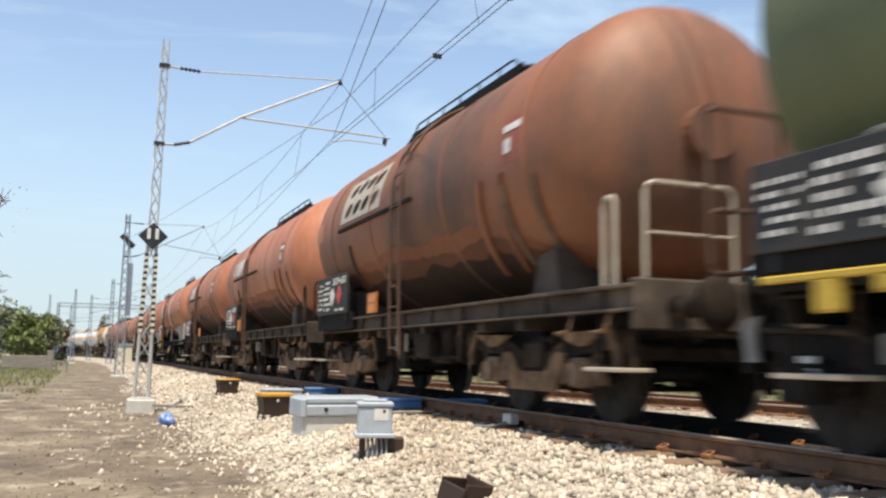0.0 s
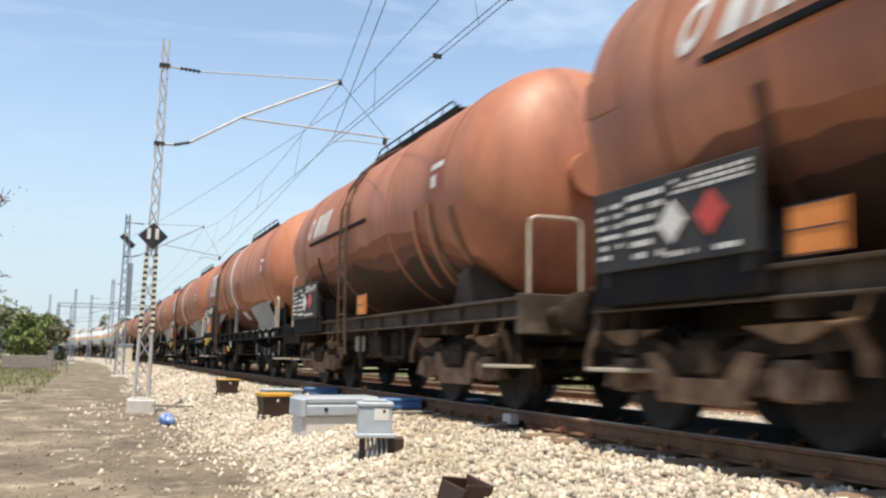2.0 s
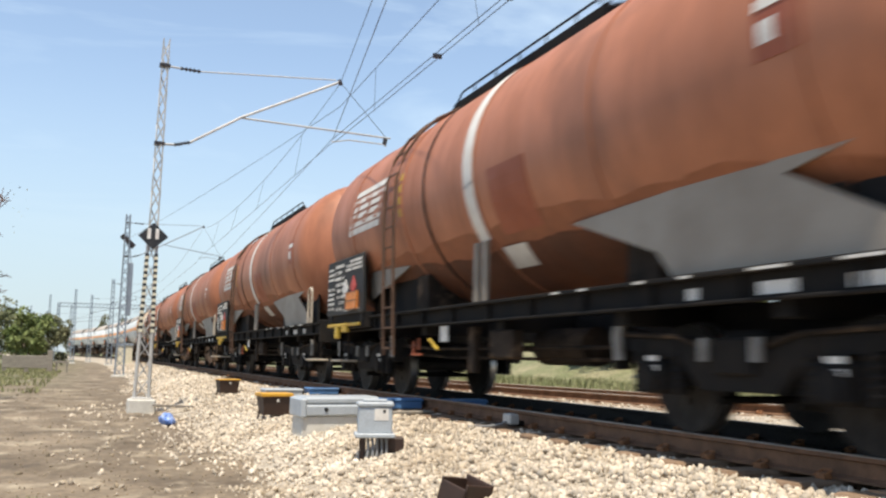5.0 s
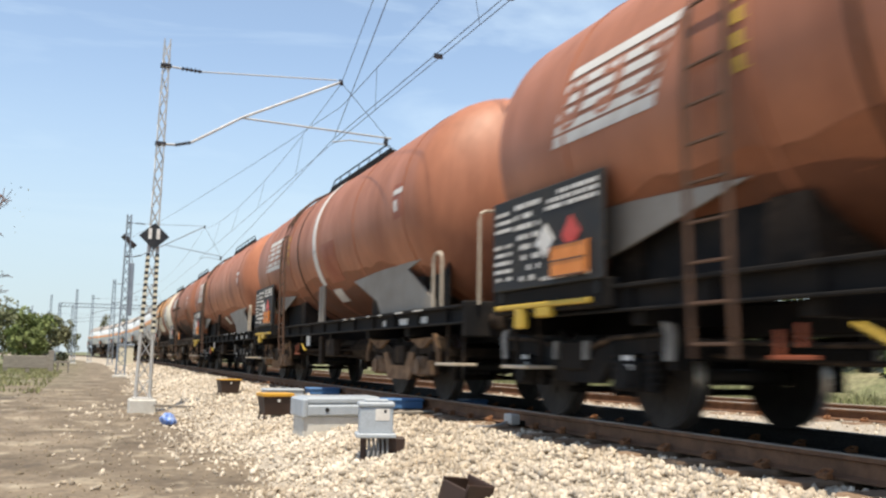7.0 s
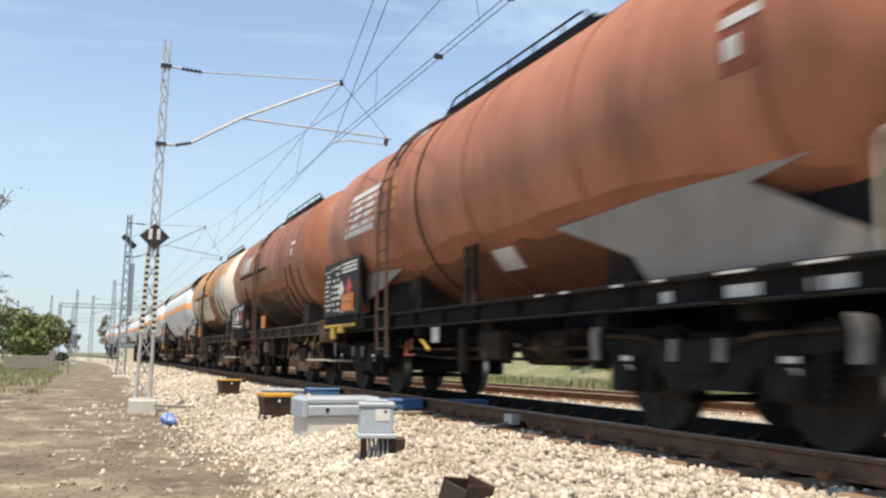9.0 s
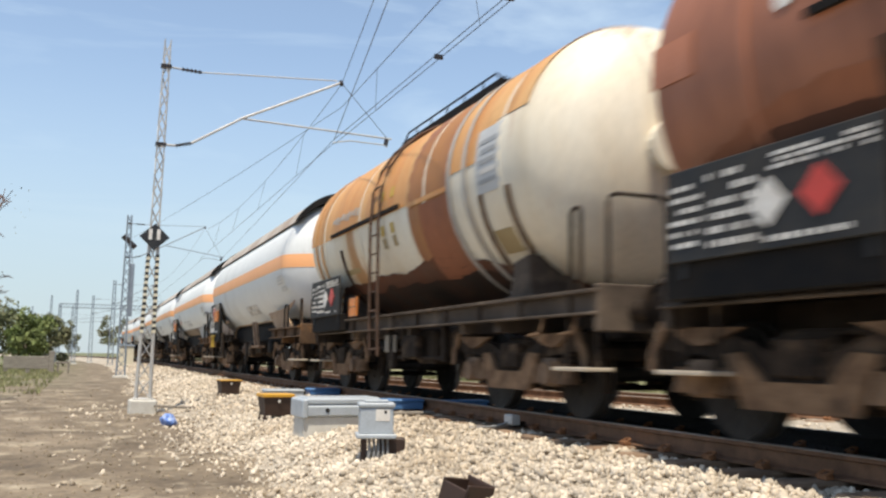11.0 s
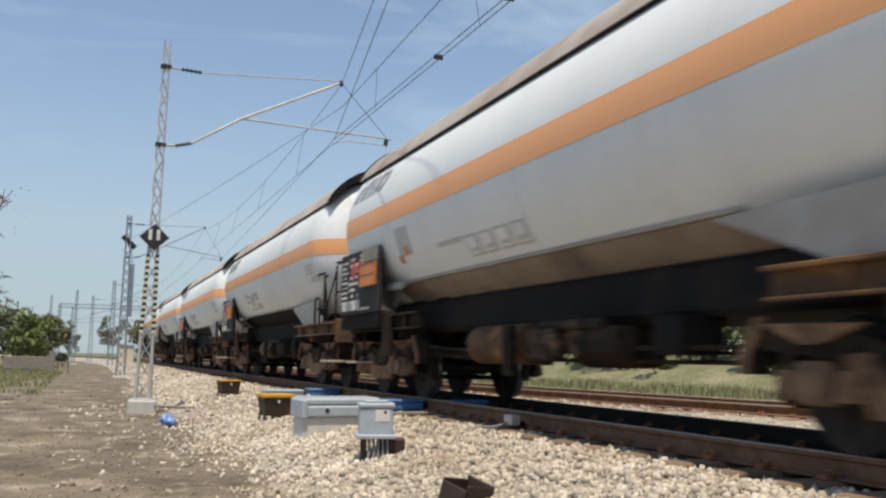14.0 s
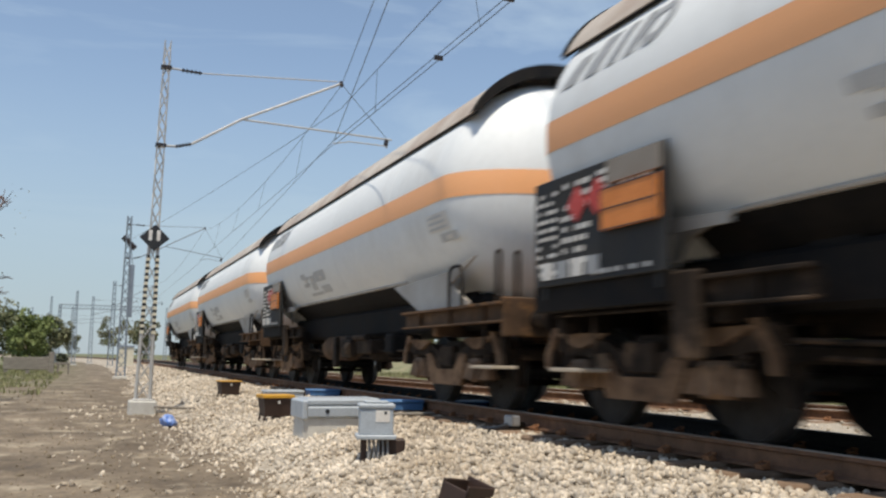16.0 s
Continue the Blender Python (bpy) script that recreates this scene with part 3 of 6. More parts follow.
def wheelset(parent, y):
    bm = bmesh.new()
    for sx in (-1, 1):
        x = sx * 0.70
        ring = [(-0.035, 0.10), (-0.03, 0.30), (-0.05, 0.38), (-0.05, WHEEL_R), (0.06, WHEEL_R + 0.004), (0.066, WHEEL_R + 0.028), (0.09, WHEEL_R + 0.024), (0.09, 0.38), (0.045, 0.30), (0.05, 0.10)]
        n = 28
        rows = [[bm.verts.new((x - sx * a, r * math.sin(k * math.tau / n), r * math.cos(k * math.tau / n))) for k in range(n)] for a, r in ring]
        for i in range(len(rows)):
            a, b = rows[i], rows[(i + 1) % len(rows)]
            for k in range(n):
                bm.faces.new((a[k], a[(k + 1) % n], b[(k + 1) % n], b[k])).material_index = 1 if i in (3,) else 0
        for k in range(4):
            a = k * math.pi / 2
            tube(bm, [(x + sx * 0.03, 0.2 * math.sin(a), 0.2 * math.cos(a)), (x + sx * 0.045, 0.2 * math.sin(a), 0.2 * math.cos(a))], 0.035, 6)
    tube(bm, [(-1.0, 0, 0), (-0.72, 0, 0), (0.72, 0, 0), (1.0, 0, 0)], 0.075, 12)
    bmesh.ops.recalc_face_normals(bm, faces=bm.faces)
    w = part("wheelset", bm, [M["wheel"], M["tread"]], parent, "pair of solid steel wheels on an axle", True)
    w.matrix_basis = pose(0, y, WHEEL_R)
    return w


def bogie(parent, y, dark, wb=1.95):
    m1 = M["black"] if dark else M["grime"]
    bm = bmesh.new()
    for sx in (-1, 1):
        x0, x1 = sx * 0.96, sx * 1.07
        h = wb / 2
        prism(bm, [(-h - 0.62, 0.76), (-h - 0.55, 0.90), (-h - 0.2, 0.84), (-h + 0.35, 0.80), (-0.30, 0.68), (0.30, 0.68), (h - 0.35, 0.80), (h + 0.2, 0.84),
                   (h + 0.55, 0.90), (h + 0.62, 0.76), (h + 0.55, 0.70), (h - 0.3, 0.62), (0.42, 0.38), (-0.42, 0.38), (-h + 0.3, 0.62), (-h - 0.55, 0.70)], x0, x1)
        for e in (-1, 1):
            box(bm, sx * 0.93, sx * 1.10, e * (h + 0.56), e * (h + 0.64), 0.52, 0.88, 0.01)
            for g in (-1, 1):
                box(bm, sx * 0.97, sx * 1.09, e * h + g * 0.26 - 0.05, e * h + g * 0.26 + 0.05, 0.33, 0.80, 0.012)
        box(bm, sx * 1.02, sx * 1.12, -0.22, 0.22, 0.50, 0.78, 0.02)
    box(bm, -1.0, 1.0, -0.24, 0.24, 0.52, 0.84, 0.03)
    for e in (-1, 1):
        box(bm, -1.0, 1.0, e * (wb / 2 + 0.52), e * (wb / 2 + 0.62), 0.60, 0.74, 0.02)
        tube(bm, [(-0.9, e * (wb / 2 - 0.55), 0.30), (0.9, e * (wb / 2 - 0.55), 0.30)], 0.035, 6)
        for sx in (-1, 1):
            box(bm, sx * 0.66, sx * 0.78, e * (wb / 2) - e * 0.52, e * (wb / 2) - e * 0.46, 0.26, 0.70, 0.01)
    bmesh.ops.recalc_face_normals(bm, faces=bm.faces)
    b = part("bogie_frame", bm, m1, parent, "cast steel bogie side frames")
    if dark:
        for sx in (-1, 1):
            for e, yy in ((-1, -wb / 2 - 0.52), (1, wb / 2 + 0.42), (-1, -0.28), (1, 0.30)):
                v = bmesh.new()
                prism(v, [(yy, 0.93), (yy + 0.14 * e, 0.90), (yy + 0.17 * e, 0.80), (yy + 0.13 * e, 0.60), (yy + 0.03 * e, 0.60), (yy + 0.05 * e, 0.80)] if abs(yy) > 1 else
                      [(yy - 0.04, 0.78), (yy + 0.04, 0.78), (yy + 0.05, 0.60), (yy - 0.03, 0.60)], sx * 1.10, sx * 1.135)
                bmesh.ops.recalc_face_normals(v, faces=v.faces)
                part("bracket", v, M["paleiron"], b, "worn bright iron bracket")
            for e in (-1, 1):
                v = tube(bmesh.new(), [(sx * 1.10, e * (wb / 2 + 0.5), 0.83), (sx * 1.10, e * (wb / 2 - 0.3), 0.80), (sx * 1.10, e * 0.35, 0.72)], 0.022, 6)
                part("frame_edge", v, M["grime"], b)
    if not dark:
        h = wb / 2
        for sx in (-1, 1):
            v = bmesh.new()
            prism(v, [(-0.70, 0.66), (-0.52, 0.68), (-0.30, 0.47), (0.30, 0.47), (0.52, 0.68), (0.70, 0.66), (0.50, 0.27), (-0.50, 0.27)], sx * 1.075, sx * 1.125)
            bmesh.ops.recalc_face_normals(v, faces=v.faces)
            part("centre_beam", v, M["khaki"], b, "dusty tan dipped centre beam")
            for e in (-1, 1):
                v = bmesh.new()
                prism(v, [(e * (h - 0.46), 0.86), (e * (h + 0.48), 0.88), (e * (h + 0.10), 0.73), (e * (h - 0.06), 0.73)], sx * 1.075, sx * 1.12)
                bmesh.ops.recalc_face_normals(v, faces=v.faces)
                part("top_web", v, M["khaki"], b)
                v = bmesh.new()
                prism(v, [(e * (h + 0.42), 0.93), (e * (h + 0.53), 0.93), (e * (h + 0.70), 0.66), (e * (h + 0.70), 0.52), (e * (h + 0.62), 0.52), (e * (h + 0.60), 0.66)], sx * 1.08, sx * 1.12)
                bmesh.ops.recalc_face_normals(v, faces=v.faces)
                part("end_horn", v, M["khaki"], b, "dusty sloping end horn")
                for g in (-1, 1):
                    v = tube(bmesh.new(), [(sx * 1.05, e * h + g * 0.27, 0.36), (sx * 1.05, e * h + g * 0.27, 0.44), (sx * 1.05, e * h + g * 0.27, 0.56)], 0.115, 10, 0, 0.075)
                    part("spring_cup", v, M["khaki"], b)
                v = bmesh.new()
                box(v, sx * 0.70, sx * 0.80, e * (h + 0.47), e * (h + 0.54), 0.28, 0.64, 0.01)
                part("brake_block", v, M["grime"], b)
    b.matrix_basis = pose(0, y, 0)
    for sx in (-1, 1):
        for e in (-1, 1):
            c = bmesh.new()
            box(c, sx * 0.94, sx * 1.15, e * wb / 2 - 0.15, e * wb / 2 + 0.15, 0.33, 0.62, 0.035)
            tube(c, [(sx * 1.14, e * wb / 2, 0.46), (sx * 1.19, e * wb / 2, 0.46)], 0.115, 12)
            for k in range(4):
                a = math.pi / 4 + k * math.pi / 2
                tube(c, [(sx * 1.15, e * wb / 2 + 0.11 * math.cos(a), 0.46 + 0.11 * math.sin(a)), (sx * 1.175, e * wb / 2 + 0.11 * math.cos(a), 0.46 + 0.11 * math.sin(a))], 0.02, 5)
            part("axle_box", c, M["black"] if dark else M["dust_brown"], b)
            for g in (-1, 1):
                s = bmesh.new()
                yy = e * wb / 2 + g * 0.26
                coil = [(sx * 1.03 + 0.065 * math.cos(t * 0.9), yy + 0.065 * math.sin(t * 0.9), 0.36 + 0.30 * t / 34) for t in range(35)]
                tube(s, coil, 0.016, 5)
                part("coil_spring", s, m1, b)
            if dark:
                q = bmesh.new()
                for zz in (0.60, 0.52):
                    box(q, sx * 1.155, sx * 1.162, e * wb / 2 - 0.12, e * wb / 2 + (0.02 if zz > 0.55 else -0.05), zz, zz + 0.045)
                tagged(part("stencil", q, M["letter"], b), kind="stuff")
    return b


def underframe(parent, L, sole, ends=0.0, rear=None):
    """Sole bars and cross members; ends: length of two separate end frames of a wagon with no sole bars between."""
    h = L / 2
    for e in ((-1, 1) if ends else (0,)):
        bm = bmesh.new()
        ya, yb = ((-h + 0.62, h - 0.62), (h - ends, h - 0.62), (-h + 0.62, -h + ends))[e]
        for sx in (-1, 1):
            box(bm, sx * 1.20, sx * 1.28, ya, yb, 1.03, 1.24, 0.012)
            box(bm, sx * 1.26, sx * 1.36, ya, yb, 1.215, 1.25, 0.006)
            box(bm, sx * 1.26, sx * 1.34, ya, yb, 1.015, 1.04, 0.006)
            k = ya + 0.48
            while k < yb - 0.2:
                box(bm, sx * 1.275, sx * 1.335, k - 0.012, k + 0.012, 1.03, 1.22)
                k += 1.05
        for g in ((e,) if e else (-1, 1)):
            box(bm, -1.30, 1.30, g * (h - 0.68), g * (h - 0.60), 0.86, 1.30, 0.015)
            box(bm, -1.25, 1.25, g * (h - 0.62), g * (h - 1.75), 1.235, 1.262)
        box(bm, -0.28, 0.28, ya + 0.08, yb - 0.08, 0.82, 1.10, 0.02)
        for y in (-h + 2.9, -h / 3, 0.0, h / 3, h - 2.9):
            if ya < y < yb:
                box(bm, -1.22, 1.22, y - 0.09, y + 0.09, 0.90, 1.16, 0.01)
        part("end_frame" if e else "underframe", bm, rear if rear and e > 0 else sole, parent, "grimy steel sole bars and cross members")
    for e in (-1, 1):
        for sx in (-1, 1):
            b = bmesh.new()
            y = e * (h - 0.60)
            tube(b, [(sx * 0.875, y, 1.06), (sx * 0.875, y + e * 0.34, 1.06)], 0.105, 12)
            tube(b, [(sx * 0.875, y + e * 0.30, 1.06), (sx * 0.875, y + e * 0.54, 1.06)], 0.075, 12)
            tube(b, [(sx * 0.875, y + e * 0.54, 1.06), (sx * 0.875, y + e * 0.57, 1.06), (sx * 0.875, y + e * 0.59, 1.06)], 0.235, 20, 0, 0.17)
            part("buffer", b, M["grime"], parent, "round-headed side buffer", True)
        c = bmesh.new()
        y = e * (h - 0.6)
        tube(c, arch([(-0.05, y, 1.05), (-0.05, y + e * 0.55, 0.98), (0.05, y + e * 0.55, 0.98), (0.05, y, 1.05)], 4, 0.04), 0.025, 6)
        tube(c, [(0.35, y, 0.9), (0.33, y + e * 0.25, 0.55), (0.15, y + e * 0.5, 0.6)], 0.03, 6)
        part("coupling", c, M["black"], parent)
        for sx in (-1, 1):
            s = bmesh.new()
            y2 = e * (h - 0.95)
            box(s, sx * 1.10, sx * 1.42, y2 - 0.30, y2 + 0.30, 0.50, 0.535, 0.006)
            part("step", s, M["cream"], parent, "cream painted foot step")
            for g in (-1, 1):
                s = bmesh.new()
                box(s, sx * 1.24, sx * 1.27, y2 + g * 0.26 - 0.015, y2 + g * 0.26 + 0.015, 0.52, 1.03)
                part("step_hanger", s, M["grime"], parent)
    t = tube(bmesh.new(), [(-0.55, -1.0, 0.74), (-0.55, 0.1, 0.74)], 0.21, 16)
    part("air_reservoir", t, M["grime"], parent, "", True)
    t = tube(bmesh.new(), [(0.45, 0.4, 0.72), (0.45, 1.2, 0.72)], 0.17, 14)
    part("brake_cylinder", t, M["grime"], parent, "", True)
    r = bmesh.new()
    for x, z in ((-0.95, 0.72), (-0.7, 0.60), (0.9, 0.70)):
        tube(r, [(x, -h + 2.0, z + 0.1), (x, -h + 4.6, z), (x, h - 4.6, z), (x, h - 2.0, z + 0.1)], 0.022, 6)
    tagged(part("brake_rigging", r, M["grime"], parent), kind="stuff")
    part("brake_valve_box", box(bmesh.new(), -1.24, -1.10, -0.35, 0.25, 0.60, 0.92, 0.02), M["grime"], parent)
    part("brake_hanger", box(bmesh.new(), -1.20, -1.12, 0.75, 0.95, 0.42, 0.98, 0.01), M["grime"], parent)


def tank_body(parent, R, zc, dish, dish_rear, material, label, y0, y1):
    """A barrel with elliptical heads; y0 and y1 are the tips of the front and rear heads."""
    front = [(y0 + dish * (1 - math.cos(math.pi / 2 * k / 10)), R * math.sin(math.pi / 2 * k / 10)) for k in range(11)]
    rear = [(y1 - dish_rear * (1 - math.cos(math.pi / 2 * k / 10)), R * math.sin(math.pi / 2 * k / 10)) for k in range(10, -1, -1)]
    mid = [(y0 + dish + (y1 - dish_rear - y0 - dish) * k / 6, R) for k in range(1, 6)]
    bm = lathe_y(bmesh.new(), front + mid + rear, zc, 56)
    bmesh.ops.recalc_face_normals(bm, faces=bm.faces)
    return part("tank", bm, material, parent, label, True)


def seam(parent, tank, R, zc, y, material, w=0.035, name="weld_band"):
    bm = lathe_y(bmesh.new(), [(y - w, R + 0.002), (y - w, R + 0.012), (y + w, R + 0.012), (y + w, R + 0.002)], zc, 56)
    bmesh.ops.recalc_face_normals(bm, faces=bm.faces)
    return part(name, bm, material, tank, "", True)


def walkway(parent, y0, y1, zt, w=0.42):
    bm = bmesh.new()
    box(bm, -w, w, y0, y1, zt, zt + 0.04, 0.005)
    for k in range(7):
        y = y0 + (y1 - y0) * k / 6
        box(bm, -w, w, y - 0.025, y + 0.025, zt - 0.14, zt)
    box(bm, -w - 0.02, -w + 0.02, y0, y1, zt - 0.10, zt + 0.10)
    for e, y in ((-1, y0), (1, y1)):
        for x in (-w, w):
            tube(bm, [(x, y, zt + 0.04), (x, y + e * 1.0, zt - 0.25)], 0.03, 5)
    ob = part("walkway", bm, M["black"], parent, "dark steel roof walkway with handrail")
    r = bmesh.new()
    for x in (-w,):
        tube(r, arch([(x, y0, zt + 0.02), (x, y0 + 0.25, zt + 0.22), (x, y1 - 0.25, zt + 0.22), (x, y1, zt + 0.02)]), 0.016, 6)
        for k in range(1, 6):
            y = y0 + (y1 - y0) * k / 6
            tube(r, [(x, y, zt), (x, y, zt + 0.22)], 0.012, 5)
    part("handrail", r, M["black"], ob)
    ym = (y0 + y1) / 2
    for yy in (ym - 0.6, ym + 0.6):
        d = bmesh.new()
        lath = [(0.0, 0.24), (0.20, 0.24), (0.22, 0.29), (0.28, 0.29), (0.30, 0.20)]
        for (za, ra), (zb, rb) in zip(lath, lath[1:]):
            tube(d, [(0, yy, zt - 0.22 + za), (0, yy, zt - 0.22 + zb + 0.001)], ra, 16, 0, rb)
        part("manhole_lid", d, M["grime"], ob)
    return ob


def ladder(parent, y, R, zc, w=0.20, material=None, x_out=0.06):
    bm = bmesh.new()
    xs = -R - x_out
    top = [(-(R + x_out) * math.sin(radians(a)), zc + (R + x_out) * math.cos(radians(a))) for a in (22, 36, 50, 64, 78)]
    for e in (-w, w):
        pts = [(x, y + e, z) for x, z in top] + [(xs, y + e, zc - 0.2), (xs + 0.02, y + e, 1.2), (xs + 0.04, y + e, 0.62)]
        tube(bm, pts, 0.024, 6)
    stiles = part("ladder", bm, material or M["grime"], parent, "slim steel side ladder")
    steps = [(xs + 0.02, 0.72 + 0.29 * k) for k in range(int((zc - 0.72) / 0.29) + 1)]
    steps += [(-(R + x_out) * math.sin(radians(a)), zc + (R + x_out) * math.cos(radians(a))) for a in (75, 62, 49, 36, 24)]
    for x, z in steps:
        part("rung", tube(bmesh.new(), [(x, y - w, z), (x, y + w, z)], 0.014, 5), material or M["grime"], stiles)
    return stiles


def hoop(parent, y, x, z0, z1, w, material, r=0.026):
    bm = bmesh.new()
    tube(bm, arch([(x, y - w, z0), (x, y - w, z1), (x, y + w, z1), (x, y + w, z0)], 6, min(w * 0.95, 0.14)), r, 8)
    return part("grab_rail", bm, material, parent, "", True)


def bars(bm, x, y0, y1, z0, z1, rows, rng, fill=0.62, h=0.38):
    """Lines of writing too small to read, as short bars on a board at x."""
    dz = (z1 - z0) / rows
    for k in range(rows):
        zc, y = z0 + dz * (k + 0.5), y0
        while y < y1 - 0.03:
            ln = rng.uniform(0.02, 0.085)
            e = min(y + ln, y1)
            if rng.random() < fill:
                box(bm, x - 0.006, x, y, e, zc - dz * h / 2, zc + dz * h / 2)
            y = e + rng.uniform(0.015, 0.05)


def diamond(bm, x, y, z, r, t=0.008):
    prism(bm, [(y - r, z), (y, z - r), (y + r, z), (y, z + r)], x - t, x)


def sign_board(parent, y0, y1, z0, z1, x, rng, kind):
    bm = bmesh.new()
    box(bm, x, x + 0.035, y0, y1, z0, z1, 0.008)
    for y in (y0 + 0.15, y1 - 0.15):
        box(bm, x + 0.03, x + 0.10, y - 0.03, y + 0.03, z0 - 0.12, z1 - 0.2)
    b = part("sign_board", bm, M["board"], parent, "dark board with rows of small white lettering")
    part("board_bracket", box(bmesh.new(), x + 0.05, x + 0.24, y0 + 0.08, y1 + 0.1, 1.06, z0 + 0.02, 0.01), M["black"], b, "dark steel bracket under the board")
    w, hh = y1 - y0, z1 - z0
    t = bmesh.new()
    # the rear part of the board carries two columns of writing, the front part placards under a pale panel
    bars(t, x, y0 + w * 0.80, y1 - 0.05, z0 + 0.08, z1 - 0.10, max(5, int(hh / 0.10)), rng, 0.8, 0.46)
    bars(t, x, y0 + w * 0.52, y0 + w * 0.76, z0 + 0.05, z1 - 0.06, max(5, int(hh / 0.11)), rng, 0.75, 0.50)
    bars(t, x, y0 + w * 0.10, y0 + w * 0.50, z0 + 0.03, z0 + 0.11, 1, rng, 0.8, 0.5)
    bars(t, x, y0 + 0.08, y0 + w * 0.46, z1 - 0.26 * hh, z1 - 0.05, 3, rng, 0.92, 0.62)
    tagged(part("lettering", t, M["letter"], b), kind="stuff")
    d = bmesh.new()
    diamond(d, x - 0.003, y0 + w * 0.46, z0 + hh * (0.72 if kind == "gas" else 0.45), 0.17)
    part("hazard_placard", d, M["letter"] if kind != "gas" else M["redplate"], b, "diamond placard")
    d = bmesh.new()
    diamond(d, x - 0.003, y0 + w * (0.62 if kind == "gas" else 0.24), z0 + hh * (0.70 if kind == "gas" else 0.47), 0.17)
    part("hazard_placard", d, M["redplate"], b, "red diamond placard")
    return b


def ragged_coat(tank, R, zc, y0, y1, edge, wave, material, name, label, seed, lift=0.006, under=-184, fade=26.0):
    """A coat of painted shade and soot over the lower barrel; its upper edge runs unevenly, with tongues reaching up.
    """
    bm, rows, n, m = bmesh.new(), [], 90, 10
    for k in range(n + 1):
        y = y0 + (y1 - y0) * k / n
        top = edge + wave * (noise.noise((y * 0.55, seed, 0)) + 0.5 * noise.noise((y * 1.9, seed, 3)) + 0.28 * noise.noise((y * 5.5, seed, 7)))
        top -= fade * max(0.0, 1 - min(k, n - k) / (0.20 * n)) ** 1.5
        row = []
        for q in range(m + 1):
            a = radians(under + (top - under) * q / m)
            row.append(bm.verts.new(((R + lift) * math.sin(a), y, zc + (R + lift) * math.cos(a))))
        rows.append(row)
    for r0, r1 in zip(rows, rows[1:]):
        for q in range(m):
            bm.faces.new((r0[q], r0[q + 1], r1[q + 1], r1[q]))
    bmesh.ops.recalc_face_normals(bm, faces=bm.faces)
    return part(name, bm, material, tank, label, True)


def ring_mark(tank, R, zc, y, a, ry, ra, gap, material, thick=0.35):
    """An open ring lying on the barrel: y and a are its middle, ry and ra its half-sizes in metres and degrees."""
    bm, rows = bmesh.new(), []
    for k in range(25):
        w = gap + (math.tau - 2 * gap) * k / 24
        row = []
        for f in (1.0, 1.0 - thick):
            t = radians(a + ra * f * math.sin(w))
            yy = y + ry * f * math.cos(w) - 0.10 * math.sin(w) * f
            row.append(bm.verts.new(((R + 0.009) * math.sin(t), yy, zc + (R + 0.009) * math.cos(t))))
        rows.append(row)
    for r0, r1 in zip(rows, rows[1:]):
        bm.faces.new((r0[0], r1[0], r1[1], r0[1]))
    bmesh.ops.recalc_face_normals(bm, faces=bm.faces)
    return part("mark", bm, material, tank)


def block_mark(tank, R, zc, y0, y1, a_low, a_high):
    """A company mark as plain white shapes: a ring and slanting blocks."""
    w = (y1 - y0) / 4
    am, ah = (a_low + a_high) / 2, (a_high - a_low) / 2
    ring_mark(tank, R, zc, y1 - w * 0.5, am, w * 0.42, ah, 0.0, M["letter"], 0.45)
    for f0, f1 in ((0.10, 0.55), (0.75, 1.25), (1.50, 1.85), (2.10, 2.75)):
        part("mark", shell(bmesh.new(), R + 0.004, zc, y0 + w * f0, y0 + w * f1, a_low, a_high, 5, 0.004, -0.20), M["letter"], tank)


def striped_mark(tank, R, zc, y0, y1, a_low, a_high, back):
    """A company mark as plain shapes: a slanting field of white stripes with three dark open rings."""
    n = 6
    da = (a_high - a_low) / n
    for k in range(n):
        off = -0.34 * k / n
        thick = 0.80 if k in (0, n - 1) else 0.62
        part("mark", shell(bmesh.new(), R + 0.004, zc, y0 + off + 0.25, y1 + off + 0.1, a_low + da * k, a_low + da * (k + thick), 2, 0.004, -0.04), M["letter"], tank)
    w = (y1 - y0) / 3
    for k in range(3):
        ring_mark(tank, R, zc, y0 + w * (k + 0.5), (a_low + a_high) / 2, w * 0.36, da * 1.9, (0.9, 0.7, 0.05)[k], back, 0.55)


def small_plates(tank, R, zc, y, a):
    part("paint_patch", shell(bmesh.new(), R + 0.003, zc, y - 0.22, y + 0.22, a - 9, a + 10, 5, 0.003), M["patch"], tank)
    part("data_plate", shell(bmesh.new(), R + 0.008, zc, y - 0.20, y + 0.2, a + 4, a + 7, 2, 0.004), M["letter"], tank)
    part("data_plate", shell(bmesh.new(), R + 0.008, zc, y + 0.02, y + 0.17, a - 5, a + 1, 3, 0.004), M["letter"], tank)


def hazard_plate(w, y0, y1, z0, z1, x):
    """An orange plate with a dark rim and a dark line across the middle."""
    p = part("hazard_plate", box(bmesh.new(), x, x + 0.03, y0, y1, z0, z1, 0.006), M["hazard"], w, "orange hazard plate with a dark rim")
    b = bmesh.new()
    t, zm = 0.010, (z0 + z1) / 2
    for za, zb in ((z0, z0 + t), (zm - t / 2, zm + t / 2), (z1 - t, z1)):
        box(b, x - 0.005, x, y0 + t, y1 - t, za, zb)
    for ya, yb in ((y0, y0 + t), (y1 - t, y1)):
        box(b, x - 0.005, x, ya, yb, z0, z1)
    part("plate_rim", b, M["signblack"], p)
    return p


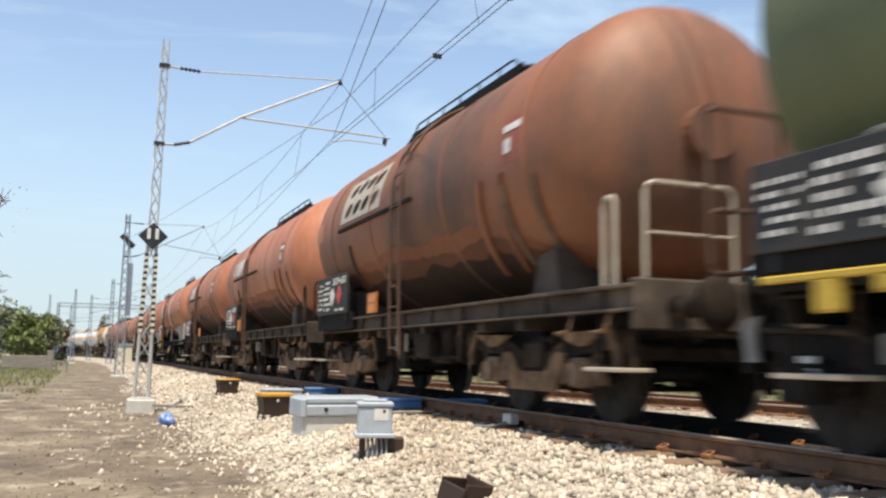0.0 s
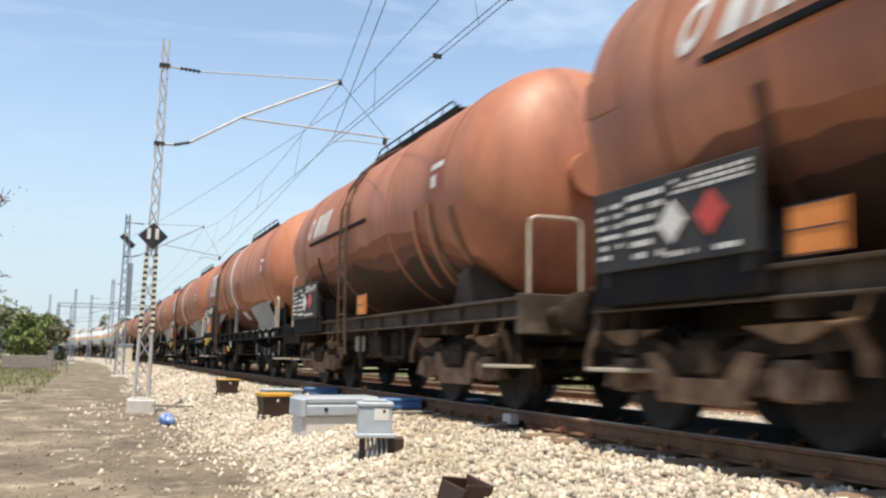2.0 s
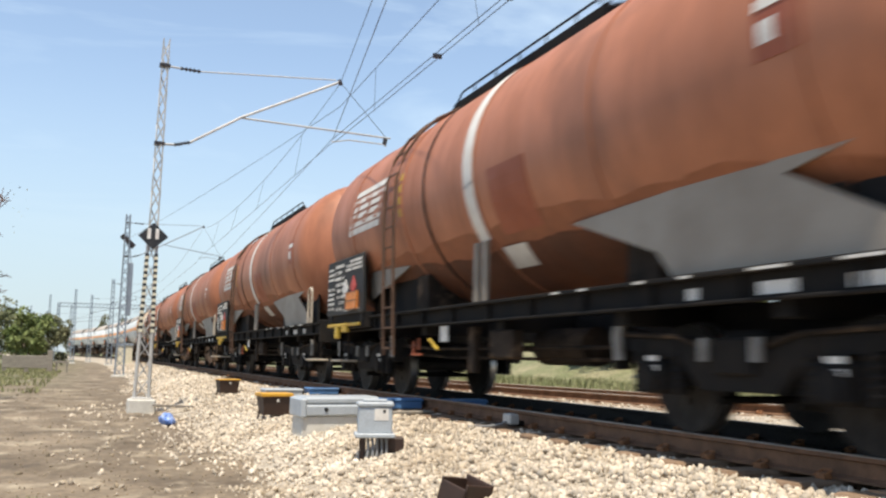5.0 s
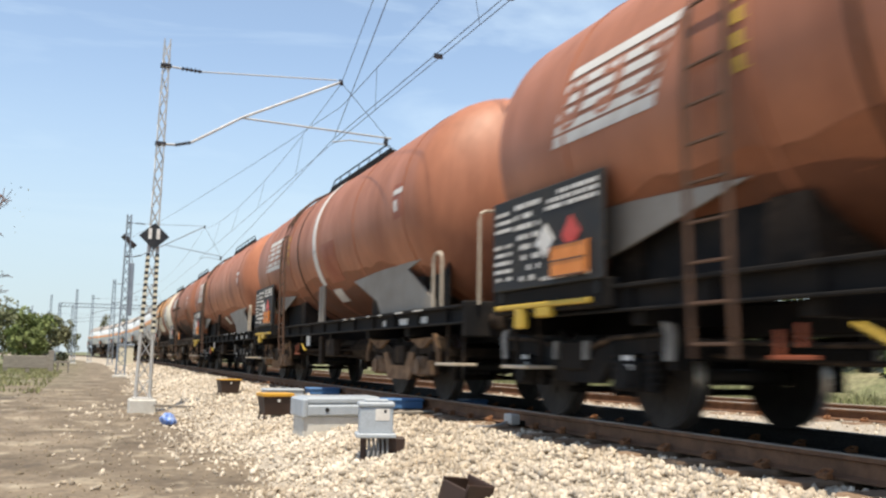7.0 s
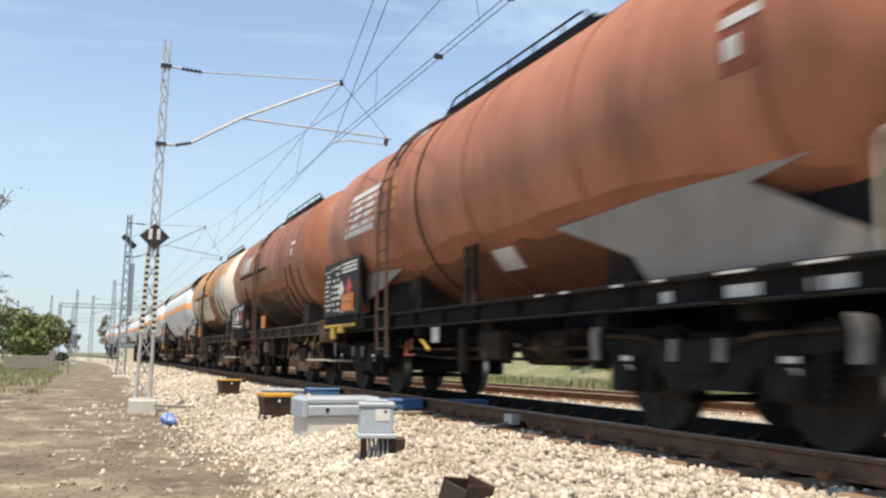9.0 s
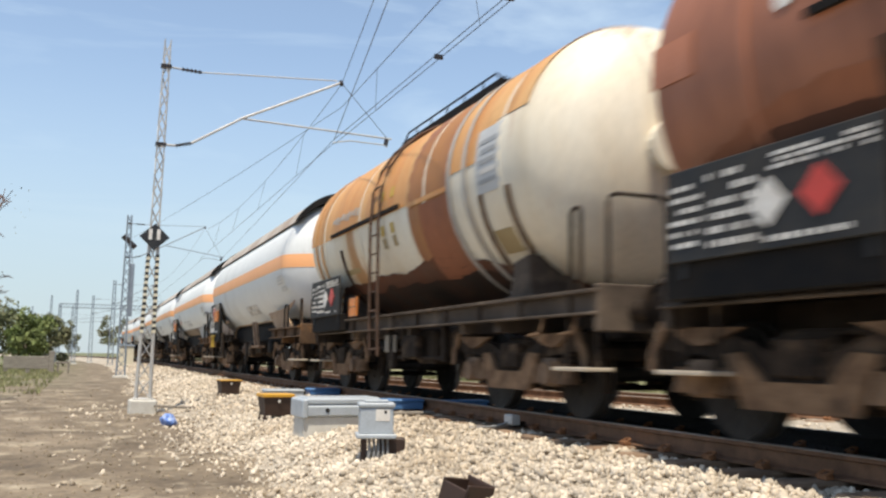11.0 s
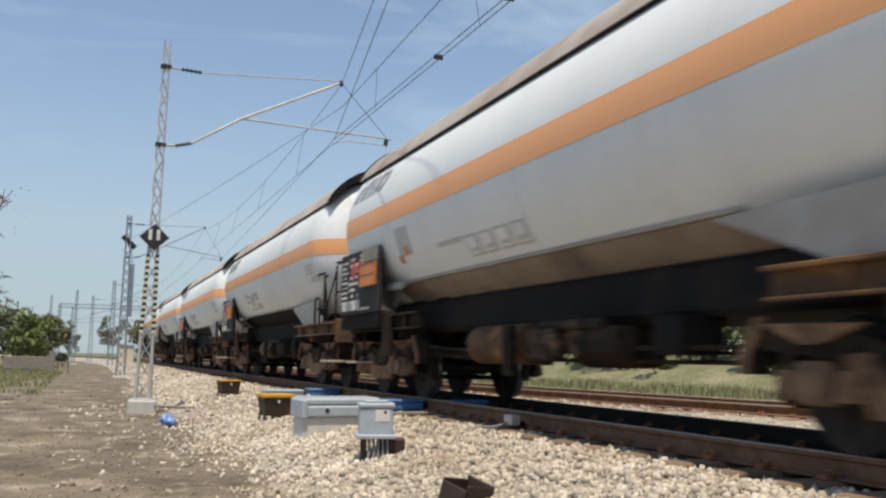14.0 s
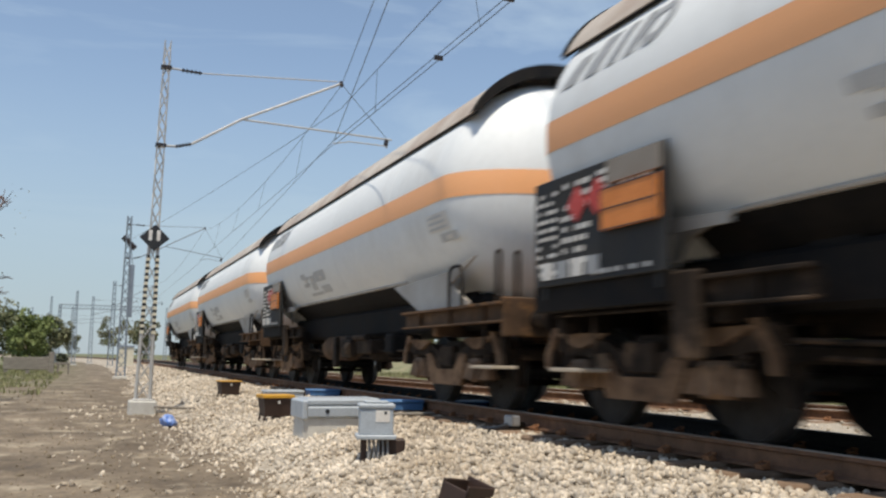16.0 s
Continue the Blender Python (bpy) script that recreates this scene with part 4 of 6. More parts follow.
def short_gear(w, h):
    """Brake gear that hangs between the bogies."""
    b = bmesh.new()
    box(b, -1.08, -0.74, 5.2 - h, 5.9 - h, 0.52, 1.0, 0.04)
    for u in (4.7, 6.3, 7.0):
        box(b, -1.16, -1.08, u - h - 0.06, u - h + 0.06, 0.55, 1.04, 0.012)
    tube(b, [(-1.12, 4.7 - h, 0.60), (-1.12, 7.0 - h, 0.60)], 0.025, 6)
    part("brake_gear", b, M["grime"], w, "grimy brake gear and levers")
    for u in (6.55, 6.85):
        part("brake_plate", box(bmesh.new(), -1.20, -1.17, u - h, u - h + 0.20, 0.68, 0.94, 0.006), M["beige"], w, "pale brake change-over plate")
    part("air_reservoir", tube(bmesh.new(), [(-0.88, 4.1 - h, 0.82), (-0.88, 4.16 - h, 0.82), (-0.88, 4.95 - h, 0.82), (-0.88, 5.02 - h, 0.82)], 0.20, 16), M["grime"], w, "", True)
    b = bmesh.new()
    for u in (0.95, 1.6, 8.1):
        tube(b, arch([(-1.32, u - h, 1.02), (-1.33, u - h + 0.05, 0.86), (-1.33, u - h + 0.30, 0.84)], 3, 0.05), 0.018, 6)
    part("shunting_hook", b, M["khaki"], w)


def short_wagon(colour, label, seed, ladder_u, plate_u, stained=False, panel=False, rails="full", shade_low=0):
    """A short four-axle tank wagon; the front is at -y, the seen side at -x."""
    L, R, zc = 11.75, 1.50, 2.80
    rng = random.Random(seed)
    h = L / 2
    w = thing("tank_wagon", label, "freight wagon", "train of tank wagons")
    underframe(w, L, M["sole_dusty"])
    for y in (-h + 2.80, h - 1.82):
        bogie(w, y, False)
        for e in (-0.975, 0.975):
            wheelset(w, y + e)
    tank = tank_body(w, R, zc, 0.85, 0.5, colour, "", -h + 0.98, h - 0.4)
    for u in (2.3, 4.6, 7.6, 9.9):
        seam(w, tank, R, zc, u - h, colour, 0.03)
    if stained:
        def sheet(name, label, u0, u1, a0, a1, mm, lift=0.003, skew=0.0):
            return part(name, shell(bmesh.new(), R + lift, zc, u0 - h, u1 - h, a0, a1, 24, 0.004, skew), M[mm], tank, label, True)
        sheet("rust_patch", "orange rust over the upper barrel", 5.2, 10.9, -93, 60, "rust_light")
        sheet("rust_patch", "orange rust over the upper barrel", 2.45, 3.85, -88, 60, "rust_light")
        sheet("rust_patch", "orange rust patch on the shoulder", 1.75, 2.45, -72, 60, "rust_light")
        sheet("rust_wrap", "rust-brown repair wrap", 3.72, 5.25, -178, 60, "rust_band", 0.006)
        sheet("rust_wrap", "dark brown repair sheet", 3.80, 4.90, -150, -96, "brown_sheet_shade", 0.012, -0.10)
        sheet("edge_strip", "pale edge strip of the repair", 3.80, 5.25, -95, -92.5, "rust_light", 0.016)
        sheet("primer_patch", "ochre primer patch", 2.15, 2.82, -132, -120, "khaki_patch")
        sheet("primer_patch", "ochre primer patch", 8.1, 9.0, -121, -117.5, "khaki_patch")
        sheet("data_panel", "weathered pale data panel", 2.28, 2.90, -103, -74, "fadedmark", 0.006)
        for k in range(5):
            sheet("mark", "", 2.36, 2.82 - 0.05 * (k % 2), -99 + 4.4 * k, -97 + 4.4 * k, "letter" if k == 1 else "greymark", 0.011)
        for u in (3.24, 3.72, 10.1, 10.5):
            seam(w, tank, R + 0.012, zc, u - h, M["paleskirt"] if u < 5 else M["rust_light"], 0.05, "strap")
        for u in (5.90, 6.36):
            for a0, mm in ((-112, "khaki_patch"), (-104.5, "yellow"), (-84, "yellow")):
                sheet("warning_mark", "faded yellow warning mark", u, u + 0.14, a0, a0 + 6, mm, 0.008)
        # darker coats towards the bottom: soot and shade painted together
        ragged_coat(tank, R, zc, 1.9 - h, 11.2 - h, -128, 6.0, M["soot_shade_mid"], "soot_film", "brown film of soot and painted shade", seed + 20, 0.016)
        ragged_coat(tank, R, zc, 2.0 - h, 11.2 - h, -137, 6.0, M["soot_shade"], "soot_coat", "black spill and painted shade over the lower barrel", seed + 40, 0.019)
    # saddles
    if not stained:
        # graded coats paint the barrel's underside shade as well as soot
        low = -9 if panel else -shade_low
        ragged_coat(tank, R, zc, 1.9 - h, 11.23 - h, -107 + low, 5.0, M["brown_sheet_shade"], "soot_film", "thin brown film of soot and painted shade", seed, 0.004)
        ragged_coat(tank, R, zc, 1.95 - h, 11.22 - h, -114 + low, 6.0, M["soot_shade_mid"], "soot_film", "brown film of soot and painted shade", seed + 20, 0.007)
        ragged_coat(tank, R, zc, 2.0 - h, 11.2 - h, -122 + low, 7.0, M["soot_shade"], "soot_coat", "black spill and painted shade over the lower barrel", seed + 40, 0.010)
    for u in (2.35, L - 2.35):
        b = bmesh.new()
        prism(b, [(u - h - 0.30, 1.25), (u - h + 0.26, 1.25), (u - h + 0.14, 1.66), (u - h - 0.20, 1.72)], -1.20, 1.20)
        box(b, -1.22, 1.22, u - h - 0.36, u - h + 0.34, 1.24, 1.29, 0.01)
        part("saddle", b, M["sole_dusty"], w, "dusty steel tank saddle")
    for u in (2.25, 2.95, 8.9):
        part("strap", shell(bmesh.new(), R + 0.012, zc, u - h - 0.04, u - h + 0.04, -140, -103, 10, 0.02, -0.12), M["ladder_brown"] if u > 8 else M["dust_brown"], tank, "dusty steel hold-down strap")
    if not stained:
        for u in (3.2, 3.75):
            part("strap", shell(bmesh.new(), R + 0.006, zc, u - h - 0.05, u - h + 0.05, -143, -98, 12, 0.03, -0.35), colour, tank)
    walkway(w, 4.4 - h, 8.6 - h, zc + R + 0.08)
    ladder(w, ladder_u - h, R, zc, 0.20, M["ladder_brown"])
    b = shell(bmesh.new(), R + 0.01, zc, 5.6 - h, 9.3 - h, -92.5, -90.5, 2, 0.04)
    part("drip_rail", b, M["black"], tank)
    if panel:
        part("name_panel", shell(bmesh.new(), R + 0.004, zc, 7.1 - h, 9.3 - h, -87, -58, 8, 0.004, -0.05), M["cream"], tank, "pale panel with dark marks")
        for k in range(4):
            for q in range(2):
                ring_mark(tank, R, zc, 7.45 - h + 0.47 * k - 0.05 * q, -79.5 + 13.5 * q, 0.17, 4.4, 0.0, M["grime"], 0.97)
    elif not stained:
        block_mark(tank, R, zc, 8.15 - h, 9.60 - h, -87, -70)
    else:
        for k in range(9):
            part("mark", shell(bmesh.new(), R + 0.009, zc, 7.7 - h + 0.19 * k, 7.82 - h + 0.19 * k, -85 + (k % 3), -80 + (k % 2), 3, 0.004, -0.05), M["paleskirt"], tank)
    sign_board(w, 8.78 - h, 10.80 - h, 1.33, 2.02, -1.50, rng, "oil")
    short_gear(w, h)
    hazard_plate(w, plate_u - 0.22 - h, plate_u + 0.22 - h, 1.26, 1.58, -1.50)
    if not stained:
        small_plates(tank, R, zc, 2.55 - h, -86)
        part("paint_patch", shell(bmesh.new(), R + 0.004, zc, 10.45 - h, 10.95 - h, -93, -80, 6, 0.004), M["brown"], tank, "paler repainted patch")
    for u in (1.02, L - 0.85):
        if rails != "end":
            hoop(w, u - h, -1.28, 1.25, 2.05, 0.09, M["cream"] if rails == "full" else M["grime"], 0.022)
    # raised end rail and flanged outlet on the front head
    b = bmesh.new()
    inner = -0.2 if rails == "full" else -0.5
    tube(b, arch([(-1.15, -h + 0.66, 1.25), (-1.15, -h + 0.66, 2.15), (inner, -h + 0.66, 2.15), (inner, -h + 0.66, 1.25)], 5, 0.12), 0.021, 8)
    if rails == "full":
        tube(b, [(-1.15, -h + 0.66, 1.7), (inner, -h + 0.66, 1.7)], 0.014, 6)
    part("end_rail", b, M["grime"] if rails == "dark" else M["cream"], w, "tubular end railing", True)
    b = bmesh.new()
    tube(b, [(-0.2, -h + 0.88, zc - 0.05), (-0.2, -h + 0.92, zc - 0.05), (-0.2, -h + 1.12, zc - 0.05)], 0.27, 20)
    part("manhole_flange", b, colour, tank)
    return w


def long_wagon(colour, label, seed, band=True, top=2.26, front=3.55, dark=True):
    """A longer wagon on skirted saddles, with a tall sign board at its rear end."""
    L, R, zc = 14.55, 1.52, 2.82
    rng = random.Random(seed)
    h = L / 2
    w = thing("tank_wagon", label, "freight wagon", "train of tank wagons")
    underframe(w, L, M["black"])
    for y in (-h + front, h - 1.62):
        bogie(w, y, dark)
        for e in (-0.975, 0.975):
            wheelset(w, y + e)
    tank = tank_body(w, R, zc, 0.88, 0.48, colour, "", -h + 1.08, h - 0.34)
    for u in (2.4, 4.9, 7.4, 9.9, 12.4):
        seam(w, tank, R, zc, u - h, colour, 0.025)
    # the lower barrel's shade, painted as two uneven coats
    for edge, key, lift in ((-119, "brown_sheet_shade", 0.004), (-129, "soot_shade_mid", 0.006)):
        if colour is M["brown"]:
            ragged_coat(tank, R, zc, 2.0 - h, L - 1.3 - h, edge, 5.0, M[key], "oil_spill", "dark coat of painted shade on the lower barrel", seed + edge, lift, -184, 12.0)
    for e in (-1, 1):
        for sx in (-1, 1):
            b = bmesh.new()
            pts = [(2.5, 1.98), (2.5, 1.5), (4.35, 1.91)] if e > 0 else [(5.6, 1.90), (1.70, 2.06), (2.80, 1.87), (1.70, 1.36), (1.70, 1.27), (4.05, 1.27), (4.25, 1.48)]
            prism(b, [(e * (h - u), z) for u, z in pts], sx * 1.26, sx * 1.235)
            bmesh.ops.recalc_face_normals(b, faces=b.faces)
            part("skirt_plate", b, M["beige"], w, "faded beige saddle skirt plate")
            # black plate in place of the shade seen past the skirt's edges
            b = bmesh.new()
            prism(b, [(e * (h - u), z) for u, z in (((3.05, 1.95), (1.66, 2.1), (1.66, 1.27), (3.05, 1.27)) if e < 0 else ((4.4, 1.9), (2.3, 2.0), (2.3, 1.27), (4.4, 1.27)))], sx * 1.08, sx * 1.05)
            bmesh.ops.recalc_face_normals(b, faces=b.faces)
            part("inner_web", b, M["black"], w, "black plate painting the shade behind the skirt")
            hoop(w, e * (h - 1.50), sx * 1.30, 1.26, 1.98, 0.15, M["cream"], 0.022)
    for u in (2.6, 4.6, L - 4.6, L - 2.6):
        b = bmesh.new()
        prism(b, [(u - h - 0.25, 1.25), (u - h + 0.25, 1.25), (u - h + 0.2, 1.75), (u - h - 0.2, 1.75)], -1.15, 1.15)
        part("saddle", b, M["grime"], w)
    walkway(w, 6.2 - h, 10.6 - h, zc + R + 0.08)
    for u in (10.28,):
        ladder(w, u - h, R, zc, 0.22, M["ladder_brown"])
    seam(w, tank, R + 0.012, zc, 9.0 - h, M["grime"], 0.02, "strap")
    if band:
        b = shell(bmesh.new(), R + 0.006, zc, 7.42 - h, 7.68 - h, -124, -36, 24, 0.012)
        part("white_band", b, M["letter"], tank, "white painted band round the tank", True)
        for sk in (0.0, 0.13):
            part("band_joint", shell(bmesh.new(), R + 0.019, zc, 7.42 + sk - h, 7.55 + sk - h, -99.2 + (0 if sk else 1.0), -98.2 + (0 if sk else 1.0), 2, 0.003), M["greymark"], tank)
        part("paint_patch", shell(bmesh.new(), R + 0.004, zc, 6.15 - h, 7.05 - h, -124, -95, 6, 0.004), M["patch"], tank)
    part("slanted_label", shell(bmesh.new(), R + 0.006, zc, 6.8 - h, 7.35 - h, -141, -129, 4, 0.004, -0.08), M["letter"], tank, "pale slanted label")
    b = bmesh.new()
    for g in (-0.12, 0.12):
        box(b, -1.34, -1.28, 7.6 - h + g - 0.05, 7.6 - h + g + 0.05, 1.22, 1.95, 0.01)
    part("tank_bracket", b, M["beige"] if band else M["grime"], w)
    striped_mark(tank, R, zc, 10.72 - h, 12.50 - h, -98.5, -71, colour)
    for k in range(4):
        part("warning_mark", shell(bmesh.new(), R + 0.006, zc, 9.88 - h, 10.02 - h, -99 + 6.5 * k, -95 + 6.5 * k, 2, 0.004), M["yellow"], tank, "small yellow warning mark")
    sign_board(w, 11.75 - h, 13.95 - h, 1.30, top, -1.50, rng, "oil")
    hazard_plate(w, 11.95 - h, 12.6 - h, 1.36, 1.66, -1.545)
    b = bmesh.new()
    box(b, -1.50, -1.26, 12.0 - h, 13.9 - h, 1.10, 1.15, 0.01)
    box(b, -1.50, -1.42, 13.25 - h, 13.45 - h, 0.90, 1.11, 0.02)
    box(b, -1.50, -1.42, 12.7 - h, 13.0 - h, 1.0, 1.11, 0.02)
    part("yellow_bracket", b, M["yellow"], w, "yellow painted bracket under the board")
    small_plates(tank, R, zc, 2.55 - h, -90)
    b = bmesh.new()
    for u in (1.9, 2.7, 3.7, 4.3, 5.2, 5.7):
        wd = 0.34 if u < 3 else 0.12
        box(b, -1.372, -1.36, u - h, u - h + wd, 1.223, 1.243)
        if u < 4:
            box(b, -1.287, -1.281, u - h, u - h + wd, 1.06, 1.15)
    tagged(part("frame_lettering", b, M["letter"], w), kind="stuff")
    b = bmesh.new()
    box(b, -1.30, -1.27, 9.70 - h, 9.74 - h, 0.70, 0.86, 0.005)
    part("brake_lever_box", b, M["patch"], w, "dull red brake change-over lever")
    b = bmesh.new()
    box(b, -1.30, -1.27, 9.9 - h, 9.94 - h, 0.62, 0.82, 0.005)
    box(b, -1.30, -1.27, 9.6 - h, 10.0 - h, 0.62, 0.65, 0.005)
    part("brake_lever_box", b, M["patch"], w, "dull red brake change-over lever")
    b = bmesh.new()
    box(b, -1.30, -1.28, 8.66 - h, 8.90 - h, 0.80, 1.00)
    part("brake_plate", b, M["letter"], w)
    b = bmesh.new()
    tube(b, [(-1.31, 8.95 - h, 0.70), (-1.31, 9.25 - h, 0.84)], 0.02, 6)
    part("brake_lever", b, M["yellow"], w, "yellow brake lever")
    b = bmesh.new()
    tube(b, arch([(-1.12, -h + 0.56, 1.25), (-1.12, -h + 0.56, 2.42), (-0.42, -h + 0.56, 2.42), (-0.42, -h + 0.56, 1.25)], 5, 0.12), 0.018, 8)
    part("end_rail", b, M["cream"], w, "cream tubular end railing", True)
    b = bmesh.new()
    tube(b, [(0.3, -h + 1.0, zc + 0.35), (0.3, -h + 1.2, zc + 0.35)], 0.22, 20)
    part("manhole_flange", b, colour, tank)
    return w


def gas_platform(w, h):
    """A railed brakeman's platform at the front end."""
    b = bmesh.new()
    yf = -h + 0.66
    for yy, z1 in ((yf + 0.05, 2.36), (yf + 0.95, 2.2)):
        tube(b, arch([(-1.28, yy, 1.26), (-1.28, yy, z1), (-1.28 + 0.35, yy - 0.02, z1), (-1.28 + 0.36, yy - 0.02, 1.26)], 5, 0.12), 0.02, 8)
    tube(b, arch([(-1.28, yf + 0.05, 2.36), (-1.28, yf - 0.02, 2.36), (1.28, yf - 0.02, 2.36), (1.28, yf - 0.02, 1.26)], 5, 0.1), 0.02, 8)
    tube(b, [(-1.28, yf - 0.02, 1.8), (1.28, yf - 0.02, 1.8)], 0.016, 6)
    tube(b, [(-1.28, yf + 0.05, 2.2), (-1.28, yf + 0.9, 1.4)], 0.018, 6)
    for x in (-0.6, 0.1, 0.7):
        tube(b, [(x, yf - 0.02, 1.26), (x, yf - 0.02, 2.36)], 0.016, 6)
    part("platform_railing", b, M["black"], w, "dark tubular platform railing", True)
    b = bmesh.new()
    tube(b, [(-0.75, yf, 2.40), (-0.75, yf - 0.02, 2.62)], 0.07, 10)
    box(b, -0.86, -0.64, yf - 0.06, yf + 0.02, 2.28, 2.44, 0.01)
    part("tail_lamp_bracket", b, M["grime"], w)
    b = bmesh.new()
    tube(b, [(-1.36, 1.9 - h, 2.2), (-1.36, 1.3 - h, 2.2)], 0.02, 6)
    tube(b, [(-1.36, 1.3 - h, 2.2), (-1.28, 1.3 - h, 1.26)], 0.02, 6)
    part("brake_handle", b, M["black"], w)


def gas_wagon(label, seed, platform=True, yellow=False, look_of="black"):
    """A white pressure-gas wagon with an orange band and a sunshield."""
    L, R, zc = 14.6, 1.50, 2.75
    rng = random.Random(seed)
    h = L / 2
    w = thing("gas_tank_wagon", label, "freight wagon", "train of tank wagons")
    underframe(w, L, M["rustsole"], 3.9, M["grime"])
    for y in (-h + 2.75, h - 1.70):
        bogie(w, y, False)
        for e in (-0.975, 0.975):
            wheelset(w, y + e)
    y0, y1, dish = -h + 1.05, h - 0.22, 1.0
    tank = tank_body(w, R, zc, dish, 0.6, M["white"], "", y0, y1)
    for u in (4.2, 7.4, 10.6):
        seam(w, tank, R - 0.009, zc, u - h, M["white"], 0.02)
    # the orange band follows the barrel and runs round both heads
    for sx in (-1, 1):
        b = bmesh.new()
        zlo, zhi = 2.60 - zc, 2.905 - zc
        ys = [y0 + dish * (1 - math.cos(math.pi / 2 * k / 14)) for k in range(0, 15)] + [y0 + dish + (y1 - 0.6 - y0 - dish) * k / 8 for k in range(1, 9)]
        ys += [y1 - 0.6 * (1 - math.cos(math.pi / 2 * k / 14)) for k in range(13, -1, -1)]
        rows = []
        for y in ys:
            t = 1 - (y - y0) / dish if y < y0 + dish else (1 - (y1 - y) / 0.6 if y > y1 - 0.6 else 0.0)
            r = R * math.sqrt(max(0.0, 1 - t * t)) + 0.006
            row = []
            for q in range(5):
                z = zlo + (zhi - zlo) * q / 4
                z = max(-r, min(r, z))
                row.append(b.verts.new((sx * math.sqrt(max(1e-8, r * r - z * z)), y + (-0.006 if t > 0.9 and y < 0 else 0.006 if t > 0.9 else 0), zc + z)))
            rows.append(row)
        for a, c in zip(rows, rows[1:]):
            for q in range(4):
                b.faces.new((a[q], c[q], c[q + 1], a[q + 1]))
        bmesh.ops.recalc_face_normals(b, faces=b.faces)
        part("orange_band", b, M["orange"], tank, "orange stripe round the tank", True)
    # a sunshield that stands close at its edges and higher over the crown
    half, m = 54.0, 28

    def rise(a):
        return R + 0.035 + 0.105 * (1 - (abs(a) / half) ** 2.5)

    b, rows = bmesh.new(), []
    for lift in (0.0, 0.02):
        rows.append([[b.verts.new(((rise(a) + lift) * math.sin(radians(a)), yy, zc + (rise(a) + lift) * math.cos(radians(a)))) for yy in (y0 + 0.55, y1 - 0.45)]
                     for a in [half * (2 * k / m - 1) for k in range(m + 1)]])
    inn, out = rows
    for k in range(m):
        b.faces.new((out[k][0], out[k][1], out[k + 1][1], out[k + 1][0]))
        b.faces.new((inn[k][0], inn[k + 1][0], inn[k + 1][1], inn[k][1]))
        for e in (0, 1):
            b.faces.new((out[k][e], out[k + 1][e], inn[k + 1][e], inn[k][e]))
    for k in (0, m):
        b.faces.new((out[k][0], out[k][1], inn[k][1], inn[k][0]))
    bmesh.ops.recalc_face_normals(b, faces=b.faces)
    sh = part("sunshield", b, M["shield"], w, "weathered curved sheet sunshield on top", True)
    b = bmesh.new()
    for e in (-half, half):
        a = radians(e)
        tube(b, [((R + 0.030) * math.sin(a), y0 + 0.55, zc + (R + 0.030) * math.cos(a)), ((R + 0.030) * math.sin(a), y1 - 0.45, zc + (R + 0.030) * math.cos(a))], 0.013, 6)
    for k in range(8):
        yy = y0 + 0.8 + (y1 - y0 - 1.6) * k / 7
        for e in (-40, -20, 0, 20, 40):
            a = radians(e)
            tube(b, [(R * math.sin(a), yy, zc + R * math.cos(a)), (rise(e) * math.sin(a), yy, zc + rise(e) * math.cos(a))], 0.03, 5)
    part("edge_strip", b, M["black"], sh)
    for yy in (y0 + 0.55, y1 - 0.45):
        b, rows = bmesh.new(), []
        for k in range(m + 1):
            e = half * (2 * k / m - 1)
            a = radians(e)
            rows.append([b.verts.new((r * math.sin(a), yy + dy, zc + r * math.cos(a))) for r, dy in ((R + 0.01, -0.05), (rise(e) + 0.035, -0.05), (rise(e) + 0.035, 0.05), (R + 0.01, 0.05))])
        for r0, r1 in zip(rows, rows[1:]):
            for q in range(4):
                b.faces.new((r0[q], r0[(q + 1) % 4], r1[(q + 1) % 4], r1[q]))
        bmesh.ops.recalc_face_normals(b, faces=b.faces)
        part("end_arch", b, M["black"], sh, "black arched shield end", True)
    for e in (-1, 1):
        for sx in (-1, 1):
            b = bmesh.new()
            pts = [(4.5, 1.66), (2.35, 1.72), (1.45, 1.85), (2.25, 1.55), (1.65, 1.30), (1.65, 1.26), (3.4, 1.26)] if e < 0 else [(3.1, 1.62), (2.3, 1.62), (1.5, 2.0), (1.6, 2.06), (2.4, 1.74), (3.1, 1.71)]
            prism(b, [(e * (h - u), z) for u, z in pts], sx * 1.27, sx * 1.24)
            bmesh.ops.recalc_face_normals(b, faces=b.faces)
            part("skirt_plate", b, M["rusttan"] if look_of == "rust" else M["paleskirt"], w, "rust-stained tan saddle skirt plate" if look_of == "rust" else "pale saddle skirt plate")
    for sx in (-1, 1):
        b = bmesh.new()
        low = 1.53 if look_of == "rust" else 1.735
        xs = sx * (math.sqrt(R * R - (zc - low) ** 2) + 0.02)
        tube(b, arch([(xs, -h + 4.3, low), (xs, h - 2.9, low), (xs - sx * 0.02, h - 2.35, low - 0.16), (xs - sx * 0.02, h - 2.25, low - 0.36)], 5, 0.2), 0.022, 6)
        prism(b, [(h - 2.95, low + 0.02), (h - 2.30, low - 0.02), (h - 2.18, low - 0.30), (h - 2.30, low - 0.32), (h - 2.48, low - 0.10), (h - 2.95, low - 0.05)], xs - sx * 0.03, xs)
        part("side_strip", b, M["rusttan"] if look_of == "rust" else M["paleskirt"], w, "thin pale edge strip", True)
    for u in (2.6, 3.6, L - 3.6, L - 2.6):
        b = bmesh.new()
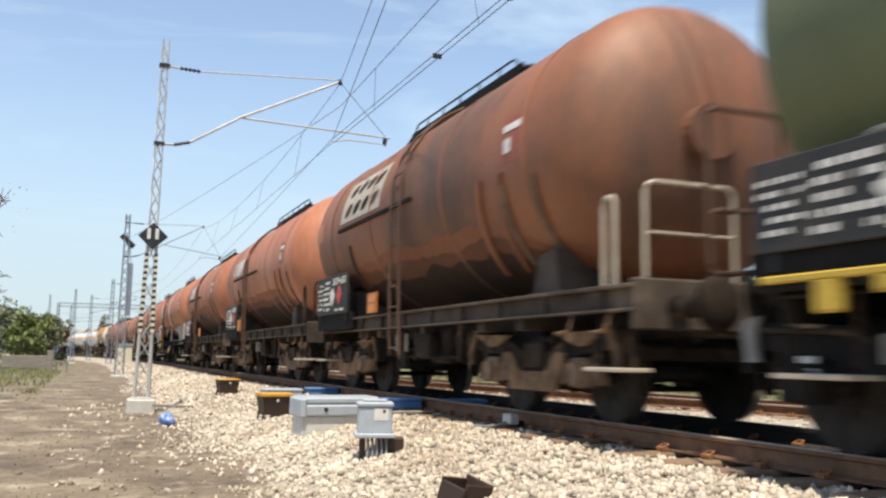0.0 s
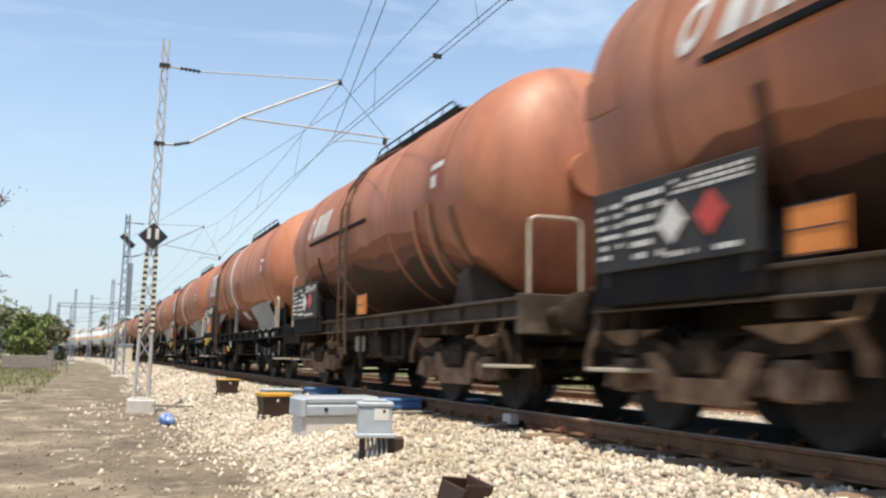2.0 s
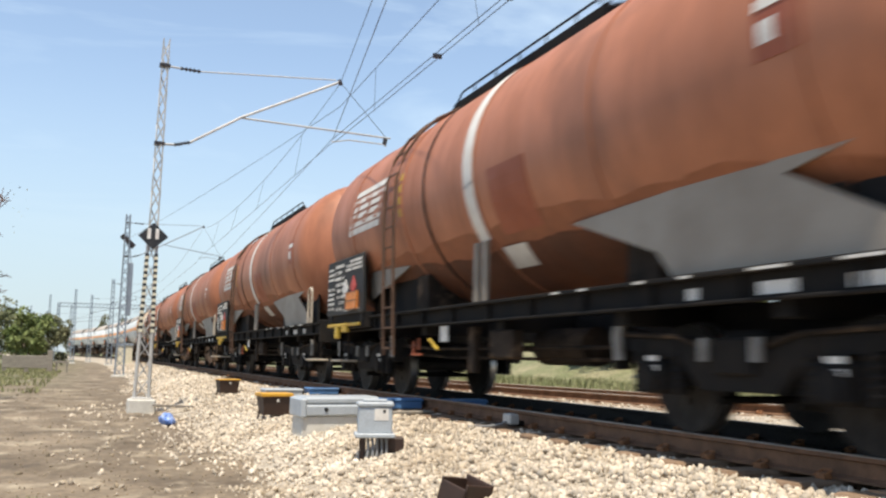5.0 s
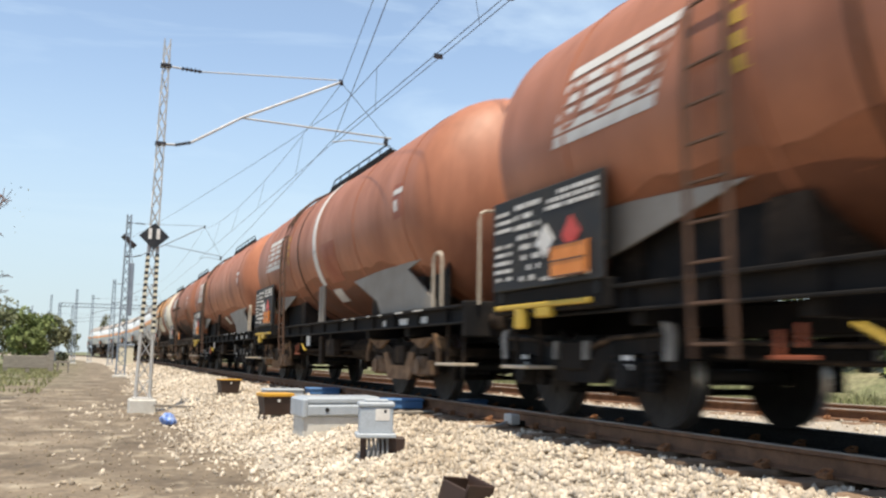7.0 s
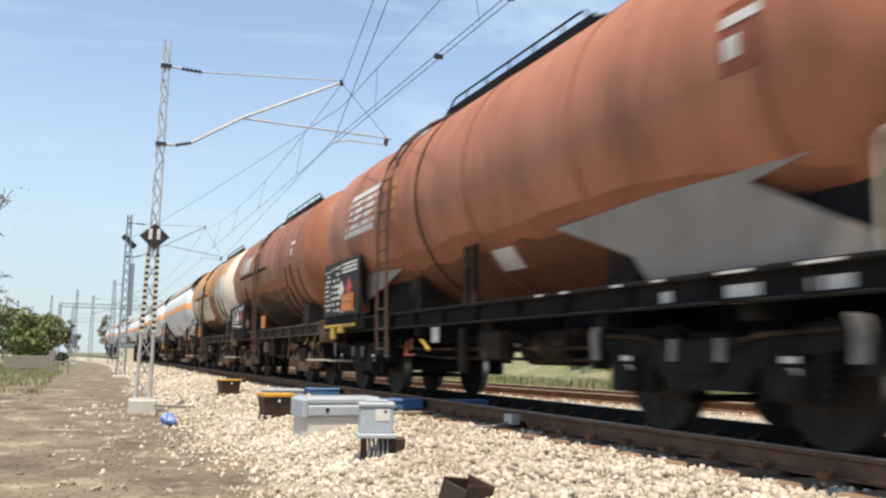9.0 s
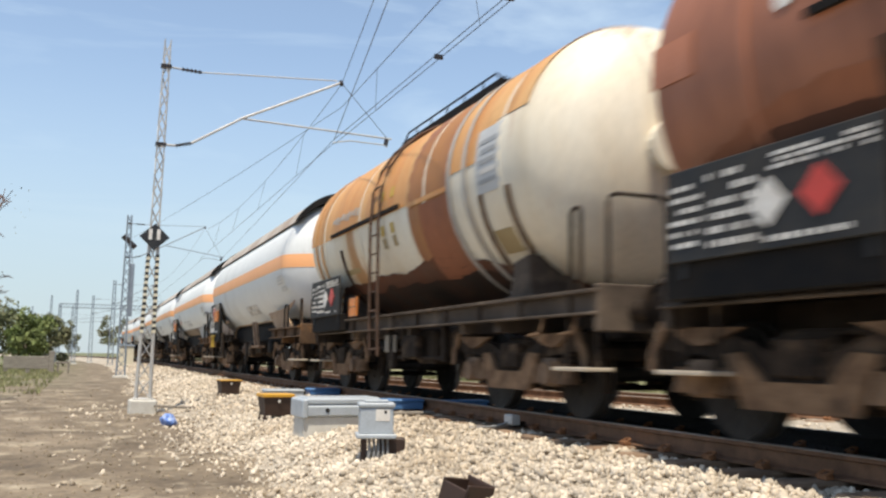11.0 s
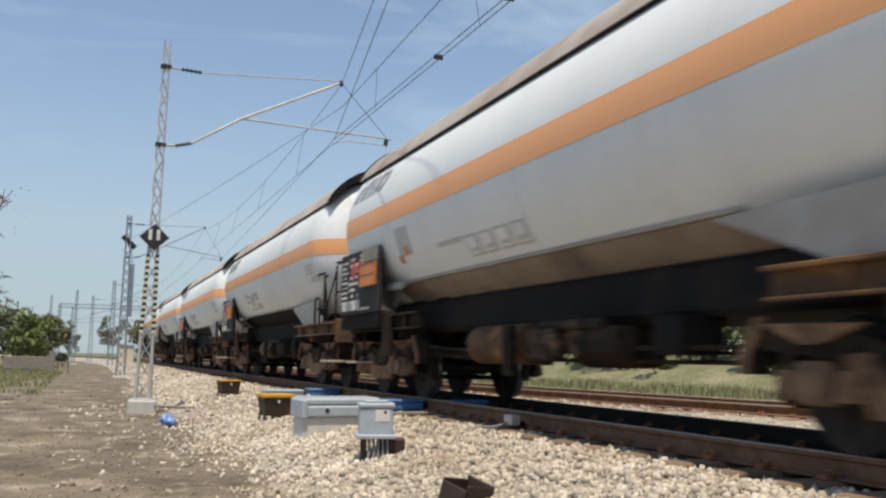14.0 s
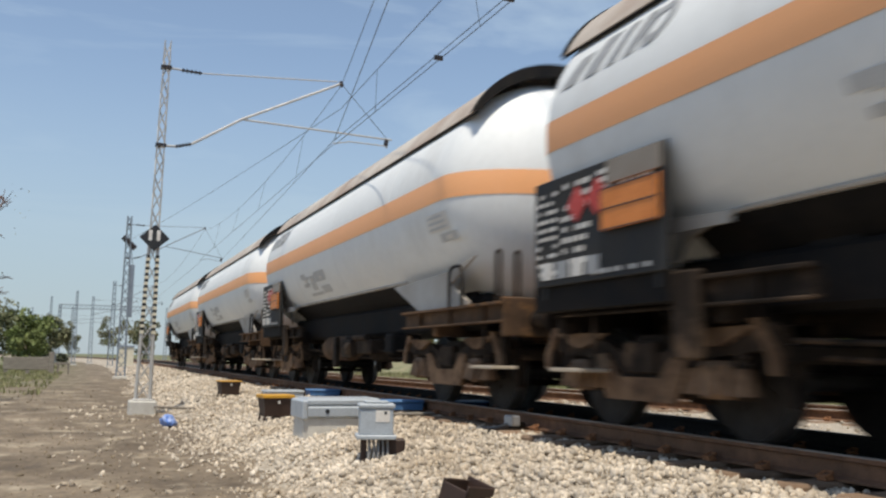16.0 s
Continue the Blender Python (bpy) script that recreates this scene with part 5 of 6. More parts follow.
        prism(b, [(u - h - 0.25, 1.25), (u - h + 0.25, 1.25), (u - h + 0.2, 1.75), (u - h - 0.2, 1.75)], -0.82, 0.82)
        part("saddle", b, M["black"], w)
    # wide black box: the centre girder, also standing in for shade under the tank
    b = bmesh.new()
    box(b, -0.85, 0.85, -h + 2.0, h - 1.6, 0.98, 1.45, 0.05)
    part("centre_sill", b, M["black"], w, "wide black girder box filling the shade under the tank")
    # the black sheet paints the tank's shaded, dirty underside; the tan one is dirt
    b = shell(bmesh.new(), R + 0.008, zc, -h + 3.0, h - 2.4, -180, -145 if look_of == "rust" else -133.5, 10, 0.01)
    part("under_sheet", b, M["belly"] if look_of == "tan" else M["black"], w, "dirty tan lower barrel sheet" if look_of == "tan" else "black lower barrel sheet, dirt and painted shade")
    gas_marks(w, tank, R, zc, h, look_of)
    b = tube(bmesh.new(), [(-0.85, 8.1 - h, 0.78), (-0.85, 9.5 - h, 0.78)], 0.24, 18)
    part("air_reservoir", b, M["rustsole"], w, "rust-brown air reservoir", True)
    b = bmesh.new()
    box(b, -1.15, -0.9, 6.0 - h, 6.9 - h, 0.66, 0.92, 0.03)
    tube(b, [(-1.15, 6.2 - h, 0.95), (-1.15, 7.4 - h, 0.95)], 0.05, 8)
    tube(b, [(-1.2, 6.9 - h, 0.75), (-1.2, 7.1 - h, 0.75)], 0.12, 12)
    part("valve_gear", b, M["grime"], w)
    b = bmesh.new()
    box(b, -1.05, -0.55, 5.2 - h, 5.6 - h, 0.66, 1.0, 0.04)
    part("brake_gear_box", b, M["black"], w)
    # boards at the rear, black with red diamonds and an orange plate
    sign_board(w, 11.95 - h, 14.08 - h, 1.30, 2.32, -1.50, rng, "gas")
    hazard_plate(w, 11.98 - h, 12.80 - h, 1.70, 2.06, -1.555)
    part("data_panel", box(bmesh.new(), -1.53, -1.508, 11.98 - h, 12.75 - h, 2.10, 2.30, 0.004), M["beige"], w, "weathered grey data panel")
    for k in range(4):
        part("label_plate", box(bmesh.new(), -1.516, -1.506, 12.9 + 0.27 * k - h, 13.1 + 0.27 * k - h, 1.36, 1.52), M["letter"] if k % 2 else M["greymark"], w, "small printed label plate")
    if yellow:
        b = box(bmesh.new(), -1.52, -1.46, 12.95 - h, 13.85 - h, 1.235, 1.262, 0.006)
        for yy in (13.2, 13.6):
            box(b, -1.51, -1.465, yy - 0.025 - h, yy + 0.025 - h, 0.88, 1.24, 0.008)
            box(b, -1.51, -1.465, yy - 0.08 - h, yy + 0.08 - h, 0.86, 0.90, 0.008)
        part("yellow_bracket", b, M["yellow"], w, "yellow painted bracket under the board")
    b = bmesh.new()
    box(b, -1.40, -1.30, 11.75 - h, 12.05 - h, 0.62, 1.30, 0.02)
    part("valve_cabinet", b, M["grime"], w)
    # writing on the barrel
    if look_of != "rust":
        dark_mark(tank, R, zc, 11.9 - h, 13.75 - h)
    if platform:
        gas_platform(w, h)
    else:
        for x in (-1.22, -0.98):
            hoop(w, 0.9 - h, x, 1.25, 1.85, 0.07, M["grime"], 0.02)
    b = bmesh.new()
    tube(b, [(0, y0 + 0.06, zc + 0.2), (0, y0 - 0.05, zc + 0.2)], 0.26, 20)
    part("manhole_flange", b, M["white"], tank)
    for u in (1.9, 12.6):
        hoop(w, u - h, -1.34, 1.25, 1.75, 0.2, M["black"], 0.022)
    return w


def dark_mark(tank, R, zc, y0, y1):
    """A company mark as plain dark grey shapes: slanting blocks and a ring."""
    w = (y1 - y0) / 4
    for f0, f1, a1 in ((3.30, 3.80, -62), (2.45, 2.95, -59), (1.85, 2.15, -59), (1.25, 1.55, -59)):
        part("mark", shell(bmesh.new(), R + 0.004, zc, y0 + w * f0, y0 + w * f1, -73, a1, 4, 0.004, -0.22), M["greymark"], tank)
    ring_mark(tank, R, zc, y0 + w * 0.58, -66, w * 0.40, 7.0, 0.0, M["greymark"], 0.45)


def gas_marks(w, tank, R, zc, h, look_of):
    """Small faded panels and lines of writing on the barrel."""
    def panel(u0, u1, a0, a1, material, lift=0.004, name="mark"):
        return part(name, shell(bmesh.new(), R + lift, zc, u0 - h, u1 - h, a0, a1, 4, 0.004), M[material], tank)
    # a data panel near the front: a pale sheet with dark lines, and a grey block under it
    panel(1.95, 2.62, -110, -101, "letter", 0.003, "data_panel")
    for k in range(3):
        panel(2.0 + 0.05 * k, 2.57, -109 + 2.8 * k, -107.8 + 2.8 * k, "fadedmark", 0.008)
    panel(1.75, 2.30, -116, -111.5, "fadedmark")
    panel(1.92, 2.08, -115, -113, "letter", 0.009)
    if look_of == "rust":
        panel(6.1, 7.9, -132.5, -120.5, "fadedmark", 0.003, "data_panel")
        for k in range(4):
            for q in range(2):
                panel(6.25 + 0.40 * k, 6.50 + 0.40 * k, -131 + 5.5 * q, -126.8 + 5.5 * q, "letter" if (k + q) % 3 else "paleskirt", 0.008)
        b = bmesh.new()
        for u, v in ((6.95, 6.45), (6.55, 5.95)):
            prism(b, [(u - h + 0.10, 1.52), (u - h - 0.10, 1.52), (v - h - 0.08, 0.84), (v - h + 0.08, 0.84)], -1.24, -1.19)
        box(b, -1.26, -1.10, 5.7 - h, 6.9 - h, 0.80, 0.87, 0.01)
        bmesh.ops.recalc_face_normals(b, faces=b.faces)
        part("slanted_hanger", b, M["dust_brown"], w, "dusty slanted pipe hanger")
    elif look_of == "tan":
        for k in range(4):
            panel(7.45 + 0.42 * k, 7.80 + 0.42 * k, -127, -116, "fadedmark", 0.003, "data_panel")
            panel(7.49 + 0.42 * k, 7.76 + 0.42 * k, -125.8, -117.2, "white", 0.008)
            panel(7.52 + 0.42 * k, 7.70 + 0.42 * k, -124.5, -122.5, "fadedmark", 0.013)
        panel(9.1, 9.9, -118, -115.5, "fadedmark")
        panel(10.85, 11.35, -117, -101, "fadedmark")
        panel(11.0, 11.12, -117, -112, "hazard", 0.009)
        panel(11.3, 11.42, -121, -116, "hazard", 0.009)
    else:
        for u0, u1, a0, a1 in ((8.35, 9.15, -116, -108), (9.2, 9.55, -122, -110), (9.65, 10.1, -112, -109.5), (9.7, 10.15, -118, -115), (8.3, 8.9, -126, -120), (9.0, 9.9, -126.5, -124), (9.9, 10.25, -111, -107)):
            panel(u0, u1, a0, a1, "fadedmark")
        for u0 in (8.6, 9.3, 9.8):
            panel(u0, u0 + 0.14, -114.5, -112, "letter", 0.009)


SPEED = 10.85


def build_train():
    """Wagon types are built once and copied; each coupling is named by its distance at the start."""
    brown = [short_wagon(M["brown_dirty"], "sooty rust-brown short tank wagon with a cream name panel", 1, 6.16, 7.37, panel=True),
             short_wagon(M["brown"], "rust-brown short tank wagon with white block mark", 2, 7.2, 8.3, rails="dark", shade_low=7),
             short_wagon(M["brown"], "rust-brown short tank wagon with orange plate before the ladder", 8, 6.77, 5.78, rails="end")]
    cream = short_wagon(M["rustwhite"], "cream tank wagon heavily streaked with rust", 3, 6.6, 7.9, stained=True, rails="dark")
    long_band = long_wagon(M["brown"], "rust-brown long tank wagon with a white band and beige skirts", 4, True)
    long_dusty = long_wagon(M["brown"], "rust-brown long tank wagon with a white band on dusty tan bogies", 12, True, dark=False)
    long_plain = long_wagon(M["brown"], "rust-brown long tank wagon with beige skirts and tall sign board", 5, False, front=3.6)
    green = long_wagon(M["green"], "faded green tank wagon with dark lettered board", 6, False, 1.90)
    gas_first = gas_wagon("white gas tank wagon with orange band and yellow bracket", 9, False, True, "rust")
    gas = gas_wagon("white gas tank wagon with orange band and railed platform", 7, look_of="tan")
    gas_black = gas_wagon("white gas tank wagon with orange band, railed platform and black belly", 11)
    gas_last = gas_wagon("white gas tank wagon with orange band and brown sunshield", 10, False)
    # the green wagon ends in a tall double handrail
    b = bmesh.new()
    for z in (1.75, 2.55):
        tube(b, arch([(-1.22, 6.62, 1.2), (-1.22, 7.45, 1.25), (-1.22, 7.45, z), (-0.5, 7.45, z), (-0.5, 7.45, 1.25), (-0.5, 6.62, 1.2)], 5, 0.12), 0.022, 8)
    part("end_rail", b, M["ladder_brown"], green, "rusty tubular end railing", True)
    short, long, gasl = 11.75, 14.55, 14.6
    order = [(-9.35, green, long), (5.65, brown[0], short), (17.45, brown[1], short), (29.5, brown[2], short), (41.45, long_band, long), (56.0, long_band, long),
             (70.65, long_band, long), (85.25, long_dusty, long), (99.75, long_plain, long), (114.1, brown[2], short), (125.6, cream, short), (137.6, gas_first, gasl),
             (152.7, gas, gasl), (167.2, gas_black, gasl), (181.8, gas_last, gasl), (196.5, gas_last, gasl), (211.2, gas_last, gasl)]
    used, train = set(), []
    for front, w, length in order:
        ob = copy_thing(w, Matrix()) if w in used else w
        used.add(w)
        train.append((ob, front + length / 2))
    return train


TRAIN = build_train()


# ---- masts and overhead line ----
def lattice(bm, w0, w1, z0, z1, step, r, mi=0, rb=None):
    """Four corner posts with zigzag bracing, tapering from half-width w0 to w1."""
    rb = rb or r * 0.6

    def corner(k, z):
        t = (z - z0) / (z1 - z0)
        w = w0 + (w1 - w0) * t
        return Vector(((-w, w, w, -w)[k], (-w, -w, w, w)[k], z))
    for k in range(4):
        a, b = corner(k, z0), corner(k, z1)
        tube(bm, [a, b], r, 4, mi)
    z, flip = z0, 0
    while z < z1 - step * 0.5:
        z2 = min(z + step, z1)
        for k in range(4):
            j = (k + 1) % 4
            a, b = (corner(k, z), corner(j, z2)) if flip else (corner(j, z), corner(k, z2))
            tube(bm, [a, b], rb, 4, mi)
        z, flip = z2, 1 - flip
    return bm


def insulator(bm, a, b, r=0.05, n=5):
    a, b = Vector(a), Vector(b)
    for k in range(n):
        p = a.lerp(b, (k + 0.2) / n)
        q = a.lerp(b, (k + 0.7) / n)
        tube(bm, [p, q], r, 8, 0, r * 0.6)
    tube(bm, [a, b], r * 0.45, 6)


def near_mast():
    w = thing("catenary_mast", "pale lattice mast with black and cream banded shaft", "mast", "overhead line masts", pose(1.12, 19.2, 0, 0, 0.8, 0))
    b = bmesh.new()
    box(b, -0.27, 0.27, -0.27, 0.27, -0.2, 0.27, 0.03)
    part("concrete_base", b, M["concrete"], w, "pale concrete footing")
    b = bmesh.new()
    lattice(b, 0.14, 0.085, 0.27, 3.5, 0.40, 0.030, 0, 0.014)
    lattice(b, 0.085, 0.060, 3.5, 7.9, 0.36, 0.011, 0, 0.017)
    box(b, -0.2, 0.2, -0.2, 0.2, 0.27, 0.30, 0.01)
    part("shaft", b, M["mast"], w)
    c = box(bmesh.new(), -0.034, 0.034, -0.034, 0.034, 0, 0.0625)
    black = part("black_band", c, M["signblack"], w)
    c = box(bmesh.new(), -0.034, 0.034, -0.034, 0.034, 0, 0.0625)
    pale = part("cream_band", c, M["stripe_y"], w)
    for k in range(4):
        for q in range(26):
            z = 1.62 + q * 0.0625
            ww = 0.14 + (0.085 - 0.14) * (z - 0.27) / 3.23
            src = black if q % 2 else pale
            o = src if k == 0 and q < 2 else new(src.name, src.data)
            o.parent = w
            o.matrix_basis = pose((-1, 1, 1, -1)[k] * ww, (-1, -1, 1, 1)[k] * ww, z)
    b = bmesh.new()
    prism(b, [(-0.30, 0), (0, -0.28), (0.30, 0), (0, 0.28)], -0.012, 0.012)
    s = part("diamond_sign", b, M["signblack"], w, "black diamond sign with white bars")
    s.matrix_basis = pose(0.0, -0.16, 3.60, 0, 0, 90)
    for x in (-0.075, 0.085):
        c = bmesh.new()
        box(c, 0.014, 0.022, x - 0.035, x + 0.035, -0.06, 0.16, 0.003)
        part("white_bar", c, M["letter"], s)
        for o in s.children:
            o.matrix_basis = pose(-0.036, 0, 0)
    cantilever(w, 7.31, 5.60, (3.86, 7.52), (1.65, 6.38), (5.12, 6.34), (3.72, 6.09))
    return w


def cantilever(w, zu, zl, tip, joint, reg, steady, mat_arm=None):
    a = mat_arm or M["mast"]
    b = bmesh.new()
    tube(b, [(0.05, 0, zu), (0.35, 0, zu - 0.01)], 0.02, 6)
    tube(b, [(0.75, 0, zu - 0.02), (tip[0] - 0.1, 0, tip[1] + 0.03)], 0.014, 6)
    part("stay_tube", b, a, w)
    b = bmesh.new()
    tube(b, [(0.05, 0, zl), (0.30, 0, zl + 0.01)], 0.025, 6)
    tube(b, [(0.62, 0, zl + 0.10), (joint[0], 0, joint[1]), (tip[0], 0, tip[1])], 0.03, 8)
    part("bracket_tube", b, a, w)
    b = bmesh.new()
    tube(b, [(joint[0], 0, joint[1]), (reg[0], 0, reg[1])], 0.02, 6)
    tube(b, [(reg[0] - 0.08, 0, reg[1]), (reg[0] - 0.12, 0, reg[1] - 0.2)], 0.025, 6)
    tube(b, [(reg[0] - 0.12, 0, reg[1] - 0.16), (steady[0] + 0.4, 0, steady[1] + 0.09), (steady[0], 0, steady[1])], 0.014, 6)
    part("registration_arm", b, a, w)
    b = tube(bmesh.new(), [(tip[0], 0, tip[1]), (reg[0] - 0.1, 0, reg[1])], 0.007, 5)
    part("stay_wire", b, M["wire"], w)
    for p, q in (((0.32, 0, zu - 0.01), (0.75, 0, zu - 0.02)), ((0.30, 0, zl + 0.01), (0.62, 0, zl + 0.10))):
        b = bmesh.new()
        insulator(b, p, q)
        part("insulator", b, M["insulator"], w, "dark ribbed insulator")
    b = bmesh.new()
    tube(b, [(reg[0] - 0.12, 0, reg[1] - 0.02), (reg[0] - 0.14, 0, reg[1] - 0.16)], 0.05, 6)
    tube(b, [(tip[0], -0.05, tip[1] - 0.06), (tip[0], 0.05, tip[1] + 0.04)], 0.05, 6)
    for z in (zu, zl):
        box(b, -0.11, 0.11, -0.09, 0.09, z - 0.035, z + 0.035, 0.01)
    part("wire_clamps", b, M["insulator"], w)


def far_mast(x, y, top, w0=0.22, heavy=False, arm=True):
    w = thing("catenary_mast", "blue-grey steel lattice mast beside the track", "mast", "overhead line masts", pose(x, y, 0))
    b = bmesh.new()
    lattice(b, w0, w0 * 0.45, 0.0, top, 0.45, 0.035, 0, 0.02)
    part("shaft", b, M["mastblue"], w)
    c = bmesh.new()
    box(c, -0.35, 0.35, -0.35, 0.35, -0.2, 0.12, 0.03)
    part("concrete_base", c, M["concrete"], w)
    if heavy:
        d = bmesh.new()
        box(d, 0.16, 0.36, -0.12, 0.12, 3.0, 5.6, 0.03)
        tube(d, [(0.26, 0, 5.6), (0.1, 0, 7.0)], 0.02, 5)
        part("tension_weight", d, M["mastblue"], w, "stack of grey tensioning weights")
        d = bmesh.new()
        tube(d, [(-0.25, 0, 6.95), (0.35, 0, 6.4)], 0.14, 8)
        part("tension_wheel", d, M["insulator"], w)
    if arm:
        cantilever(w, top - 0.4, top - 2.1, (TRACK - x - 0.3, top - 0.35), (TRACK - x - 2.2, top - 1.4), (TRACK - x + 0.7, top - 1.85), (TRACK - x - 0.5, top - 2.0), M["mastblue"])
    return w


near_mast()
far_mast(1.6, 46.0, 8.0, 0.2, True)
far_mast(2.0, 84.0, 7.7)
far_mast(0.4, 112.0, 7.9)
far_mast(-2.2, 140.0, 8.0)
far_mast(-6.5, 168.0, 8.2)
far_mast(10.6, 135.0, 8.0, arm=False)
far_mast(-1.2, 98.0, 7.6, 0.16, arm=False)
far_mast(-4.6, 126.0, 8.6, 0.18, arm=False)
far_mast(-9.5, 176.0, 9.4, 0.2, arm=False)
far_mast(-13.0, 205.0, 10.0, 0.22, arm=False)


def gantry():
    w = thing("overhead_gantry", "grey steel lattice portal spanning the tracks", "gantry", at=pose(0, 118, 0))
    b = bmesh.new()
    for k in range(24):
        x = -3.4 + k * 0.45
        tube(b, [(x, 0, 6.7), (x + 0.45, 0, 7.15)], 0.03, 4)
    for z in (6.7, 7.15):
        tube(b, [(-3.4, 0, z), (7.6, 0, z)], 0.05, 5)
    part("beam", b, M["mastblue"], w)
    for x in (-3.3, 7.5):
        c = bmesh.new()
        lattice(c, 0.2, 0.12, 0, 7.1, 0.5, 0.05)
        p = part("post", c, M["mastblue"], w)
        p.matrix_basis = pose(x, 0, 0)


gantry()


def sag(a, b, drop, n=14):
    a, b = Vector(a), Vector(b)
    return [a.lerp(b, k / n) - Vector((0, 0, drop * 4 * (k / n) * (1 - k / n))) for k in range(n + 1)]


def wire(name, label, a, b, drop, r=0.0068):
    bm = tube(bmesh.new(), sag(a, b, drop), r, 5)
    return tagged(link(name, bm, M["wire"]), label, "wire", "overhead line")


# the line above the train's track, and a second one that swings over to the left
wire("contact_wire", "dark contact wire above the rails", (4.98, 19.2, 6.02), (5.47, -30, 6.15), 0.0, 0.0072)
wire("contact_wire", "dark contact wire above the rails", (4.90, 19.2, 6.06), (5.48, -30, 6.22), 0.0, 0.0072)
wire("messenger_wire", "dark messenger wire above the contact wire", (5.10, 19.2, 6.88), (3.85, -30, 7.4), 0.1, 0.0072)
wire("messenger_wire", "dark messenger wire leading to another mast", (5.09, 19.2, 7.43), (-2.62, -30, 7.6), 0.05, 0.0072)
wire("contact_wire", "dark contact wire leading to another track", (4.95, 19.2, 6.10), (-3.38, -30, 6.3), 0.0, 0.0072)
wire("contact_wire", "dark contact wire above the rails", (4.94, 19.2, 6.02), (5.1, 46, 6.05), 0.02)
wire("contact_wire", "dark contact wire above the rails", (4.90, 19.2, 6.06), (6.2, 46, 6.15), 0.02)
wire("messenger_wire", "dark messenger wire above the contact wire", (5.09, 19.2, 7.43), (5.4, 46, 7.6), 0.55)
wire("messenger_wire", "dark messenger wire above the contact wire", (5.10, 19.2, 6.88), (1.8, 46, 6.9), 0.1)
for (x0, y0), (x1, y1) in zip([(5.2, 46), (5.3, 84), (4.6, 112), (1.4, 140)], [(5.3, 84), (4.6, 112), (1.4, 140), (-3.2, 168)]):
    wire("contact_wire", "dark contact wire above the rails", (x0, y0, 6.0), (x1, y1, 6.0), 0.0)
    wire("messenger_wire", "dark messenger wire above the contact wire", (x0, y0, 7.5), (x1, y1, 7.5), 0.7)


def dropper(lower, upper, t):
    """A thin wire between two sagging wires, each (start, end, sag), at the share t of their length."""
    ends = [Vector(p).lerp(Vector(q), t) - Vector((0, 0, d * 4 * t * (1 - t))) for p, q, d in (lower, upper)]
    bm = tube(bmesh.new(), [ends[0] - Vector((0, 0, 0.01)), ends[1] + Vector((0, 0, 0.01))], 0.005, 4)
    tagged(link("dropper_wire", bm, M["wire"]), "thin vertical dropper between two wires", "wire", "overhead line")


for k in range(3):
    dropper(((4.98, 19.2, 6.02), (5.47, -30, 6.15), 0.0), ((5.10, 19.2, 6.88), (3.85, -30, 7.4), 0.1), 0.06 + 0.1 * k)
for k in range(4):
    dropper(((4.94, 19.2, 6.02), (5.1, 46, 6.05), 0.02), ((5.09, 19.2, 7.43), (5.4, 46, 7.6), 0.55), 0.15 + 0.22 * k)
for k in range(5):
    y = 2.5 + 2.6 * k
    bm = bmesh.new()
    box(bm, 4.95, 5.10, y - 0.02, y + 0.02, 6.02, 6.10, 0.005)
    tagged(link("wire_clamp", bm, M["insulator"]), "small dark clamp joining contact wires", "clamp", "overhead line")


# ---- line-side equipment ----
def junction_box():
    w = thing("junction_box", "grey metal junction box with a white label on a stub post", "electrical box", at=pose(2.74, 8.6, 0, 0, 0, -14))
    b = bmesh.new()
    box(b, -0.17, 0.17, -0.13, 0.13, 0.44, 0.70, 0.012)
    box(b, -0.20, 0.20, -0.16, 0.16, 0.40, 0.445, 0.01)
    part("case", b, M["greybox"], w)
    b = bmesh.new()
    box(b, -0.185, 0.185, -0.145, 0.145, 0.70, 0.75, 0.015)
    box(b, -0.12, 0.12, -0.10, 0.10, 0.75, 0.775, 0.01)
    part("lid", b, M["greybox"], w)
    b = bmesh.new()
    box(b, -0.01, 0.13, -0.134, -0.130, 0.57, 0.69)
    part("label_plate", b, M["letter"], w, "white printed label")
    b = bmesh.new()
    box(b, 0.075, 0.10, -0.137, -0.134, 0.645, 0.675)
    part("mark", b, M["signblack"], w)
    b = bmesh.new()
    box(b, -0.15, -0.09, -0.09, -0.03, 0.0, 0.40, 0.006)
    box(b, 0.10, 0.16, 0.03, 0.09, 0.0, 0.40, 0.006)
    box(b, 0.02, 0.30, -0.03, 0.13, 0.08, 0.395, 0.012)
    part("post", b, M["brownbox"], w)
    rng = random.Random(3)
    for k in range(5):
        x = -0.07 + 0.045 * k
        b = tube(bmesh.new(), arch([(x, -0.06, 0.42), (x + 0.01, -0.10, 0.30), (x - 0.03 + 0.05 * rng.random(), -0.13, 0.14)], 4, 0.06), 0.014, 6)
        part("cable", b, M["cable"], w, "", True)


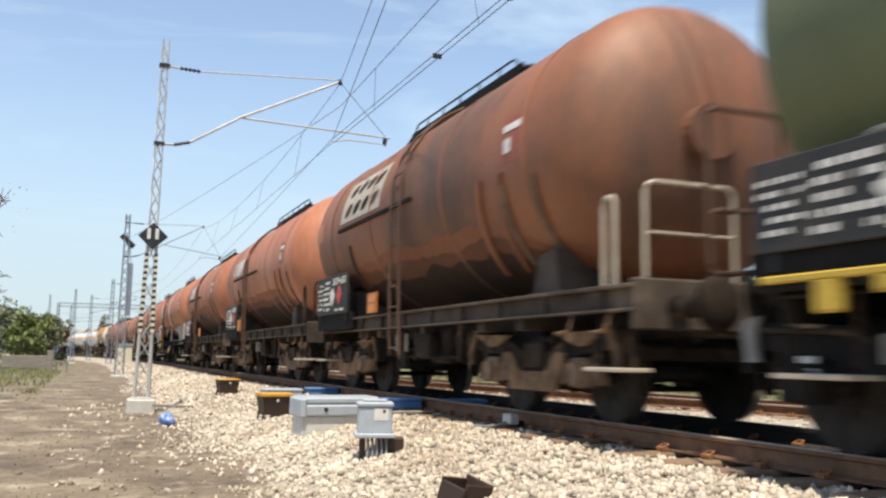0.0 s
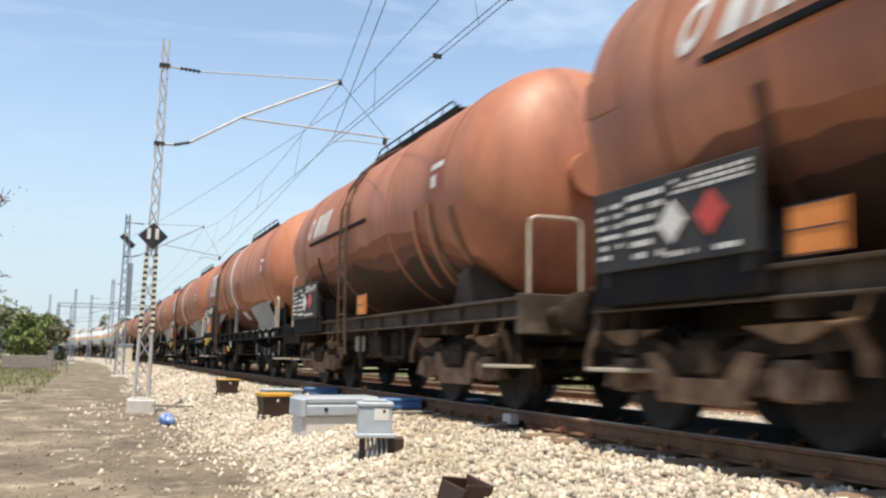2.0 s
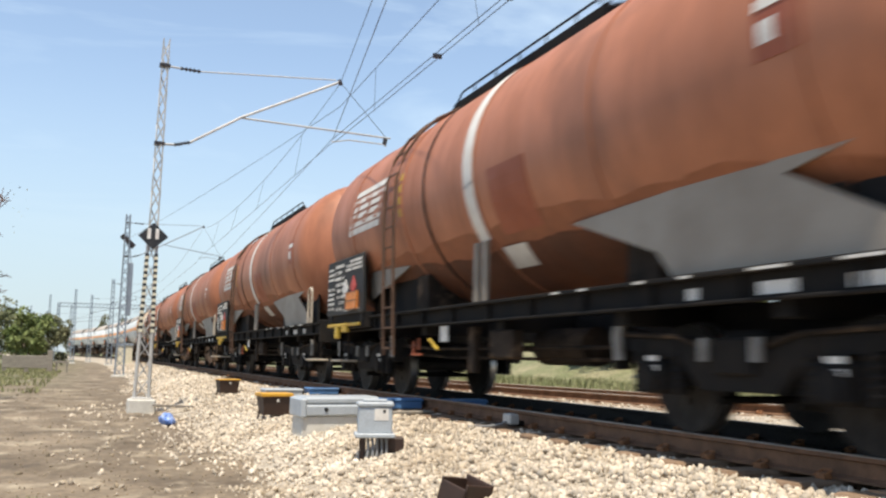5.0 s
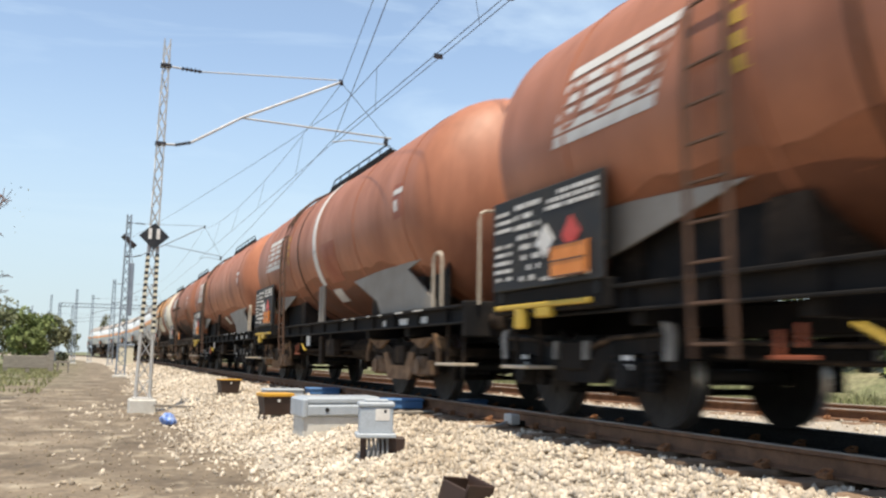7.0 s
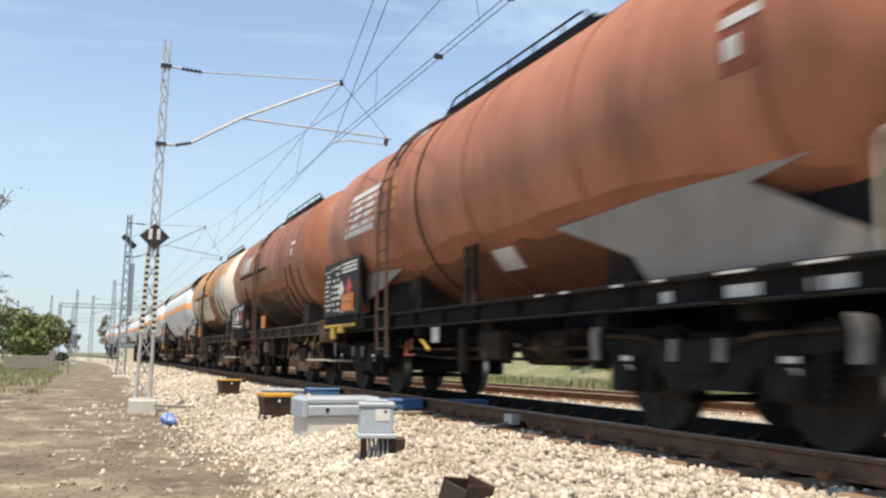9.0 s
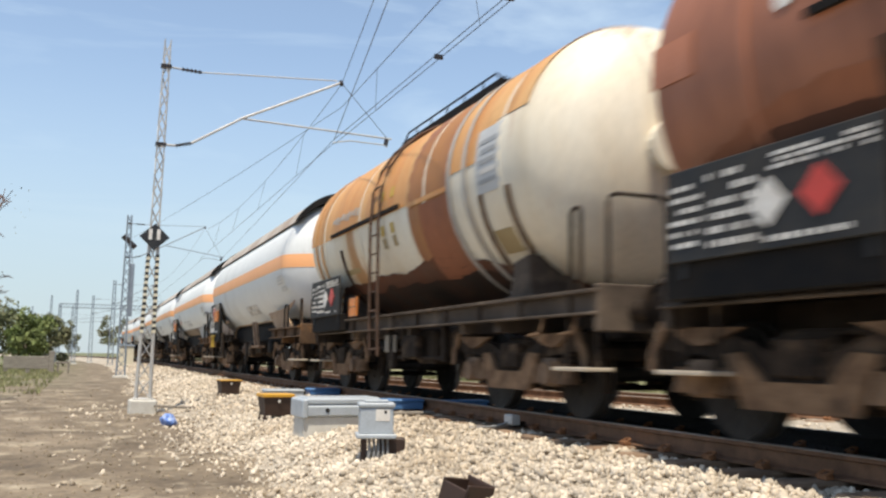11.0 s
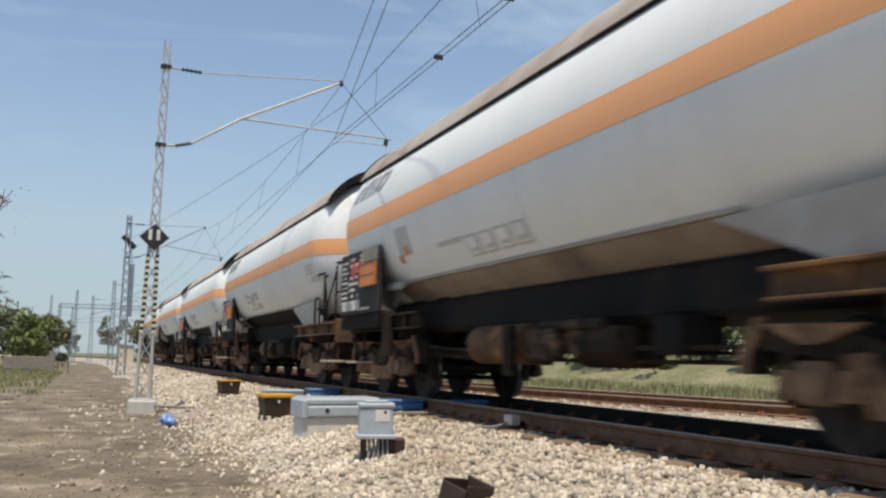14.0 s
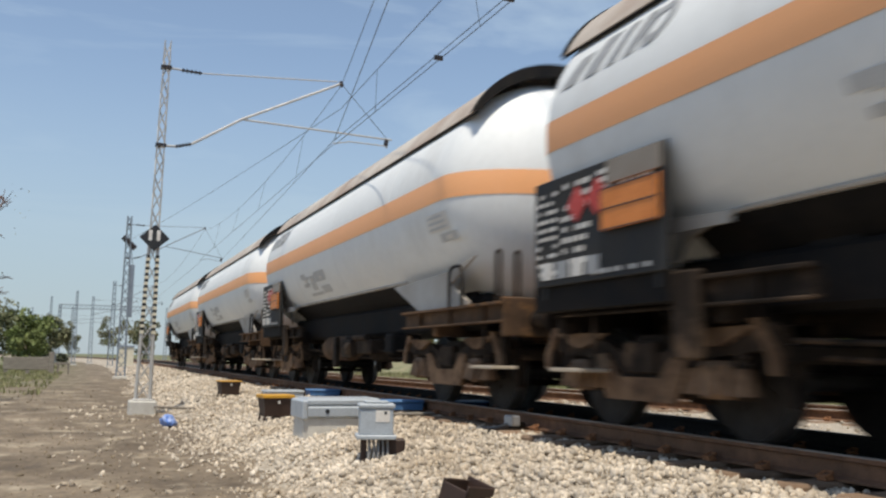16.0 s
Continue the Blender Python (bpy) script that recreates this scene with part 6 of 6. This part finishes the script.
def capped_box(x, y, z, size, lid, rot):
    w = thing("cable_box", "dark brown cable box with an orange lid on short legs" if not lid else "dark brown cable box with a yellow lid on short legs",
              "cable box", "cable boxes beside the track", pose(x, y, z, 0, 0, rot))
    b = bmesh.new()
    s = size
    v = [b.verts.new(p) for p in [(-0.19 * s, -0.16 * s, 0.08), (0.19 * s, -0.16 * s, 0.08), (0.19 * s, 0.16 * s, 0.08), (-0.19 * s, 0.16 * s, 0.08),
                                 (-0.23 * s, -0.2 * s, 0.36), (0.23 * s, -0.2 * s, 0.36), (0.23 * s, 0.2 * s, 0.36), (-0.23 * s, 0.2 * s, 0.36)]]
    for f in ((3, 2, 1, 0), (4, 5, 6, 7), (0, 1, 5, 4), (1, 2, 6, 5), (2, 3, 7, 6), (3, 0, 4, 7)):
        b.faces.new([v[k] for k in f])
    part("case", b, M["brownbox"], w)
    b = bmesh.new()
    box(b, -0.25 * s, 0.25 * s, -0.22 * s, 0.22 * s, 0.362, 0.362 + (0.05 if lid else 0.022), 0.008)
    part("lid", b, M["lid"], w)
    b = bmesh.new()
    box(b, -0.01, 0.025, -0.212 * s, -0.20 * s, 0.28, 0.32)
    part("latch", b, M["letter"], w)
    for sx in (-1, 1):
        for sy in (-1, 1):
            b = tube(bmesh.new(), [(sx * 0.19 * s, sy * 0.14 * s, 0.14), (sx * 0.22 * s, sy * 0.17 * s, -0.12)], 0.018, 6)
            part("leg", b, M["brownbox"], w)


def point_machine():
    w = thing("point_machine", "grey point machine with a ribbed cover on a pale concrete plinth", "point machine", at=pose(2.70, 11.1, 0))
    b = bmesh.new()
    box(b, -0.12, 0.92, 0.0, 0.55, 0.0, 0.44, 0.015)
    part("plinth", b, M["concrete"], w)
    b = bmesh.new()
    box(b, -0.13, 0.93, -0.04, 0.60, 0.44, 0.58, 0.02)
    part("case", b, M["greybox"], w)
    b = bmesh.new()
    box(b, -0.10, 0.90, -0.02, 0.58, 0.58, 0.68, 0.03)
    part("cover", b, M["greybox"], w)
    for x in (0.18, 0.66):
        b = tube(bmesh.new(), [(x, -0.05, 0.52), (x, -0.035, 0.52)], 0.028, 10)
        part("bolt", b, M["signblack"], w)
    b = bmesh.new()
    box(b, -0.15, -0.07, -0.06, 0.62, 0.42, 0.66, 0.02)
    part("end_panel", b, M["greybox"], w)


def cover(name, label, x, y, z, sx, sy, sz, material, rot=0.0, group=""):
    w = thing(name, label, "cover box", group, pose(x, y, z, 0, 0, rot))
    b = bmesh.new()
    box(b, -sx, sx, -sy, sy, 0, sz * 0.7, 0.01)
    part("case", b, material, w)
    b = bmesh.new()
    box(b, -sx - 0.02, sx + 0.02, -sy - 0.02, sy + 0.02, sz * 0.7, sz, 0.02)
    part("lid", b, material, w)
    b = bmesh.new()
    box(b, sx + 0.02, sx + 0.06, -sy * 0.6, sy * 0.6, sz * 0.2, sz * 0.8, 0.01)
    part("end_cap", b, M["signblack"], w)
    return w


junction_box()
capped_box(3.07, 20.75, 0.25, 1.0, False, 6)
capped_box(2.78, 13.9, 0.20, 1.0, True, 4)
point_machine()
cover("rod_cover", "blue painted steel rod cover beside the rail", 4.40, 12.6, 0.44, 0.30, 0.16, 0.15, M["bluebox"], -3, "point rod covers")
cover("rod_cover", "blue painted steel rod cover beside the rail", 4.42, 17.4, 0.44, 0.30, 0.2, 0.13, M["bluebox"], 0, "point rod covers")
cover("rod_cover", "blue painted steel rod cover between the rails", 5.30, 12.4, 0.43, 0.36, 0.16, 0.15, M["bluebox"], 0, "point rod covers")
cover("rod_cover", "pale grey steel rod cover beside the rail", 3.62, 17.4, 0.40, 0.36, 0.25, 0.15, M["greybox"], 0, "point rod covers")


def rail_sensor():
    w = thing("rail_sensor", "small grey wheel sensor clamped to the rail foot", "sensor", at=pose(4.56, 9.2, 0.455))
    b = bmesh.new()
    box(b, -0.06, 0.06, -0.10, 0.10, 0.0, 0.12, 0.015)
    part("case", b, M["mast"], w)
    b = bmesh.new()
    box(b, -0.03, 0.16, -0.04, 0.04, -0.02, 0.04, 0.01)
    part("clamp", b, M["grime"], w)
    b = tube(bmesh.new(), arch([(-0.05, 0, 0.03), (-0.2, 0.02, -0.02), (-0.45, 0.25, -0.04)], 4, 0.1), 0.015, 6)
    part("cable", b, M["cable"], w)


def broken_duct():
    w = thing("cable_duct_end", "dark open end of a plastic cable duct in the stones", "cable duct", at=pose(2.55, 5.95, 0.10, 12, 8, 20))
    b = bmesh.new()
    box(b, -0.13, 0.13, -0.14, -0.115, 0.0, 0.24, 0.006)
    box(b, -0.13, 0.13, 0.115, 0.14, 0.0, 0.22, 0.006)
    box(b, -0.13, -0.105, -0.14, 0.14, 0.0, 0.20, 0.006)
    box(b, 0.105, 0.13, -0.14, 0.14, 0.0, 0.25, 0.006)
    box(b, -0.12, 0.12, -0.13, 0.13, 0.0, 0.03)
    part("duct_wall", b, M["brownbox"], w)


def litter():
    bm = bmesh.new()
    bmesh.ops.create_icosphere(bm, subdivisions=3, radius=0.13)
    for v in bm.verts:
        n = noise.noise(v.co * 9) * 0.045 + noise.noise(v.co * 22) * 0.02
        v.co += v.co.normalized() * n
        v.co.z *= 0.85
        v.co.z = max(v.co.z, -0.07)
    ob = link("plastic_bag", bm, M["plastic_blue"], smooth=False)
    ob.matrix_basis = pose(1.33, 15.4, 0.11)
    tagged(ob, "crumpled blue and white plastic bag on the earth", "litter")
    bm = bmesh.new()
    box(bm, -0.45, 0.45, -0.06, 0.06, 0.0, 0.05, 0.01)
    ob = link("plank", bm, M["wood"])
    ob.matrix_basis = pose(1.75, 19.0, 0.1, 0, 4, 25)
    tagged(ob, "short weathered plank on the ballast edge", "plank")
    bm = bmesh.new()
    box(bm, -0.6, 0.6, -0.09, 0.09, 0.0, 0.04, 0.01)
    ob = link("plank", bm, M["wood"])
    ob.matrix_basis = pose(3.95, 11.6, 0.42, 0, 0, 8)
    tagged(ob, "weathered plank beside the rail", "plank")


rail_sensor()
broken_duct()
litter()


# ---- vegetation and distance ----
def leaf_cloud(rng, centres, n, size):
    """Many small folded leaves spread through a set of clumps."""
    c = centres[rng.integers(0, len(centres), n)]
    d = rng.normal(0, 1, (n, 3))
    d /= np.linalg.norm(d, axis=1)[:, None]
    p = c[:, :3] + d * (c[:, 3] * rng.uniform(0.45, 1.0, n) ** 0.6)[:, None]
    a = rng.normal(0, 1, (n, 3))
    a /= np.linalg.norm(a, axis=1)[:, None]
    b = np.cross(a, rng.normal(0, 1, (n, 3)))
    b /= np.linalg.norm(b, axis=1)[:, None]
    s = (size * rng.uniform(0.6, 1.4, n))[:, None]
    V = np.stack([p - a * s, p + b * s * 0.6, p + a * s, p - b * s * 0.6], 1).reshape(-1, 3)
    return V, np.arange(n * 4).reshape(-1, 4)


def tree(name, label, x, y, height, spread, seed, leaves, size, material, category="tree", bare=False, group="trees beyond the yard"):
    rng = np.random.default_rng(seed)
    w = thing(name, label, category, group, pose(x, y, 0))
    bm = bmesh.new()
    th = height * (0.35 if not bare else 0.4)
    tube(bm, [(0, 0, -0.1), (0.05, 0, th * 0.5), (0.0, 0.05, th), (0.05, 0, height * 0.75)], 0.022 * height, 7, 0, 0.006 * height)
    tips = []
    for k in range(9 if not bare else 14):
        a = k * 2.4 + rng.uniform(-0.4, 0.4)
        z0 = height * rng.uniform(0.15, 0.6)
        r = spread * rng.uniform(0.45, 0.85)
        z1 = min(height * 0.92, z0 + height * rng.uniform(0.15, 0.45))
        e = Vector((math.cos(a) * r, math.sin(a) * r, z1))
        m = Vector((e.x * 0.5, e.y * 0.5, z0 + (z1 - z0) * 0.6))
        tube(bm, [(0, 0, z0), m, e], 0.010 * height, 5, 0, 0.003 * height)
        tips.append(e)
        if bare:
            for q in range(7):
                g = e.lerp(m, rng.uniform(0, 0.9))
                f = g + Vector(rng.uniform(-1, 1, 3)) * spread * 0.3 + Vector((0, 0, 0.2))
                tube(bm, [g, g.lerp(f, 0.5) + Vector((0, 0, 0.05)), f], 0.004 * height, 4, 0, 0.0015 * height)
                for _ in range(3):
                    f2 = f + Vector(rng.uniform(-1, 1, 3)) * spread * 0.14
                    tube(bm, [g.lerp(f, rng.uniform(0.4, 1)), f2], 0.0018 * height, 3)
    part("trunk", bm, M["bark"] if not bare else M["twig"], w)
    cl = []
    for e in tips:
        for _ in range(3):
            o = rng.uniform(-1, 1, 3) * spread * 0.28
            cl.append((e.x + o[0], e.y + o[1], max(0.3, e.z + o[2]), spread * rng.uniform(0.14, 0.34)))
    for _ in range(10 if not bare else 0):
        a, r = rng.uniform(0, 6.28), spread * rng.uniform(0.2, 0.8)
        cl.append((math.cos(a) * r, math.sin(a) * r, height * rng.uniform(0.15, 0.75), spread * rng.uniform(0.18, 0.34)))
    if leaves:
        V, Fc = leaf_cloud(rng, np.array(cl), leaves, size)
        V[:, 2] = np.maximum(V[:, 2], 0.05)
        c = new("crown", mesh_from("crown", V, Fc, material))
        c.parent = w
    return w


# dense shrubs and small trees on the left
for k, (x, y, hgt, sp) in enumerate([(-7.6, 74, 4.9, 2.6), (-5.0, 77, 5.0, 2.4), (-10.5, 80, 5.6, 3.2), (-2.9, 82, 3.9, 1.9), (-14.5, 82, 5.2, 3.4), (-4.0, 70, 3.2, 1.6)]):
    tree("tree", "bushy spring-green tree behind the low wall", x, y, hgt, sp, 20 + k, 3600, 0.13, M["leaf"] if k % 3 else M["leaf_dark"])
tree("bare_tree", "bare twiggy branches with few buds", -3.1, 24.0, 5.6, 1.6, 51, 160, 0.025, M["leaf_dark"], "tree", True)
# growth behind the siding, seen under and between the wagons
rngv = random.Random(8)
for k in range(20):
    y = 2 + k * 4.6
    x = 24 + rngv.uniform(-2, 6) + (0.05 * y)
    tree("bush", "dull green scrub beyond the siding", x, y, rngv.uniform(2.4, 4.4), rngv.uniform(2.2, 3.2), 80 + k, 3600, 0.16, M["leaf_dark"] if k % 2 else M["leaf"], "bush", False, "scrub beyond the siding")
for k, (x, y, hgt) in enumerate([(13.5, 78, 6.0), (15.5, 86, 6.5), (12.0, 110, 7.0), (8.0, 150, 7.0), (4.0, 190, 8.0), (-4.0, 235, 7.0), (-12, 240, 7.5), (12, 210, 8)]):
    tree("tree", "dark green trackside tree in the distance", x, y, hgt, hgt * 0.36, 120 + k, 1800, 0.2, M["leaf_dark"])
for k, (x, y, hgt) in enumerate([(27, 9, 7.5), (30, 4, 8.0), (25, -2, 7.0)]):
    tree("bare_tree", "tall grey bare tree beyond the siding", x, y, hgt, 2.6, 160 + k, 900, 0.05, M["leaf_dark"], "tree", True)


def grass():
    rng = np.random.default_rng(12)
    zones = [(-4.0, -0.25, 6.0, 9.6, 2300, 0.09), (-9.0, -1.2, 28.0, 60.0, 5200, 0.16), (13.5, 22.0, 3.0, 50.0, 15000, 0.42), (-0.9, -0.3, 7.6, 9.2, 420, 0.08), (-14, -2, 60, 80, 2600, 0.25)]
    VV, FF, base = [], [], 0
    for x0, x1, y0, y1, n, hh in zones:
        x, y = rng.uniform(x0, x1, n), rng.uniform(y0, y1, n)
        keep = np.array([noise.noise((a * 0.8, b * 0.5, 4)) > -0.12 for a, b in zip(x, y)])
        x, y = x[keep], y[keep]
        n = len(x)
        z = np.array([relief(a, b) for a, b in zip(x, y)]) - 0.01
        for _ in range(3):
            ang, lean = rng.uniform(0, 6.28, n), rng.uniform(0.1, 0.6, n) * hh
            h = hh * rng.uniform(0.5, 1.3, n)
            wd = 0.012 + 0.05 * hh
            dx, dy = np.cos(ang) * wd, np.sin(ang) * wd
            V = np.stack([np.stack([x - dx, y - dy, z], 1), np.stack([x + dx, y + dy, z], 1), np.stack([x + dy / wd * lean, y - dx / wd * lean, z + h], 1)], 1).reshape(-1, 3)
            VV.append(V)
            FF.append(np.arange(len(V)).reshape(-1, 3) + base)
            base += len(V)
    ob = new("grass", mesh_from("grass", np.concatenate(VV), np.concatenate(FF), M["grassblade"]))
    tagged(ob, "patchy short spring grass and weeds", "grass", kind="stuff")


grass()


def low_wall():
    w = thing("low_wall", "low weathered grey wall with a taller end post", "wall", at=pose(-2.5, 55, 0))
    b = bmesh.new()
    box(b, -1.75, 0.75, -0.12, 0.12, 0.25, 0.95, 0.02)
    part("wall", b, M["wood"], w)
    b = bmesh.new()
    box(b, 0.55, 0.85, -0.16, 0.16, 0.0, 1.25, 0.03)
    part("post", b, M["wood"], w)
    for x in (-1.6, -0.5):
        b = bmesh.new()
        box(b, x - 0.1, x + 0.1, -0.1, 0.1, 0.0, 0.26)
        part("foot", b, M["wood"], w)
    w2 = thing("bench", "low dark weathered bench beside the wall", "bench", at=pose(-1.15, 55.2, 0))
    b = bmesh.new()
    box(b, -0.45, 0.35, -0.18, 0.18, 0.55, 0.66, 0.02)
    part("seat", b, M["wood"], w2)
    for x in (-0.3, 0.25):
        b = bmesh.new()
        box(b, x - 0.05, x + 0.05, -0.15, 0.15, 0.0, 0.56)
        part("leg", b, M["wood"], w2)


def relay_hut():
    w = thing("relay_cabinet", "cream relay cabinet with a grey roof beside the track", "cabinet", at=pose(3.0, 76, 0))
    b = bmesh.new()
    box(b, -0.55, 0.55, -0.4, 0.4, 0.0, 1.75, 0.02)
    part("case", b, M["stripe_y"], w)
    b = bmesh.new()
    box(b, -0.62, 0.62, -0.47, 0.47, 1.75, 1.9, 0.02)
    part("roof", b, M["mastblue"], w)
    b = bmesh.new()
    box(b, -0.02, 0.02, -0.41, -0.40, 0.1, 1.7)
    part("door_joint", b, M["signblack"], w)


def grass_bank():
    bm = bmesh.new()
    xs = [20 + 1.2 * k for k in range(16)]
    ys = [-60 + 3.0 * k for k in range(90)]
    rows = []
    for y in ys:
        top = 1.9 + 0.5 * noise.noise((y * 0.05, 3, 1))
        rows.append([bm.verts.new((x + 1.5 * noise.noise((y * 0.06, 0, 5)), y, top * max(0.0, math.sin(math.pi * min(1, (x - 20) / 18))) - 0.05 + 0.12 * noise.noise((x * 0.5, y * 0.5, 2)))) for x in xs])
    for r0, r1 in zip(rows, rows[1:]):
        for i in range(len(xs) - 1):
            bm.faces.new((r0[i], r0[i + 1], r1[i + 1], r1[i]))
    tagged(link("grass_bank", bm, M["bank"], smooth=True), "low rough grass bank beyond the siding", "bank", kind="structure")


grass_bank()
low_wall()
relay_hut()
scatter_stones()


# ---- motion ----
def motions():
    times = [0.5 * k for k in range(33)]
    turns = [k / FPS for k in range(481)]
    spin = SPEED / WHEEL_R
    for ob, s0 in TRAIN:
        walk(ob, [(t, along(s0 - SPEED * t)) for t in times])
        # wheels turn forwards as the wagon rolls towards -y
        for c in ob.children:
            if c.name.startswith("wheelset"):
                y = c.matrix_basis.translation.y
                walk(c, [(t, Matrix.Translation((0, y, WHEEL_R)) @ Matrix.Rotation(spin * t, 4, "X")) for t in turns])


motions()
